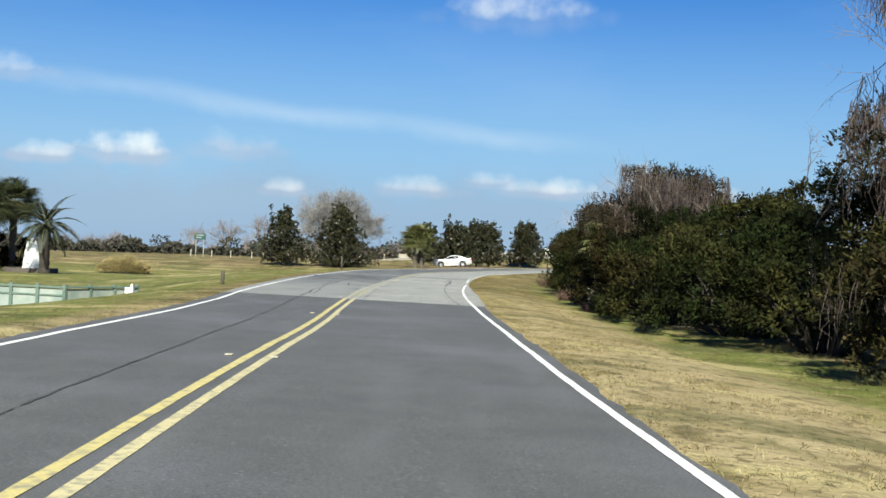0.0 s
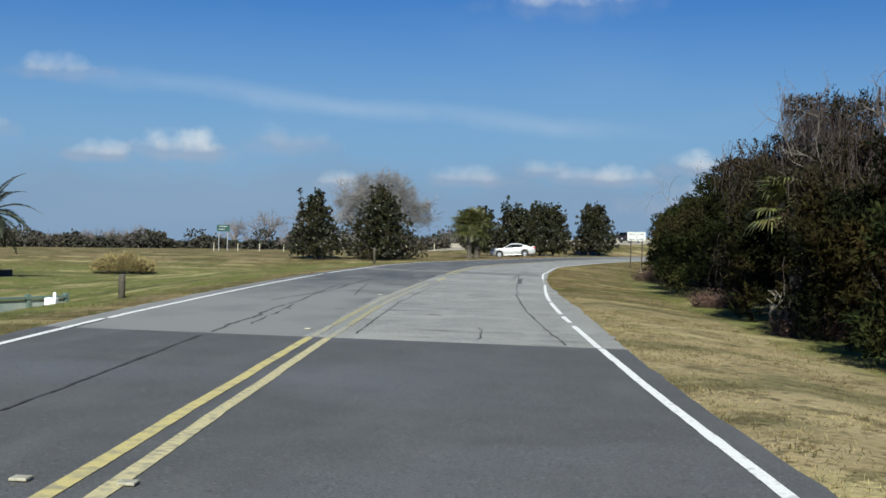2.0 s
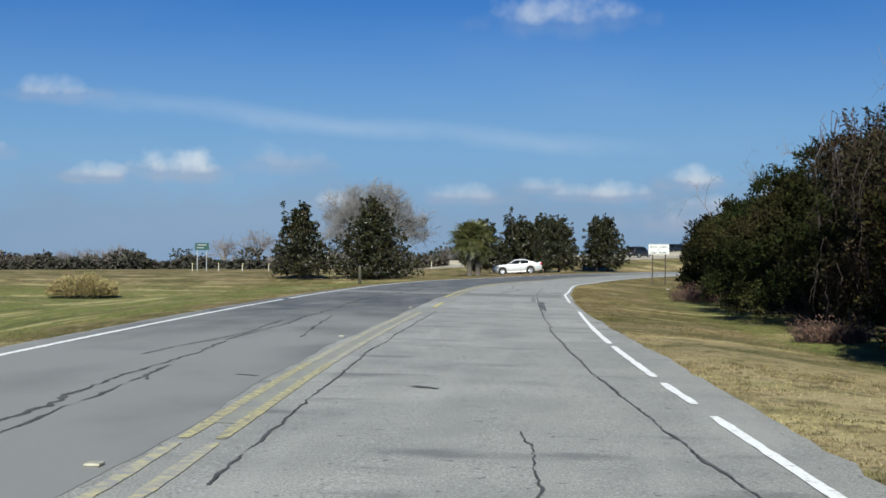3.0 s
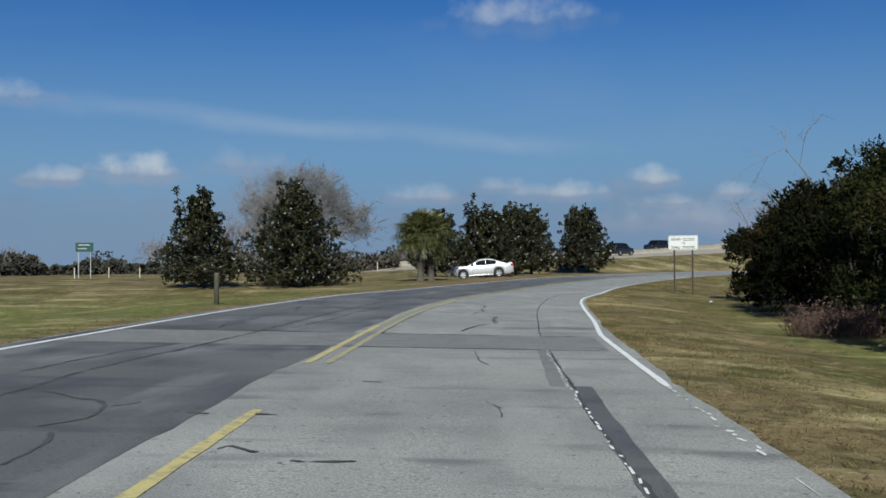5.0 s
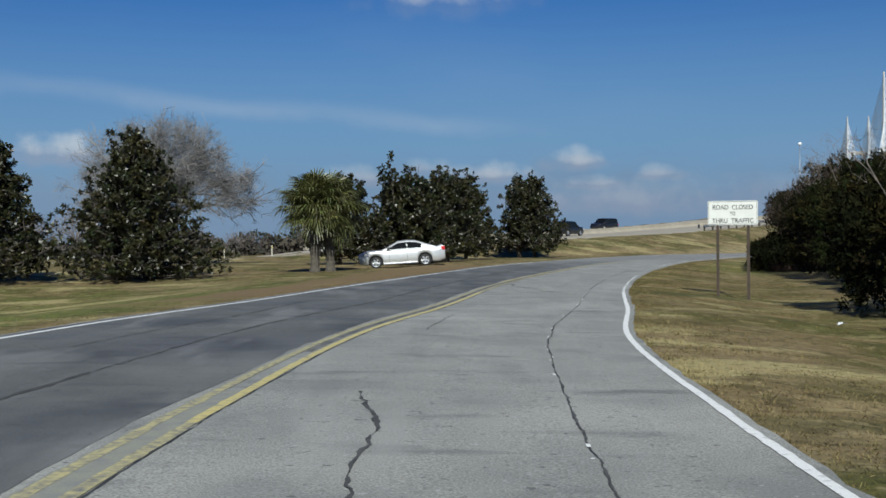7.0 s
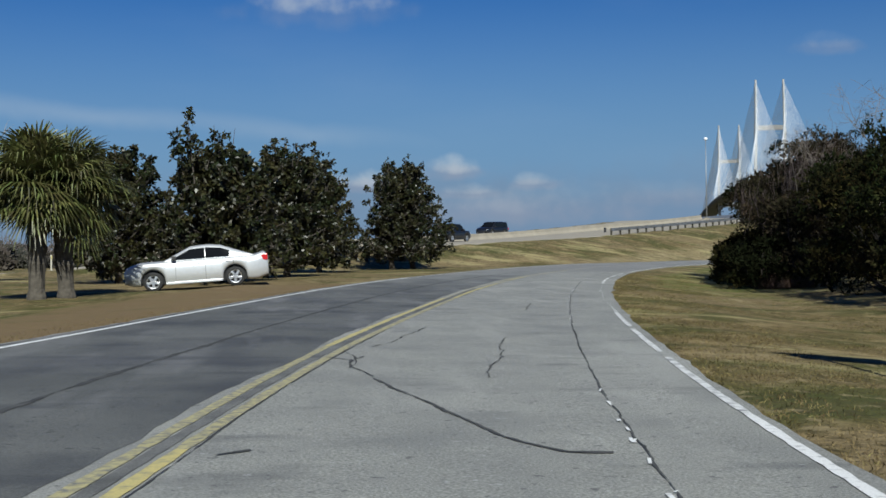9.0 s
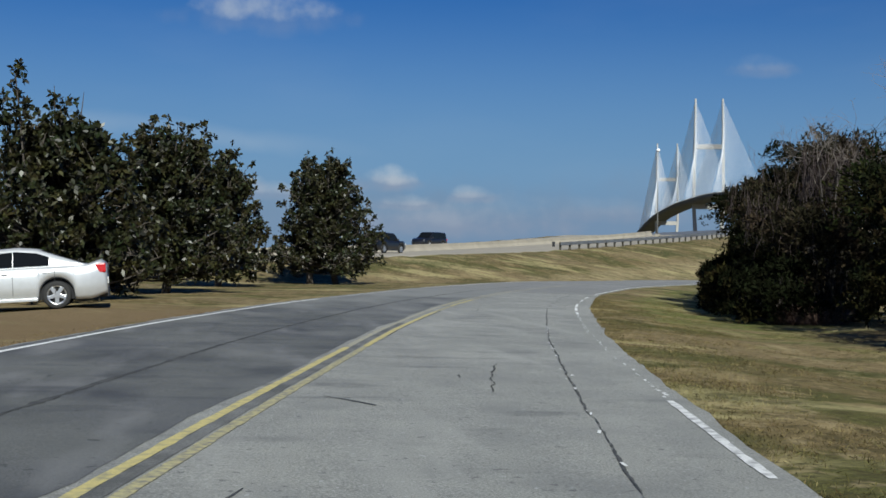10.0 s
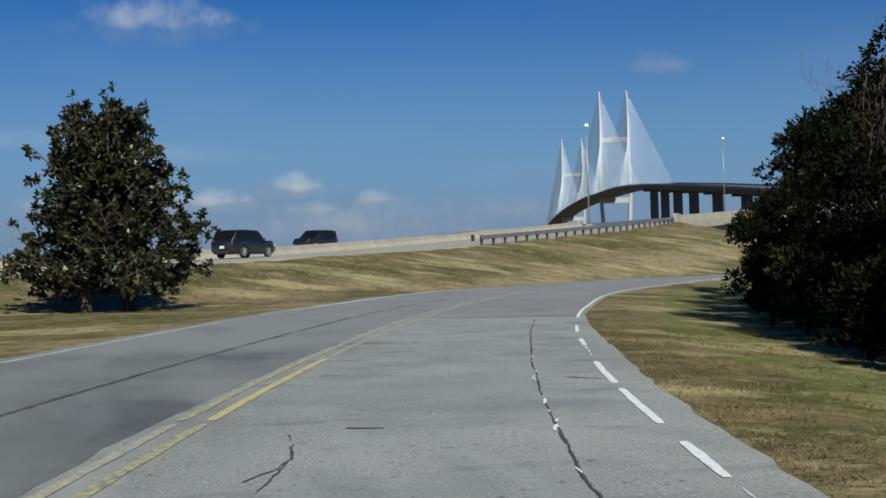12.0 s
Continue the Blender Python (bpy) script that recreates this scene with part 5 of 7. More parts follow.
# ---------------------------------------------------------------- vehicles
TYRE = shader("tyre", (0.02, 0.02, 0.02), 0.85)
RIM = shader("alloy_rim", (0.62, 0.63, 0.65), 0.3, 0.85)
GLASS_DARK = shader("tinted_glass", (0.006, 0.007, 0.008), 0.01, spec=0.16)
RED_LAMP = shader("red_lamp", (0.45, 0.015, 0.02), 0.15, spec=0.7)
CLEAR_LAMP = shader("clear_lamp", (0.55, 0.56, 0.58), 0.12, spec=0.7)
UNDER = shader("underbody", (0.012, 0.012, 0.013), 0.9)
BLACK_TRIM = shader("black_trim", (0.02, 0.02, 0.022), 0.5)
PLATE = shader("number_plate", (0.6, 0.6, 0.58), 0.5)


def loft(name, sections, mat, parent, label=""):
    """A closed skin over equal half-sections (y, z), mirrored; sections: (x, points from the bottom middle to the top middle)."""
    verts, faces, n = [], [], len(sections[0][1])
    ring = 2 * n - 2
    for x, pts in sections:
        verts += [(x, y, z) for y, z in pts] + [(x, -y, z) for y, z in pts[-2:0:-1]]
    for s in range(len(sections) - 1):
        for k in range(ring):
            a, b = s * ring + k, s * ring + (k + 1) % ring
            faces.append((a, b, b + ring, a + ring))
    faces.append(tuple(range(ring))[::-1])
    faces.append(tuple(range((len(sections) - 1) * ring, len(sections) * ring)))
    return mesh_object(name, verts, faces, mat, parent, label, smooth=True)


def build_vehicle(name, at, turn, label, paint, length, width, height, base, belt, nose, tail, roof, wheel=0.33, clear=0.2, spokes=5, tall_back=False, ahead=0.05):
    """A car that faces +x: nose and tail are heights at the ends; roof: x of screen foot, roof front, roof back, back-window foot."""
    v = thing(name, at, label, "car", turn=turn)
    half, w = length / 2, width / 2
    axle = (base / 2 + ahead, -base / 2 + ahead)
    xs = np.linspace(-half, half, 75)

    def plan(x):
        return w * (1 - 0.16 * max(0, abs(x) / half - 0.72) ** 1.4 / 0.28 ** 1.4)

    def shoulder(x):
        return float(np.interp(x, (-half, -half + 0.12, roof[3], roof[0], half - 0.5, half - 0.08, half), (tail - 0.12, tail, belt + 0.03, belt, nose + 0.08, nose - 0.06, nose - 0.2)))

    def sill(x):
        z = clear + 0.12 * max(0, (abs(x) / half - 0.86) / 0.14)
        for a in axle:
            d = abs(x - a)
            r = wheel + 0.075
            if d < r:
                z = max(z, wheel + math.sqrt(r * r - d * d))
        return z

    sections = []
    extra = []
    for a in axle:
        r = wheel + 0.075
        extra += [a + r * math.cos(radians(g)) for g in (0.5, 8, 20, 35, 50, 65, 80, 95, 110, 125, 140, 155, 168, 176, 179.5)]
    for x in sorted([*xs, *extra]):
        p, s, b = plan(x), shoulder(x), sill(x)
        b = min(b, s - 0.12)
        sections.append((x, [(0, b), (p * 0.88, b), (p * 0.97, b + (s - b) * 0.12), (p, b + (s - b) * 0.42), (p * 0.985, b + (s - b) * 0.72), (p * 0.955, s - 0.03), (p * 0.90, s), (0, s + 0.035)]))
    body = loft("body", sections, paint, v)
    bm = bmesh.new()
    add_box(bm, (-half + 0.35, -w + 0.17, clear + 0.02), (half - 0.35, w - 0.17, belt - 0.15))
    part("underbody", bm, UNDER, v)
    # cabin
    top = height
    inset = 0.74 if not tall_back else 0.84
    cab = []
    for x in np.linspace(roof[3], roof[0], 33):
        s = shoulder(x)
        z = float(np.interp(x, (roof[3], roof[2], roof[2] * 0.55 + roof[1] * 0.45, roof[1], roof[0]), (s + 0.01, top - 0.05, top, top - 0.035, s + 0.01)))
        z = max(z, s + 0.012)
        u = (z - s) / (top - s)
        yb, yt = plan(x) * 0.90, plan(x) * (0.9 + (inset - 0.9) * u)
        cab.append((x, [(0, s - 0.03), (yb, s - 0.03), (yb, s), (yt + 0.01, max(s + 0.004, z - 0.07 * u)), (yt * 0.93, z - 0.018 * u), (yt * 0.6, z), (0, z + 0.012 * u)]))
    loft("roof", cab, paint, v)

    def side_y(x, z):
        s = shoulder(x)
        zz = float(np.interp(x, (roof[3], roof[2], roof[2] * 0.55 + roof[1] * 0.45, roof[1], roof[0]), (s + 0.01, top - 0.05, top, top - 0.035, s + 0.01)))
        u = np.clip((z - s) / max(0.05, zz - 0.07 - s), 0, 1)
        ub = (zz - s) / (top - s)
        return plan(x) * 0.90 + (plan(x) * (0.9 + (inset - 0.9) * ub) + 0.01 - plan(x) * 0.90) * u

    def pane(x0, x1, sgn):
        verts, faces = [], []
        m = 26
        for k in range(m + 1):
            x = x0 + (x1 - x0) * k / m
            s = shoulder(x) + 0.035
            zt = float(np.interp(x, (roof[3], roof[2], roof[2] * 0.55 + roof[1] * 0.45, roof[1], roof[0]), (shoulder(x) + 0.01, top - 0.05, top, top - 0.035, shoulder(x) + 0.01))) - 0.105
            zt = max(zt, s + 0.006)
            verts += [(x, sgn * (side_y(x, s) + 0.034), s), (x, sgn * (side_y(x, zt) + 0.034), zt)]
        for k in range(m):
            q = (2 * k, 2 * k + 2, 2 * k + 3, 2 * k + 1)
            faces.append(q if sgn < 0 else q[::-1])
        mesh_object("side_window", verts, faces, GLASS_DARK, v, "dark tinted glass")

    mid = (roof[1] + roof[2]) / 2 + 0.02
    for sgn in (-1, 1):
        pane(mid + 0.008, roof[0] - 0.22, sgn)
        pane(roof[2] - (0.28 if not tall_back else -0.5), mid - 0.008, sgn)
        if tall_back:
            pane(roof[2] + 0.02, roof[2] + 0.45, sgn)
    for nm, x0, x1 in (("windscreen", roof[0], roof[1]), ("rear_window", roof[3], roof[2])):
        verts = []
        for u in (0.08, 0.5, 0.92):
            x = x0 + (x1 - x0) * u
            s = shoulder(x)
            z = float(np.interp(x, (roof[3], roof[2], roof[2] * 0.55 + roof[1] * 0.45, roof[1], roof[0]), (s + 0.01, top - 0.05, top, top - 0.035, s + 0.01)))
            ub = (z - s) / (top - s)
            yt = plan(x) * (0.9 + (inset - 0.9) * ub) * 0.86
            for y in (-yt, -yt * 0.5, 0, yt * 0.5, yt):
                verts.append((x + 0.012 * (1 if x0 > x1 else -1), y, z + 0.014 + 0.012 * (1 - abs(y) / yt)))
        faces = [(r * 5 + c, r * 5 + c + 1, r * 5 + c + 6, r * 5 + c + 5) for r in range(2) for c in range(4)]
        if x0 < x1:
            faces = [q[::-1] for q in faces]
        mesh_object(nm, verts, faces, GLASS_DARK, v, "dark glass")
    # wheels
    for x in axle:
        for sgn in (-1, 1):
            bm = bmesh.new()
            rings = []
            y0 = sgn * (w - 0.02)
            for dy, r in ((0, wheel * 0.66), (0.012, wheel * 0.9), (-0.015, wheel), (-0.18, wheel), (-0.2, wheel * 0.6)):
                rings.append([bm.verts.new((x + r * math.cos(g), y0 + sgn * dy, wheel + r * math.sin(g))) for g in (2 * math.pi * k / 28 for k in range(28))])
            for a, b in zip(rings, rings[1:]):
                for k in range(28):
                    bm.faces.new((a[k], a[(k + 1) % 28], b[(k + 1) % 28], b[k]))
            bm.faces.new(rings[-1])
            bmesh.ops.recalc_face_normals(bm, faces=bm.faces)
            wh = part("wheel", bm, TYRE, v, "black tyre on an alloy wheel", smooth=True)
            bm = bmesh.new()
            for k in range(spokes):
                g = 2 * math.pi * k / spokes + 0.3
                m = Matrix.Translation((x, y0 - sgn * 0.012, wheel)) @ Matrix.Rotation(g, 4, "Y")
                add_box(bm, (0.03, -0.015, -0.045 * wheel / 0.33), (wheel * 0.66, 0.015, 0.045 * wheel / 0.33), m, 0.008)
            hub = [bm.verts.new((x + 0.06 * math.cos(g), y0 + sgn * 0.012, wheel + 0.06 * math.sin(g))) for g in (2 * math.pi * k / 12 for k in range(12))]
            bm.faces.new(hub)
            ring_o = [bm.verts.new((x + wheel * 0.69 * math.cos(g), y0 + sgn * 0.004, wheel + wheel * 0.69 * math.sin(g))) for g in (2 * math.pi * k / 28 for k in range(28))]
            ring_i = [bm.verts.new((x + wheel * 0.6 * math.cos(g), y0 - sgn * 0.01, wheel + wheel * 0.6 * math.sin(g))) for g in (2 * math.pi * k / 28 for k in range(28))]
            for k in range(28):
                bm.faces.new((ring_o[k], ring_o[(k + 1) % 28], ring_i[(k + 1) % 28], ring_i[k]))
            part("rim", bm, RIM, wh, "silver spoked rim")
            bm = bmesh.new()
            back = [bm.verts.new((x + wheel * 0.62 * math.cos(g), y0 - sgn * 0.05, wheel + wheel * 0.62 * math.sin(g))) for g in (2 * math.pi * k / 20 for k in range(20))]
            bm.faces.new(back)
            part("brake_disc", bm, UNDER, wh)
    # lamps, mirrors, handles, bumpers
    for sgn in (-1, 1):
        bm = bmesh.new()
        add_box(bm, (-half - 0.012, sgn * w * 0.60 - 0.17, tail - 0.3), (-half + 0.34, sgn * w * 0.80 + 0.055, tail - 0.08), bevel=0.03)
        bmesh.ops.translate(bm, verts=bm.verts, vec=(0.02, sgn * 0.02, 0))
        part("tail_lamp", bm, RED_LAMP, v, "red tail lamp")
        bm = bmesh.new()
        add_box(bm, (half - 0.42, sgn * w * 0.72 - 0.16, nose - 0.27), (half - 0.06, sgn * w * 0.72 + 0.12, nose - 0.1), bevel=0.03)
        part("headlamp", bm, CLEAR_LAMP, v, "clear headlamp")
        bm = bmesh.new()
        add_box(bm, (roof[0] - 0.45, sgn * (w + 0.02) - 0.09, belt + 0.02), (roof[0] - 0.3, sgn * (w + 0.02) + 0.09, belt + 0.17), bevel=0.025)
        part("wing_mirror", bm, BLACK_TRIM, v)
        for x in (mid + 0.1, mid - 0.85):
            bm = bmesh.new()
            add_box(bm, (x, sgn * (w - 0.005) - 0.012, belt - 0.14), (x + 0.17, sgn * (w - 0.005) + 0.012, belt - 0.105), bevel=0.006)
            part("door_handle", bm, paint, v)
        for x in (mid + 0.01, mid + 1.02 if not tall_back else mid + 1.0, mid - 0.95):
            bm = bmesh.new()
            add_box(bm, (x - 0.005, sgn * (w + 0.0005) - 0.002, clear + 0.14), (x + 0.005, sgn * (w + 0.0005) + 0.0015, belt - 0.04))
            part("door_seam", bm, BLACK_TRIM, v)
        bm = bmesh.new()
        add_box(bm, (axle[1] + wheel + 0.1, sgn * (w - 0.03) - 0.03, clear + 0.005), (axle[0] - wheel - 0.1, sgn * (w - 0.03) + 0.03, clear + 0.075), bevel=0.01)
        part("sill_trim", bm, paint, v)
    bm = bmesh.new()
    add_box(bm, (-half - 0.03, -w * 0.5, clear + 0.02), (-half + 0.2, w * 0.5, clear + 0.2), bevel=0.03)
    part("rear_bumper", bm, BLACK_TRIM, v)
    bm = bmesh.new()
    add_box(bm, (half - 0.2, -w * 0.45, clear + 0.08), (half + 0.015, w * 0.45, clear + 0.3), bevel=0.03)
    part("grille", bm, BLACK_TRIM, v)
    bm = bmesh.new()
    add_box(bm, (-half - 0.02, -0.16, clear + 0.34), (-half + 0.06, 0.16, clear + 0.5), bevel=0.01)
    part("number_plate", bm, PLATE, v)
    return v


SILVER = shader("silver_paint", (0.56, 0.57, 0.58), 0.36, 0.45, second=(0.53, 0.54, 0.55), scale=8, coat=0.35)
DARK_PAINT = shader("dark_paint", (0.008, 0.009, 0.012), 0.3, 0.1, second=(0.01, 0.011, 0.014), scale=8, coat=0.4)
front, rear = ground_at(-2.05, 157.1), ground_at(0.7, 157.3)
sedan = build_vehicle("sedan", (-0.65, 157.2, (front + rear) / 2), 183.5, "silver four-door sedan parked on the bare verge", SILVER, 4.88, 1.84, 1.5, 2.77, 0.99, 0.9, 1.12, (1.12, 0.2, -0.85, -2.0), ahead=0.1)
sedan.matrix_world = sedan.matrix_world @ Matrix.Rotation(math.atan2(rear - front, 2.75), 4, "Y")


def beside_highway(x, back, up=0.0):
    """A point `back` metres behind the highway's near edge, abreast of the edge's x; with the highway's bearing in degrees."""
    i = int(np.argmin(np.abs(HIGHWAY[:, 0] - x)))
    w = HIGHWAY_WAY[i]
    p = HIGHWAY[i]
    return (p[0] - w[1] * back, p[1] + w[0] * back, p[2] + up), math.degrees(math.atan2(w[1], w[0]))


spot, bearing = beside_highway(22.8, 7.6)
build_vehicle("estate_car", spot, bearing, "dark blue-black sport utility car on the highway", DARK_PAINT, 4.75, 1.86, 1.74, 2.72, 1.05, 0.98, 1.12, (1.15, 0.45, -1.9, -2.3), wheel=0.36, clear=0.24, tall_back=True)
spot, bearing = beside_highway(42.0, 20.0, -0.15)
build_vehicle("pickup_van", spot, bearing + 180, "dark van on the highway's far carriageway", DARK_PAINT, 5.1, 1.9, 1.8, 2.9, 1.05, 0.98, 1.12, (1.35, 0.55, -2.2, -2.5), wheel=0.36, clear=0.24, tall_back=True)


# ---------------------------------------------------------------- highway furniture
def highway_run(x0, x1):
    return HIGHWAY[(HIGHWAY[:, 0] >= x0) & (HIGHWAY[:, 0] <= x1)]


barrier = sweep("median_barrier", CONCRETE, HIGHWAY[(HIGHWAY[:, 0] > -4) & (HIGHWAY[:, 0] < 74)], [(-10.9, 0), (-11.5, 0), (-11.3, 0.3), (-11.27, 0.62), (-11.13, 0.62), (-11.1, 0.3)])
tagged(barrier, "long pale concrete median barrier along the highway", "barrier")
tagged(sweep("highway_far", CONCRETE, HIGHWAY[:ABUTMENT + 2], [(-HIGHWAY_WIDE - 0.2, -0.02), (-HIGHWAY_WIDE - 0.2, -0.3), (-25, -0.3), (-25, -0.02)], tilt=True), "pale concrete far carriageway of the highway", "highway", kind="structure")


def build_guard_rail():
    g = thing("guard_rail", (35, 239, 2.7), "galvanised steel guard rail on short posts beside the highway", "guard rail")
    base = Matrix.Translation((-35, -239, -2.7))
    run = highway_run(34.6, 74)
    rail = sweep("rail_beam", STEEL, run, [(0.95, 0.42), (1.0, 0.46), (0.95, 0.53), (1.0, 0.57), (1.0, 0.62), (0.95, 0.66), (1.0, 0.71), (0.93, 0.73), (0.93, 0.42)], g)
    rail.matrix_local = base
    seg = np.concatenate([[0], np.cumsum(np.linalg.norm(np.diff(run[:, :2], axis=0), axis=1))])
    for d in np.arange(0.3, seg[-1], 2.3):
        p = [float(np.interp(d, seg, run[:, k])) for k in range(3)]
        i = int(np.argmin(((HIGHWAY[:, :2] - p[:2]) ** 2).sum(1)))
        w = HIGHWAY_WAY[i]
        m = base @ Matrix.Translation(p) @ Matrix.Rotation(math.atan2(w[1], w[0]), 4, "Z")
        bm = bmesh.new()
        add_box(bm, (-0.08, -0.86, -0.6), (0.08, -0.68, 0.74), m, 0.01)
        post = part("post", bm, WOOD_POST, g, "weathered timber post")
        bm = bmesh.new()
        add_box(bm, (-0.08, -0.94, 0.4), (0.08, -0.865, 0.74), m, 0.008)
        part("block", bm, WOOD_POST, post)
    bm = bmesh.new()
    p = run[0]
    m = base @ Matrix.Translation(p)
    add_box(bm, (-0.12, -1.15, 0.3), (0.02, -0.6, 0.78), m, 0.02)
    part("end_plate", bm, BLACK_TRIM, g, "black end plate")


build_guard_rail()


def build_abutment():
    a = thing("bridge_abutment", tuple(HIGHWAY[ABUTMENT]), "pale concrete bridge abutment with parapet and girder", "abutment")
    i = ABUTMENT
    w, p = HIGHWAY_WAY[i], HIGHWAY[i]
    turn = Matrix.Rotation(math.atan2(w[1], w[0]), 4, "Z")
    bm = bmesh.new()
    add_box(bm, (-2.5, -1.15, -0.1), (1.5, -0.75, 1.0), turn, 0.05)
    part("wing_wall", bm, CONCRETE, a)
    bm = bmesh.new()
    add_box(bm, (0.2, -1.0, -5.2), (1.6, 25, -1.2), turn, 0.05)
    part("back_wall", bm, CONCRETE, a)
    for k in range(6):
        bm = bmesh.new()
        add_box(bm, (1.7, -0.6 + k * 4, -2.5), (34, -0.1 + k * 4, -1.0), turn @ Matrix.Rotation(radians(-3.3), 4, "Y"), 0.03)
        part("girder", bm, BRIDGE_CONCRETE, a, "pale concrete girder")
    return a


build_abutment()


def build_lamp(spot, bearing, height):
    t = thing("street_lamp", spot, "tall slim white highway lamp with a round head", "street lamp", "highway lamps", turn=bearing)
    bm = bmesh.new()
    add_tube(bm, [(0, 0, -0.3), (0, 0, height * 0.5), (0, 0, height)], [0.1, 0.075, 0.045], 10)
    part("pole", bm, STEEL, t, smooth=True)
    bm = bmesh.new()
    bmesh.ops.create_uvsphere(bm, u_segments=14, v_segments=8, radius=0.3, matrix=Matrix.Translation((0, 0, height + 0.15)) @ Matrix.Diagonal((1, 1, 0.85, 1)))
    part("lamp_head", bm, WHITE_STEEL, t, "round white lamp head", smooth=True)
    bm = bmesh.new()
    add_box(bm, (-0.35, -0.35, -0.4), (0.35, 0.35, 0.35), bevel=0.05)
    part("base", bm, CONCRETE, t)


build_lamp(*beside_highway(69.3, 8.5), 11.9)
build_lamp((106.6, 336.2, 8.4), 53, 12.7)


def build_marker(x, back=-0.5):
    spot, bearing = beside_highway(x, back)
    t = thing("marker_post", (spot[0], spot[1], ground_at(spot[0], spot[1])), "short pale marker post beside the highway", "marker post", "highway marker posts", turn=bearing)
    bm = bmesh.new()
    add_box(bm, (-0.035, -0.035, -0.2), (0.035, 0.035, 0.95), bevel=0.01)
    part("post", bm, MARKER, t)
    bm = bmesh.new()
    add_box(bm, (-0.05, -0.056, 0.72), (0.05, -0.047, 0.88))
    part("reflector", bm, YELLOW_LINE, t, "yellow reflector")


MARKER = shader("marker_plastic", (0.6, 0.57, 0.47), 0.6, second=(0.5, 0.47, 0.39), scale=5)
for x in (-37.5, -35.6, -32.2, -30.2, -28.4, -19.2, -18, -16.1, -13.1, -7.5, -2.5):
    build_marker(x)


def build_green_sign():
    at = (-35.3, 166.0, ground_at(-35.3, 166.0))
    t = thing("highway_sign", at, "green highway sign on two posts beside the highway", "road sign", turn=18)
    bm = bmesh.new()
    add_box(bm, (-0.75, -0.02, 2.35), (0.75, 0.02, 3.15), bevel=0.015)
    panel = part("panel", bm, shader("green_sign", (0.01, 0.06, 0.05), 0.5, second=(0.01, 0.052, 0.045), scale=3), t, "green sheet panel")
    for x0, x1, z in ((-0.5, 0.45, 2.88), (-0.55, 0.2, 2.56)):
        bm = bmesh.new()
        add_box(bm, (x0, -0.026, z), (x1, -0.0215, z + 0.1))
        part("lettering", bm, STEEL, panel, "white lettering bar")
    for x in (-0.5, 0.5):
        bm = bmesh.new()
        add_box(bm, (x - 0.04, 0.022, -0.3), (x + 0.04, 0.1, 3.1))
        part("post", bm, STEEL, t)


build_green_sign()

bm = bmesh.new()
add_tube(bm, [(0, 0, -0.5), (0, 0, 11.5)], [0.16, 0.1], 8)
add_box(bm, (-1.0, -0.06, 10.6), (1.0, 0.06, 10.75))
pole = part("utility_pole", bm, BARK)
pole.matrix_world = pose(63, 510, ground_at(63, 510))
tagged(pole, "distant dark wooden utility pole behind the highway", "utility pole")


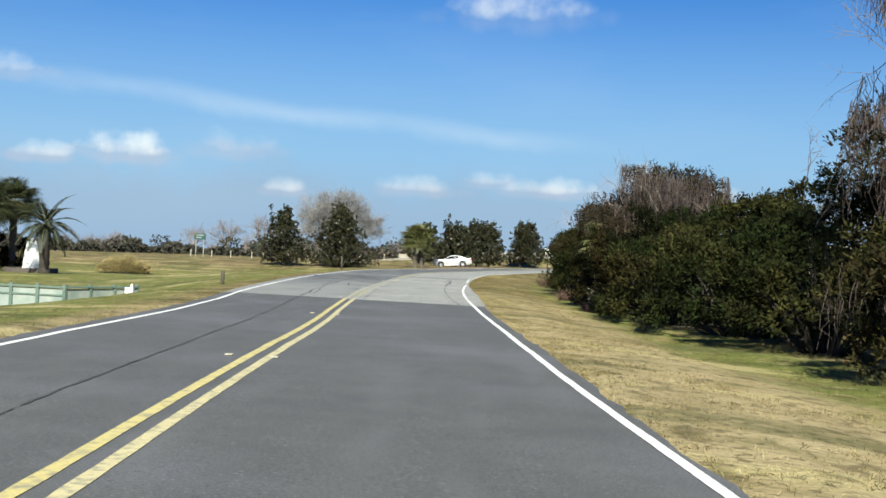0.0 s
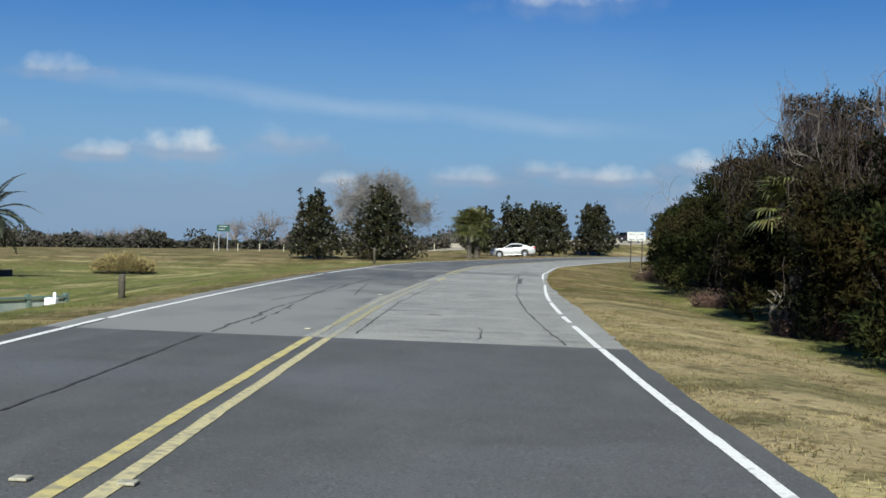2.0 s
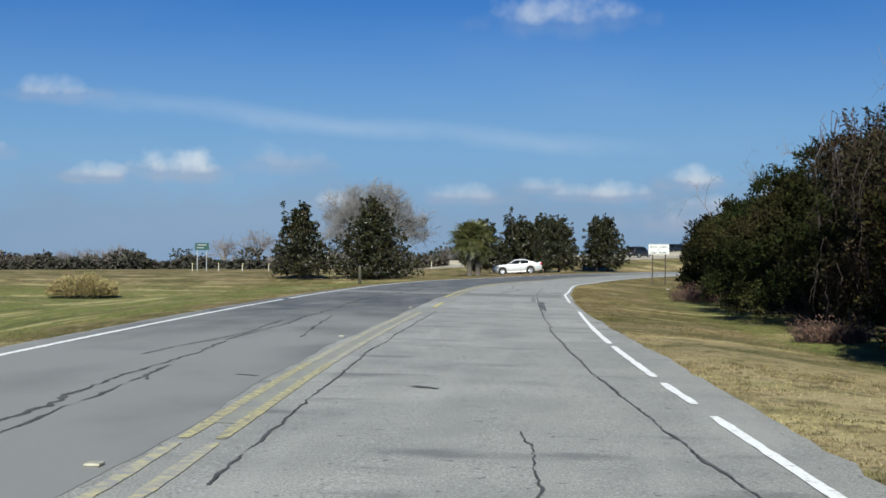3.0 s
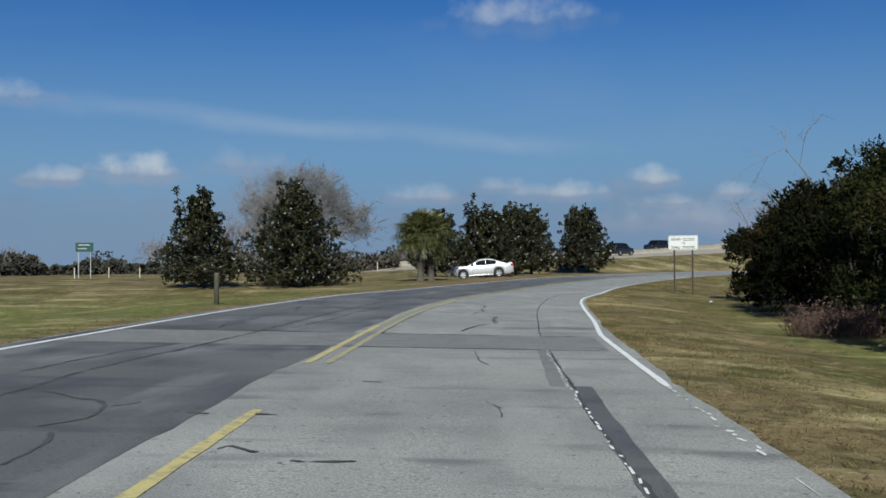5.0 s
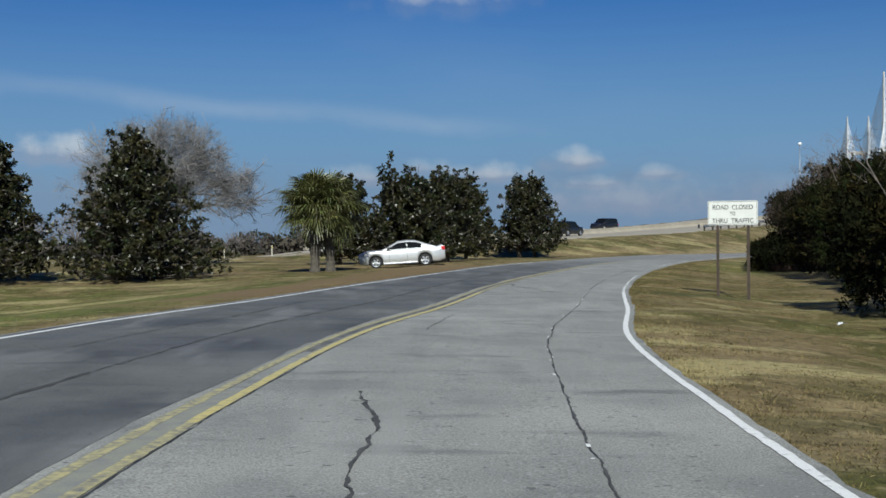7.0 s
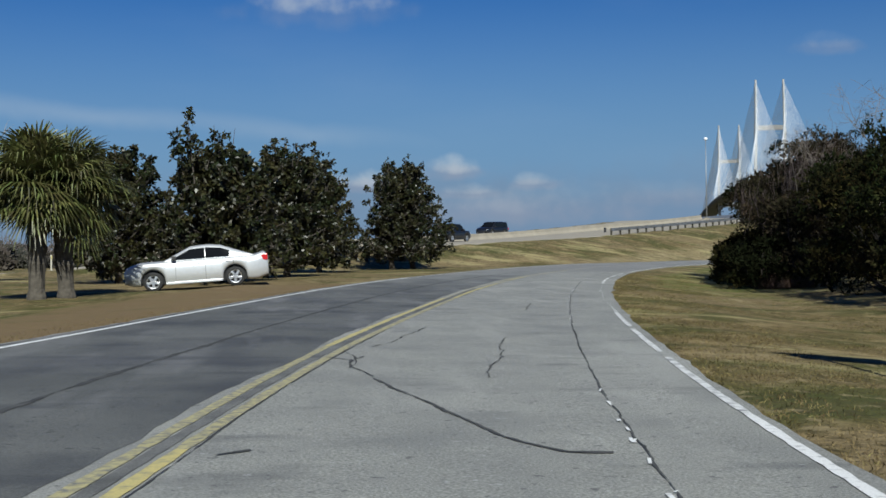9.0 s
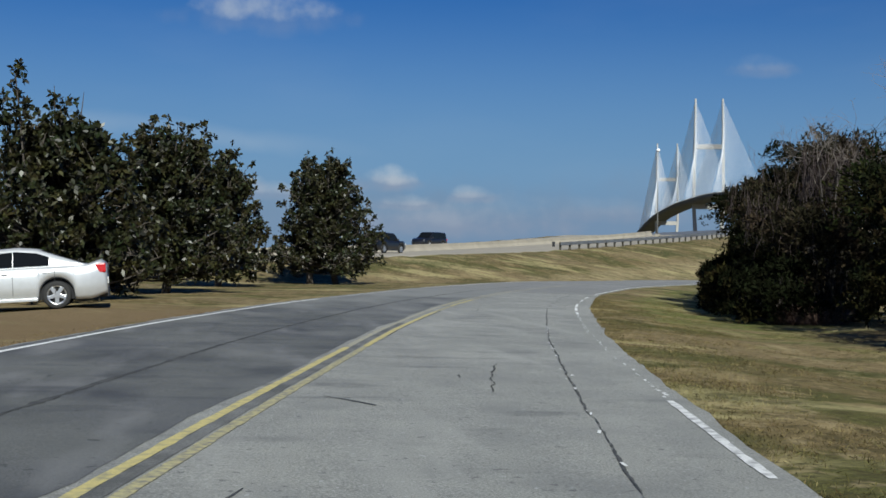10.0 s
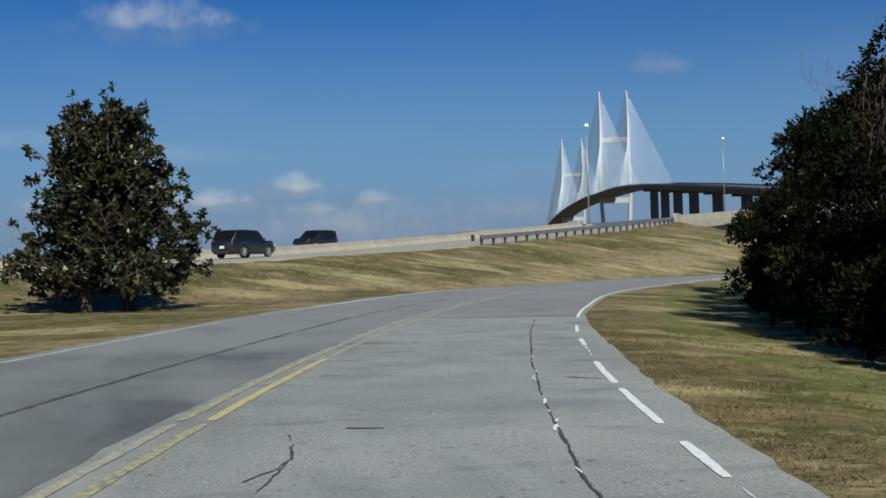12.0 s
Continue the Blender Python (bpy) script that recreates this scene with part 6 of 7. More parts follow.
# ---------------------------------------------------------------- the road-closed sign
def build_road_sign():
    left, right = Vector((9.50, 126.45, 0)), Vector((10.98, 126.12, 0))
    mid = (left + right) / 2
    turn = math.degrees(math.atan2(right.y - left.y, right.x - left.x))
    z0 = ground_at(mid.x, mid.y)
    t = thing("road_sign", (mid.x, mid.y, z0), "white road-closed sign with black letters on two rusty posts", "road sign", turn=turn)
    low, high = 1.86 - z0, 2.62 - z0
    bm = bmesh.new()
    add_box(bm, (-0.76, -0.006, low), (0.76, 0.006, high))
    uprights = [e for e in bm.edges if abs(e.verts[0].co.y - e.verts[1].co.y) > 0.01]
    bmesh.ops.bevel(bm, geom=uprights, offset=0.05, segments=4, affect="EDGES", profile=0.5)
    panel = part("panel", bm, shader("sign_white", (0.62, 0.63, 0.6), 0.5, second=(0.55, 0.56, 0.53), scale=2.5), t, "white sheet-metal panel")
    black = shader("sign_black", (0.02, 0.02, 0.02), 0.5)
    for x0, x1, za, zb in ((-0.735, 0.735, high - 0.034, high - 0.022), (-0.735, 0.735, low + 0.022, low + 0.034), (-0.738, -0.726, low + 0.05, high - 0.05), (0.726, 0.738, low + 0.05, high - 0.05)):
        bm = bmesh.new()
        add_box(bm, (x0, -0.0095, za), (x1, -0.0068, zb))
        part("border", bm, black, panel, "thin black border")
    for text, z, size, wide in (("ROAD  CLOSED", high - 0.27, 0.2, 1.22), ("TO", high - 0.455, 0.155, 0.17), ("THRU  TRAFFIC", high - 0.69, 0.2, 1.26)):
        c = bpy.data.curves.new("lettering", "FONT")
        c.body, c.size, c.align_x, c.extrude, c.offset = text, size, "CENTER", 0.001, 0.0022
        ob = new("lettering", c)
        bpy.context.view_layer.update()
        me = bpy.data.meshes.new_from_object(ob)
        bpy.data.objects.remove(ob)
        xs = [v.co.x for v in me.vertices]
        k, off = wide / (max(xs) - min(xs)), (max(xs) + min(xs)) / 2
        for v in me.vertices:
            v.co = ((v.co.x - off) * k, -0.0085 - v.co.z, z + v.co.y)
        # each letter is a piece of its own
        bm = bmesh.new()
        bm.from_mesh(me)
        left_over = set(bm.verts)
        while left_over:
            island, todo = set(), [left_over.pop()]
            while todo:
                p = todo.pop()
                island.add(p)
                near = {e.other_vert(p) for e in p.link_edges} & left_over
                left_over -= near
                todo += near
            number = {p: k for k, p in enumerate(island)}
            faces = [[number[q] for q in fc.verts] for fc in bm.faces if fc.verts[0] in island]
            mesh_object("letter", [tuple(p.co) for p in number], faces, black, panel, "black block letter")
        bm.free()
    for x in (-0.46, 0.47):
        bm = bmesh.new()
        zg = ground_at(mid.x + x, mid.y) - z0
        for lo, hi in (((x - 0.045, 0.008, zg - 0.3), (x + 0.045, 0.014, high - 0.08)), ((x - 0.045, 0.014, zg - 0.3), (x - 0.037, 0.05, high - 0.08)), ((x + 0.037, 0.014, zg - 0.3), (x + 0.045, 0.05, high - 0.08))):
            add_box(bm, lo, hi)
        post = part("post", bm, shader("rusty_post", (0.035, 0.028, 0.022), 0.85, 0.1, second=(0.06, 0.042, 0.03), scale=9), t, "rusty channel post")
        for z in (low + 0.12, high - 0.12):
            bm = bmesh.new()
            add_tube(bm, [(x, -0.014, z), (x, 0.02, z)], [0.011, 0.011], 8)
            part("bolt", bm, STEEL, post)


build_road_sign()


# ---------------------------------------------------------------- bollards, pond, fountain
def build_bollard(x, y, h):
    t = thing("wooden_bollard", (x, y, ground_at(x, y)), "weathered wooden bollard post on the verge", "bollard", "bollards on the verge")
    bm = bmesh.new()
    add_tube(bm, [(0, 0, -0.25), (0, 0, h * 0.85), (0.005, 0, h * 0.97), (0.005, 0, h)], [0.075, 0.074, 0.07, 0.055], 14)
    part("post", bm, WOOD_POST, t, smooth=True)
    bm = bmesh.new()
    add_tube(bm, [(0, 0, h * 0.72), (0, 0, h * 0.78)], [0.078, 0.078], 14)
    part("groove_band", bm, BARK, t)


build_bollard(-7.0, 51.5, 0.57)
build_bollard(-7.9, 98.9, 0.95)


def build_pond():
    corner, end, far = Vector((-18.25, 65.5, -0.22)), Vector((-15.85, 70.3, -0.22)), Vector((-32, 68.5, -0.22))
    pale = shader("painted_panel", (0.22, 0.265, 0.24), 0.7, second=(0.29, 0.32, 0.29), scale=2.2, third=(0.16, 0.21, 0.19), third_scale=0.6)
    green = shader("green_timber", (0.075, 0.125, 0.105), 0.85, second=(0.12, 0.16, 0.13), scale=6, bump=0.004, bump_scale=40)
    fence = thing("pond_fence", tuple(corner), "pale panel fence with green timber posts round the pond", "fence")
    for a, b, n in ((corner, end, 3), (corner, far, 9)):
        way = (b - a).normalized()
        turn = Matrix.Rotation(math.atan2(way.y, way.x), 4, "Z")
        ln = (b - a).length
        for k in range(n + 1):
            p = a + way * (ln * k / n)
            m = Matrix.Translation((p.x - corner.x, p.y - corner.y, 0)) @ turn
            z = ground_at(p.x, p.y) - corner.z
            bm = bmesh.new()
            add_box(bm, (-0.09, -0.09, z - 0.4), (0.09, 0.09, -0.60), m, 0.02)
            part("post", bm, green, fence, "green timber post")
            if k < n:
                q = a + way * (ln * (k + 1) / n)
                z2 = min(z, ground_at(q.x, q.y) - corner.z)
                bm = bmesh.new()
                add_box(bm, (0.1, -0.03, z2 - 0.3), (ln / n - 0.1, 0.0, -0.82), m)
                part("panel", bm, pale, fence, "pale green painted panel")
                bm = bmesh.new()
                add_box(bm, (-0.05, -0.12, -0.79), (ln / n - 0.05, 0.1, -0.69), m, 0.01)
                part("rail", bm, green, fence)
                bm = bmesh.new()
                add_box(bm, (0.1, 0.004, -1.2), (ln / n - 0.1, 0.05, -1.12), m)
                part("rail", bm, green, fence)
    box = thing("pump_box", (-16.0, 69.3, ground_at(-16.0, 69.3)), "small white pump box with a round cap beside the pond", "box")
    bm = bmesh.new()
    add_box(bm, (-0.22, -0.16, -0.1), (0.22, 0.16, 0.5), bevel=0.04)
    body = part("body", bm, WHITE_STEEL, box)
    bm = bmesh.new()
    add_tube(bm, [(0.12, 0, 0.5), (0.12, 0, 0.66), (0.12, 0, 0.7)], [0.06, 0.065, 0.04], 10)
    part("cap", bm, WHITE_STEEL, body)
    # low jetty with a white scalloped edge
    j = thing("jetty", (-21.5, 63.5, ground_at(-21.5, 63.5)), "low plank jetty with a white scalloped edge board", "jetty")
    for k in range(12):
        bm = bmesh.new()
        add_box(bm, (-3.0, -0.9 + k * 0.15, 0.12), (3.0, -0.9 + k * 0.15 + 0.135, 0.17), bevel=0.006)
        part("plank", bm, WOOD_POST, j)
    for k in range(24):
        bm = bmesh.new()
        add_tube(bm, [(-2.9 + k * 0.25, -0.92, 0.06), (-2.9 + k * 0.25, -0.95, 0.06)], [0.115, 0.115], 12)
        part("scallop", bm, WHITE_STEEL, j, "white scalloped edging")
    for x in (-2.8, 0, 2.8):
        bm = bmesh.new()
        add_box(bm, (x - 0.06, -0.6, -0.5), (x + 0.06, 0.6, 0.118))
        part("bearer", bm, WOOD_POST, j)
    # fountain
    fo = thing("fountain", (-31.3, 95.0, ground_at(-31.3, 95.0)), "white plume of fountain water with a round basin", "fountain")
    bm = bmesh.new()
    for r0, r1, za, zb in ((2.0, 1.8, 0.35, -0.2),):
        outer = [[bm.verts.new((r * math.cos(g), r * math.sin(g), z)) for g in (2 * math.pi * k / 40 for k in range(40))] for r, z in ((2.0, -0.2), (2.0, 0.35), (1.8, 0.35), (1.8, 0.1))]
        for a, b in zip(outer, outer[1:]):
            for k in range(40):
                bm.faces.new((a[k], a[(k + 1) % 40], b[(k + 1) % 40], b[k]))
        bm.faces.new(outer[-1])
    part("basin", bm, BARK, fo)
    rng = np.random.default_rng(9)
    n = 4600
    h = rng.uniform(0, 1, n) ** 0.8
    a = rng.uniform(0, 2 * math.pi, n)
    r = (0.2 + 0.5 * (1 - h) ** 0.6) * np.sqrt(rng.uniform(size=n))
    c = np.stack([r * np.cos(a), r * np.sin(a), 0.15 + 2.5 * h], 1)
    quads_object("water_plume", blades(rng, c, np.stack([np.cos(a) * 0.2, np.sin(a) * 0.2, -np.ones(n)], 1), 0.16, 0.035), shader("white_water", (0.92, 0.94, 0.95), 0.6, through_light=0.4), fo, "white spray")


build_pond()


# ---------------------------------------------------------------- road wear: cracks, patches, reflectors
def crack(y0, o0, y1, o1, wiggle, width, seed, mat=CRACK, lift=0.0075, step=0.12, along=None):
    """A crack that wanders between two places on the road, thick and thin by turns."""
    ln = math.hypot(y1 - y0, o1 - o0)
    n = max(6, int(ln / step))
    us = np.linspace(0, 1, n)
    wave = np.array([noise.noise((u * ln * 0.45, seed, 0.3)) * 0.9 + noise.noise((u * ln * 1.6, seed, 4.1)) * 0.5 + noise.noise((u * ln * 5, seed, 9.2)) * 0.36 + noise.noise((u * ln * 12, seed, 3.3)) * 0.2 for u in us])
    wave = wave * np.minimum(1, np.minimum(us, 1 - us) * ln * 1.5 + 0.1) * wiggle
    ys, os_ = y0 + (y1 - y0) * us, o0 + (o1 - o0) * us
    if abs(y1 - y0) > abs(o1 - o0):
        os_ = os_ + wave
    else:
        ys = ys + wave
    if along is not None:
        os_ = os_ + np.interp(ys, KM, along)
    w = [max(0.002, width * (0.7 + 0.8 * noise.noise((u * ln * 1.3, seed, 2.2)) + 0.7 * noise.noise((u * ln * 7, seed, 6.6)))) * 0.8 for u in us]
    return ribbon("crack", mat, list(zip(ys, os_)), w, road if min(y0, y1) > SEAM else overlay, lift + (0.013 if max(y0, y1) <= SEAM else 0), span=9)


# long joints between the paving lanes
for n, (y0, y1, along, shift, wig, wd) in enumerate((
        (8, 42, JOINT_L, 0, 0.04, 0.05), (42.8, 70, JOINT_L, 0, 0.12, 0.07), (70, 88, JOINT_L, 0, 0.05, 0.11), (88, 120, JOINT_L, 0, 0.05, 0.09), (120, 196, JOINT_L, 0, 0.035, 0.115), (43.5, 67, CENTRE, 0.42, 0.06, 0.032),
        (42.8, 66, JOINT_R, 0, 0.05, 0.036), (66, 81.2, JOINT_R, 0, 0.03, 0.045), (84.4, 126, JOINT_R, 0, 0.04, 0.03), (126, 181, JOINT_R, 0, 0.04, 0.034), (84.5, 133, CENTRE, 0.2, 0.02, 0.022), (147, 160, CENTRE, 0.21, 0.03, 0.02))):
    crack(y0, 0, y1, 0, wig, wd, 1 + n, along=along + shift, step=0.07)
rng_chip = np.random.default_rng(77)
for k in range(84):
    y = rng_chip.choice((rng_chip.uniform(88, 126), rng_chip.uniform(114, 125), rng_chip.uniform(134, 146), rng_chip.uniform(146, 154), rng_chip.uniform(158, 172)))
    o = np.interp(y, KM, JOINT_R) + rng_chip.normal() * 0.018 - 0.01
    ribbon("paint_chip", WHITE_LINE, [(y, o), (y + rng_chip.uniform(0.04, 0.24), o + rng_chip.normal() * 0.015)], rng_chip.uniform(0.015, 0.035), road, 0.0095)


def crack_run(seed, width, *points):
    """A wandering crack through a few places (y, off) on the road."""
    for k, ((y0, o0), (y1, o1)) in enumerate(zip(points, points[1:])):
        across = abs(o1 - o0) / (abs(o1 - o0) + abs(y1 - y0))
        crack(y0, o0, y1, o1, 0.09, width * (1.0 + 1.6 * across), seed + k * 0.37, step=0.05)


# wandering cracks: before the repair
crack_run(40, 0.05, (44.6, -1.45), (46.3, -1.53), (48.0, -1.56), (50.3, -1.67))
crack_run(41, 0.045, (49.0, -1.50), (49.7, -1.66), (50.6, -1.67))
crack_run(42, 0.05, (49.8, -0.74), (49.7, -0.48))
crack_run(43, 0.02, (46.0, 2.18), (44.3, 2.19), (43.2, 2.13))
crack_run(44, 0.07, (48.9, 1.48), (49.1, 1.22))
crack_run(45, 0.05, (52, -2.4), (57, -2.0), (61, -2.2))
crack_run(46, 0.04, (56, -1.0), (63, -1.5))
crack_run(47, 0.06, (76.4, -3.01), (77.7, -2.94), (79.3, -2.85), (81.2, -2.5))
crack_run(48, 0.045, (74.6, -2.06), (74.0, -1.51), (73.9, -1.27), (73.45, -1.07), (72.7, -0.96), (72.2, -1.17))
crack_run(49, 0.045, (71.9, -0.96), (71.4, -0.82), (70.5, -0.76))
crack_run(50, 0.03, (73.8, -0.85), (73.5, -1.02))
crack_run(51, 0.05, (73.2, -0.27), (73.15, -0.07))
crack_run(52, 0.05, (73.18, 0.31), (73.17, 0.5))
crack_run(53, 0.04, (71.3, 0.42), (71.46, 0.47), (71.2, 0.71))
crack_run(80, 0.045, (70.9, 0.99), (70.86, 1.08), (70.92, 1.42))
crack_run(81, 0.04, (76.06, 0.9), (76.04, 1.11))
crack_run(82, 0.05, (85.2, -2.9), (87.1, -3.16), (89.5, -3.02))
crack_run(83, 0.05, (89.5, -3.3), (94.3, -3.19), (97.5, -3.6))
crack_run(54, 0.02, (74.4, 2.25), (73.9, 2.38), (73.3, 2.39))
crack_run(55, 0.02, (80.6, 2.0), (78.8, 2.15), (78.3, 2.25))
# the two edges of the repair, and past it
crack_run(56, 0.04, (84.45, -4.4), (84.55, -1), (84.5, 2.0), (84.6, 4.0))
crack_run(57, 0.025, (81.15, -1.0), (81.25, 3.0))
crack_run(58, 0.06, (85.5, 1.6), (87.0, 1.76), (88.1, 1.99))
crack_run(59, 0.03, (88.7, 2.21), (91.2, 2.07), (91.7, 2.13))
crack_run(60, 0.05, (85.3, -2.9), (89.6, -3.05), (92.5, -2.85), (95.1, -3.32), (99, -3.4))
crack_run(61, 0.05, (85.6, -1.6), (89.6, -1.4), (97, -1.2))
crack_run(62, 0.03, (87.5, 3.47), (87.1, 3.92), (87.1, 4.17))
crack_run(63, 0.042, (100.1, 1.2), (97.9, 1.58), (96.4, 1.53), (94.3, 1.68), (93.7, 1.55), (92.3, 1.54))
crack_run(64, 0.042, (91.6, 1.94), (91.2, 2.15), (90.3, 2.08), (88.4, 2.2))
crack_run(65, 0.05, (104, -3.0), (110, -2.8), (116, -3.1))
crack_run(66, 0.022, (112, 0.9), (108, 1.1))
# beside the parked car
crack_run(67, 0.03, (129.4, 0.13), (128.0, 0.5), (127.3, 0.55), (126.4, 0.9))
crack_run(68, 0.034, (126.2, 0.92), (124.7, 1.47), (123.6, 1.86), (122.7, 2.17), (122.1, 2.56), (122.1, 2.86))
crack_run(69, 0.022, (131.9, 2.1), (128.2, 2.09), (126.4, 2.05))
crack_run(70, 0.03, (121.8, 0.43), (122.0, 0.6))
crack_run(71, 0.04, (128.4, 0.1), (128.1, 0.42), (127.2, 0.54))
crack_run(72, 0.025, (128.6, 0.5), (128.1, 0.42))
crack_run(73, 0.03, (129.9, 0.4), (130.7, 0.58), (132.1, 0.6), (133.9, 0.75))
crack_run(74, 0.035, (138.7, 0.55), (138.1, 1.14))
crack_run(75, 0.03, (143.2, 2.29), (141.5, 2.24), (139.6, 2.25))
crack_run(76, 0.03, (141.4, 1.82), (141.1, 1.85))
crack_run(77, 0.025, (143.9, 0.86), (144.0, 1.02))
crack_run(78, 0.05, (155.0, 0.8), (155.0, 1.06), (154.8, 1.27))
crack_run(79, 0.025, (162.5, 0.99), (161.4, 1.19), (160.5, 1.02))
crack_run(80, 0.02, (161.4, 1.19), (160.2, 1.17))
crack_run(81, 0.04, (162.9, 1.4), (162.9, 1.72))
crack_run(82, 0.035, (167.2, 3.45), (167.0, 3.88))
crack_run(83, 0.03, (167.4, 0.5), (167.5, 0.75))


def patch(y0, y1, o0, o1, seed, mat=ASPHALT_PATCH, lift=0.0045):
    """A repair with slightly uneven edges."""
    rng = np.random.default_rng(seed)
    n = max(3, int((y1 - y0) / 0.4))
    ys = np.linspace(y0, y1, n)
    a, b = o0 + rng.normal(size=n) * 0.005, o1 + rng.normal(size=n) * 0.005
    verts, faces = [], []
    for y, p, q in zip(ys, a, b):
        for k in range(5):
            verts.append(on_road(y, p + (q - p) * k / 4, lift))
    for r in range(n - 1):
        for c in range(4):
            faces.append((r * 5 + c, r * 5 + c + 1, r * 5 + c + 6, r * 5 + c + 5))
    return mesh_object("road_patch", verts, faces, mat, road)


patch(81.2, 84.4, -4.5, 4.0, 1)
patch(76, 81.2, 2.92, 3.08, 2, ASPHALT_PATCH)
patch(69, 76, 3.17, 3.36, 2, ASPHALT_WORN)
patch(86.9, 87.7, 3.2, 4.1, 3)
for y in np.arange(69, 81, 0.33):
    o = float(np.interp(y, (69, 71.2, 74.3, 81.2), (3.24, 3.18, 3.14, 3.06))) + rng_flake.normal() * 0.012
    ribbon("paint_chip", WHITE_LINE, [(y, o), (y + rng_flake.uniform(0.06, 0.3), o + rng_flake.normal() * 0.01)], rng_flake.uniform(0.012, 0.026), road, 0.0095)
patch(182.5, 300, -4.4, 4.1, 7, ASPHALT_FAR, 0.0055)
DULL_REFLECTOR = shader("dull_reflector", (0.4, 0.38, 0.3), 0.6, second=(0.25, 0.235, 0.17), scale=20)
for n, y in enumerate((7.2, 19.4, 31.9, 44.0, 56.4, 68.6)):
    for o in (-0.38, 0.2):
        if o > 0 and y > 40:
            continue
        o += float(np.interp(y, KM, CENTRE))
        m = bmesh.new()
        add_box(m, (-0.05, -0.05, 0), (0.05, 0.05, 0.018), bevel=0.006)
        r = part("road_reflector", m, DULL_REFLECTOR, overlay if y < SEAM else road, "dull raised reflector")
        p = on_road(y, o, 0.018 if y < SEAM else 0.006)
        r.matrix_world = pose(p.x, p.y, p.z)


# ---------------------------------------------------------------- grass blades along the verges
def build_grass():
    rng = np.random.default_rng(12)
    n = 270000
    i = rng.integers(np.argmax(ROAD[:, 1] > 6), np.argmax(ROAD[:, 1] > 176), n)
    right = rng.uniform(size=n) < 0.68
    d = rng.uniform(size=n) ** 1.7 * np.where(right, 7.0, 5.0)
    off = np.where(right, EDGE_R[i] - 0.05 + d, -EDGE_L[i] + 0.05 - d)
    xy = ROAD[i] + ROAD_SIDE[i] * off[:, None] + ROAD_WAY[i] * rng.uniform(-0.3, 0.3, n)[:, None]
    # the bare parking verge has none
    bare = (off < -5.5) & (xy[:, 1] > 118)
    thin = np.array([noise.noise((x * 0.5, y * 0.5, 7)) for x, y in xy]) + rng.uniform(-0.5, 0.5, n) > -0.12
    xy = xy[~bare & thin]
    z = land(xy) + 0.0
    n = len(xy)
    base = np.column_stack([xy, z - 0.01])
    way = unit(rng, n) * 0.75 + np.array([0, 0, 0.8])
    g = quads_object("verge_grass", blades(rng, base, way, 0.055, 0.008, 0.1), GRASS)
    mark_ground(g, xy, 4)
    return tagged(g, "short dry winter grass blades along the verges", "grass", kind="stuff")


build_grass()


def build_tufts():
    """Coarse tufts that stand out of the mown grass, straw-coloured and olive."""
    rng = np.random.default_rng(15)
    n = 34000
    i = rng.integers(np.argmax(KM > 8), np.argmax(KM > 182), n)
    right = rng.uniform(size=n) < 0.78
    d = rng.uniform(size=n) ** 1.4 * np.where(right, 6.5, 7.0)
    off = np.where(right, EDGE_R[i] + 0.02 + d, -EDGE_L[i] - 0.05 - d)
    xy = ROAD[i] + ROAD_SIDE[i] * off[:, None] + ROAD_WAY[i] * rng.uniform(-0.3, 0.3, n)[:, None]
    patchy = np.array([noise.noise((x * 0.8, y * 0.8, 2)) for x, y in xy])
    keep = (patchy + rng.uniform(-0.35, 0.35, n) > 0.0) & ~((off < -5) & (xy[:, 1] > 112))
    xy = xy[keep]
    n = len(xy)
    root = np.column_stack([xy, land(xy) - 0.01])
    base = np.repeat(root, 8, 0) + rng.normal(size=(8 * n, 3)) * np.array([0.05, 0.05, 0.0])
    way = unit(rng, 8 * n) * 0.8 + np.array([0, 0, 0.8])
    size = np.repeat(rng.uniform(0.04, 0.085, n), 8)
    return tagged(quads_object("grass_tufts", blades(rng, base, way, size, 0.007, 0.15), TUFT), "coarse straw and olive grass tufts along the verges", "grass", kind="stuff")


TUFT = shader("grass_tuft", (0.2, 0.155, 0.072), 0.9, second=(0.08, 0.07, 0.026), scale=1.6, spread=(0.42, 0.58), island=0.5, through_light=0.1, spec=0.1)
build_tufts()


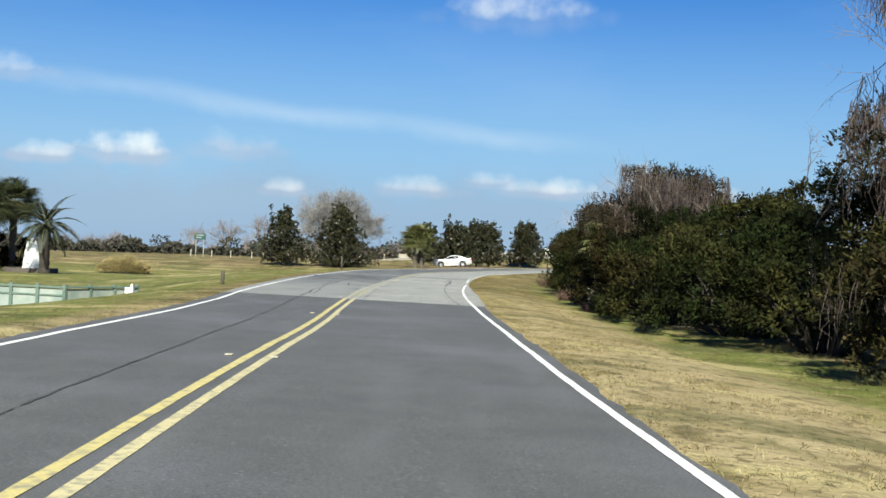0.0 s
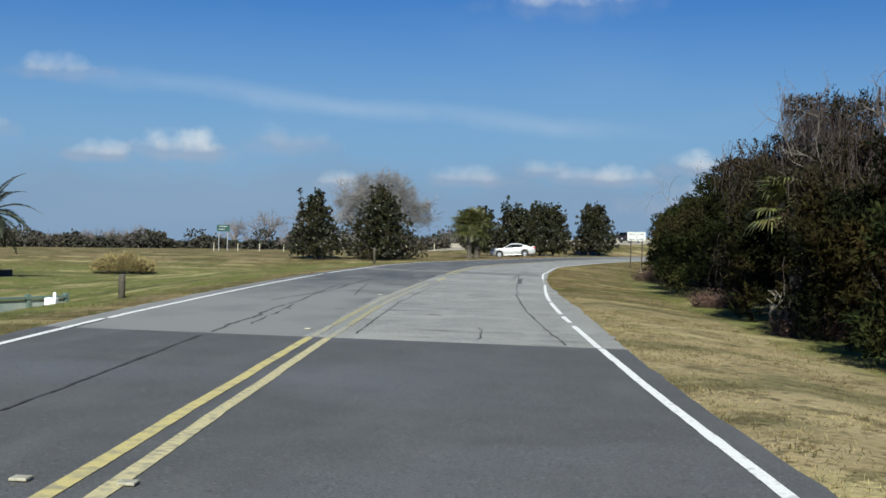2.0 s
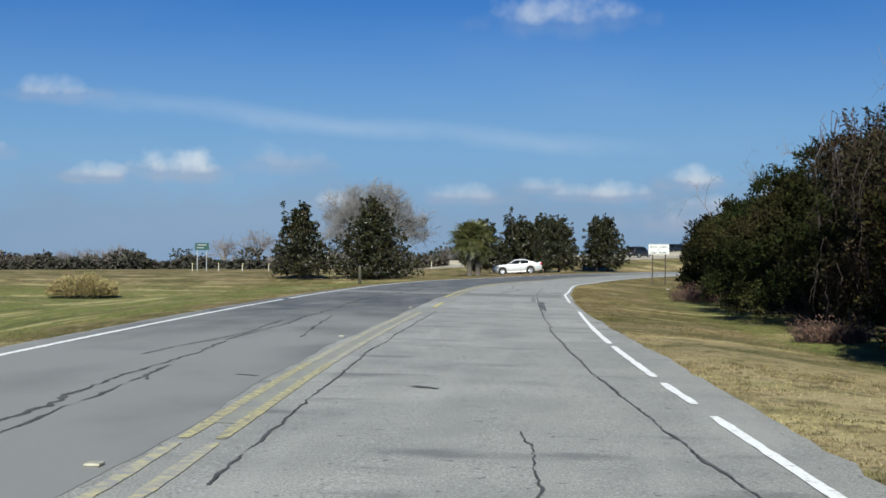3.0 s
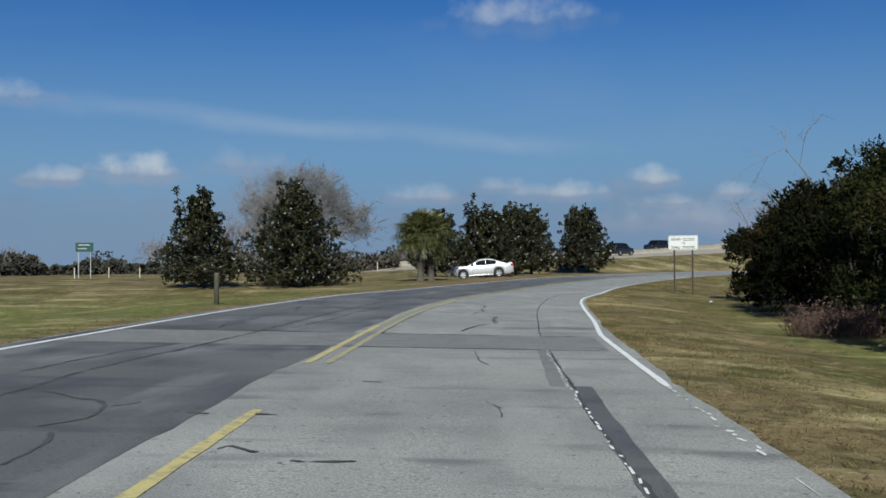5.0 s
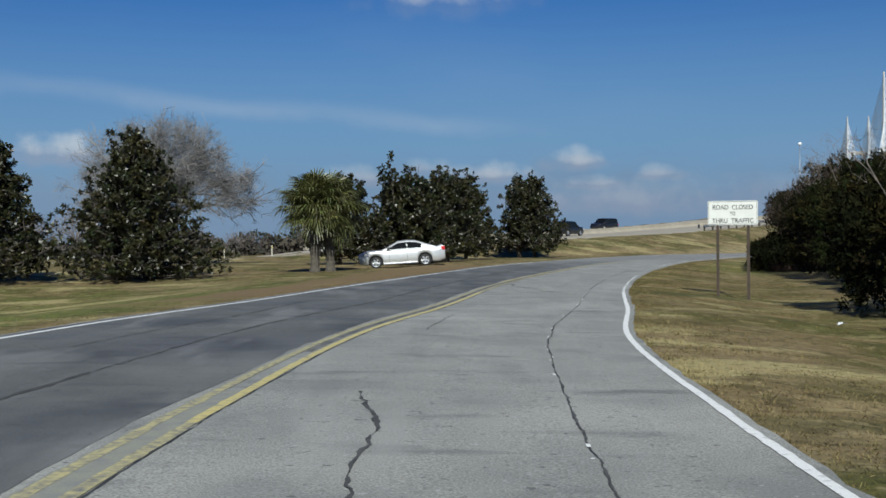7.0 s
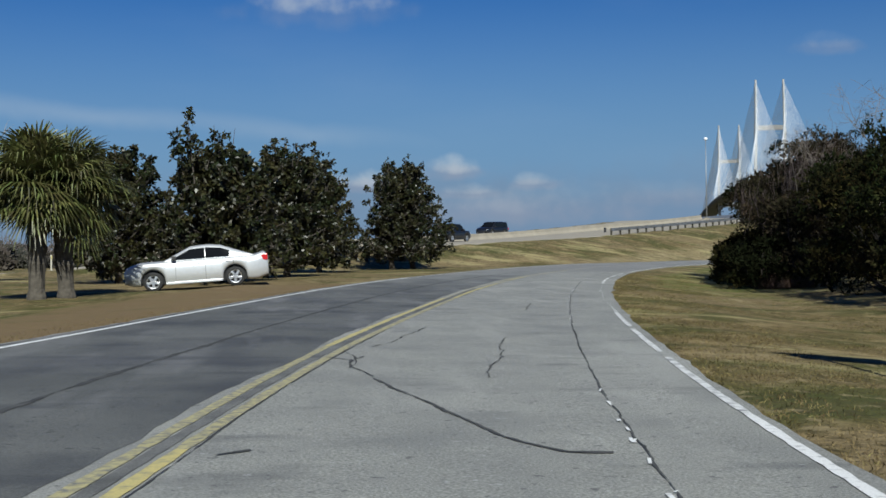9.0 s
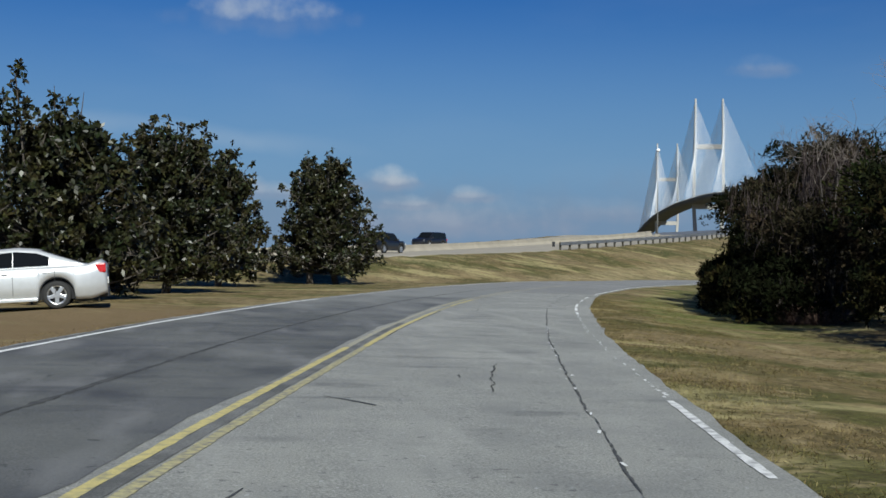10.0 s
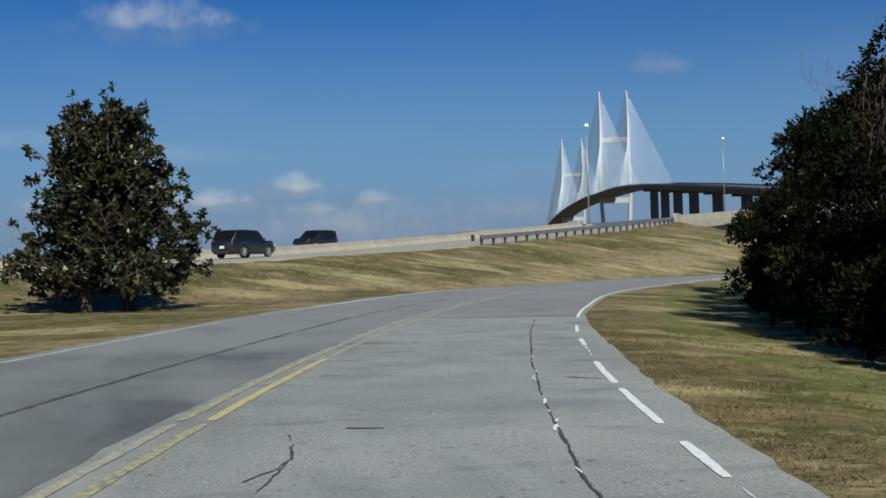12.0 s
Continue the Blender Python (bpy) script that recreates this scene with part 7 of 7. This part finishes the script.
def build_dead_bush(x, y, wide, tall, seed):
    """A low tangle of rusty dead stems at the thicket's foot."""
    rng = np.random.default_rng(seed)
    t = thing("dead_bush", (x, y, ground_at(x, y)), "low rusty-brown dead bush at the thicket's foot", "bush", "dead bushes at the thicket's foot")
    n = 900
    a, r = rng.uniform(0, 2 * math.pi, n), np.sqrt(rng.uniform(size=n)) * wide / 2
    root = np.stack([np.cos(a) * r, np.sin(a) * r, np.full(n, -0.03)], 1)
    way = unit(rng, n) * 0.6 + np.array([0, 0, 0.9])
    quads_object("stem", blades(rng, root, way, tall, 0.014, 0.1), RUSTY_STEM, t, "thin rusty dead stems")
    mids = root + way * tall * rng.uniform(0.3, 0.9, n)[:, None]
    quads_object("dry_leaf", blades(rng, np.repeat(mids, 3, 0), unit(rng, 3 * n), 0.07, 0.03), RUSTY_STEM, t, "curled brown dead leaves")


def build_snag(x, y):
    """Pale dead stems, twisted together, leaning out of the thicket."""
    rng = np.random.default_rng(61)
    t = thing("dead_snag", (x, y, ground_at(x, y)), "twisted pale grey dead stems leaning from the thicket", "dead tree")
    for k, (dx, dy, ln) in enumerate(((-0.1, 0.0, 0.6), (0.15, 0.1, 0.8), (0.0, 0.2, 0.5))):
        v, f = [], []
        branch(rng, v, f, np.array([dx, dy, -0.1]), np.array([-0.25 + 0.2 * k, 0.05, 1.0]), ln, 0.05, 2, 0.5, 3)
        mesh_object("stem", v, f, PALE_DEAD, t, "pale bleached stem")


PALE_DEAD = shader("bleached_wood", (0.21, 0.19, 0.165), 0.9, second=(0.12, 0.11, 0.095), scale=5)
build_snag(8.1, 55.8)
RUSTY_STEM = shader("rusty_stem", (0.1, 0.055, 0.04), 0.95, second=(0.06, 0.038, 0.03), scale=2, island=0.4)
for n, (x, y, w, h) in enumerate(((8.6, 91.5, 2.6, 0.75), (9.4, 94.0, 2.2, 0.6), (7.9, 64.5, 1.6, 0.5), (8.3, 52.5, 1.8, 0.5), (23.3, 163.0, 2.4, 0.7), (25.6, 167.5, 2.0, 0.6))):
    build_dead_bush(x, y, w, h, 300 + n)


def build_scrap(x, y, turn):
    """A crumpled scrap of paper on the grass."""
    rng = np.random.default_rng(int(x * 10))
    t = thing("paper_scrap", (x, y, ground_at(x, y) + 0.03), "crumpled white paper scrap on the grass", "litter", turn=turn)
    verts = [(0.055 * (i - 1.5), 0.045 * (j - 1.5), 0.03 + 0.04 * rng.uniform() - 0.03 * (i in (0, 3))) for j in range(4) for i in range(4)]
    mesh_object("sheet", verts, [(j * 4 + i, j * 4 + i + 1, j * 4 + i + 5, j * 4 + i + 4) for j in range(3) for i in range(3)], WHITE_STEEL, t)


build_scrap(9.7, 115.0, 20)
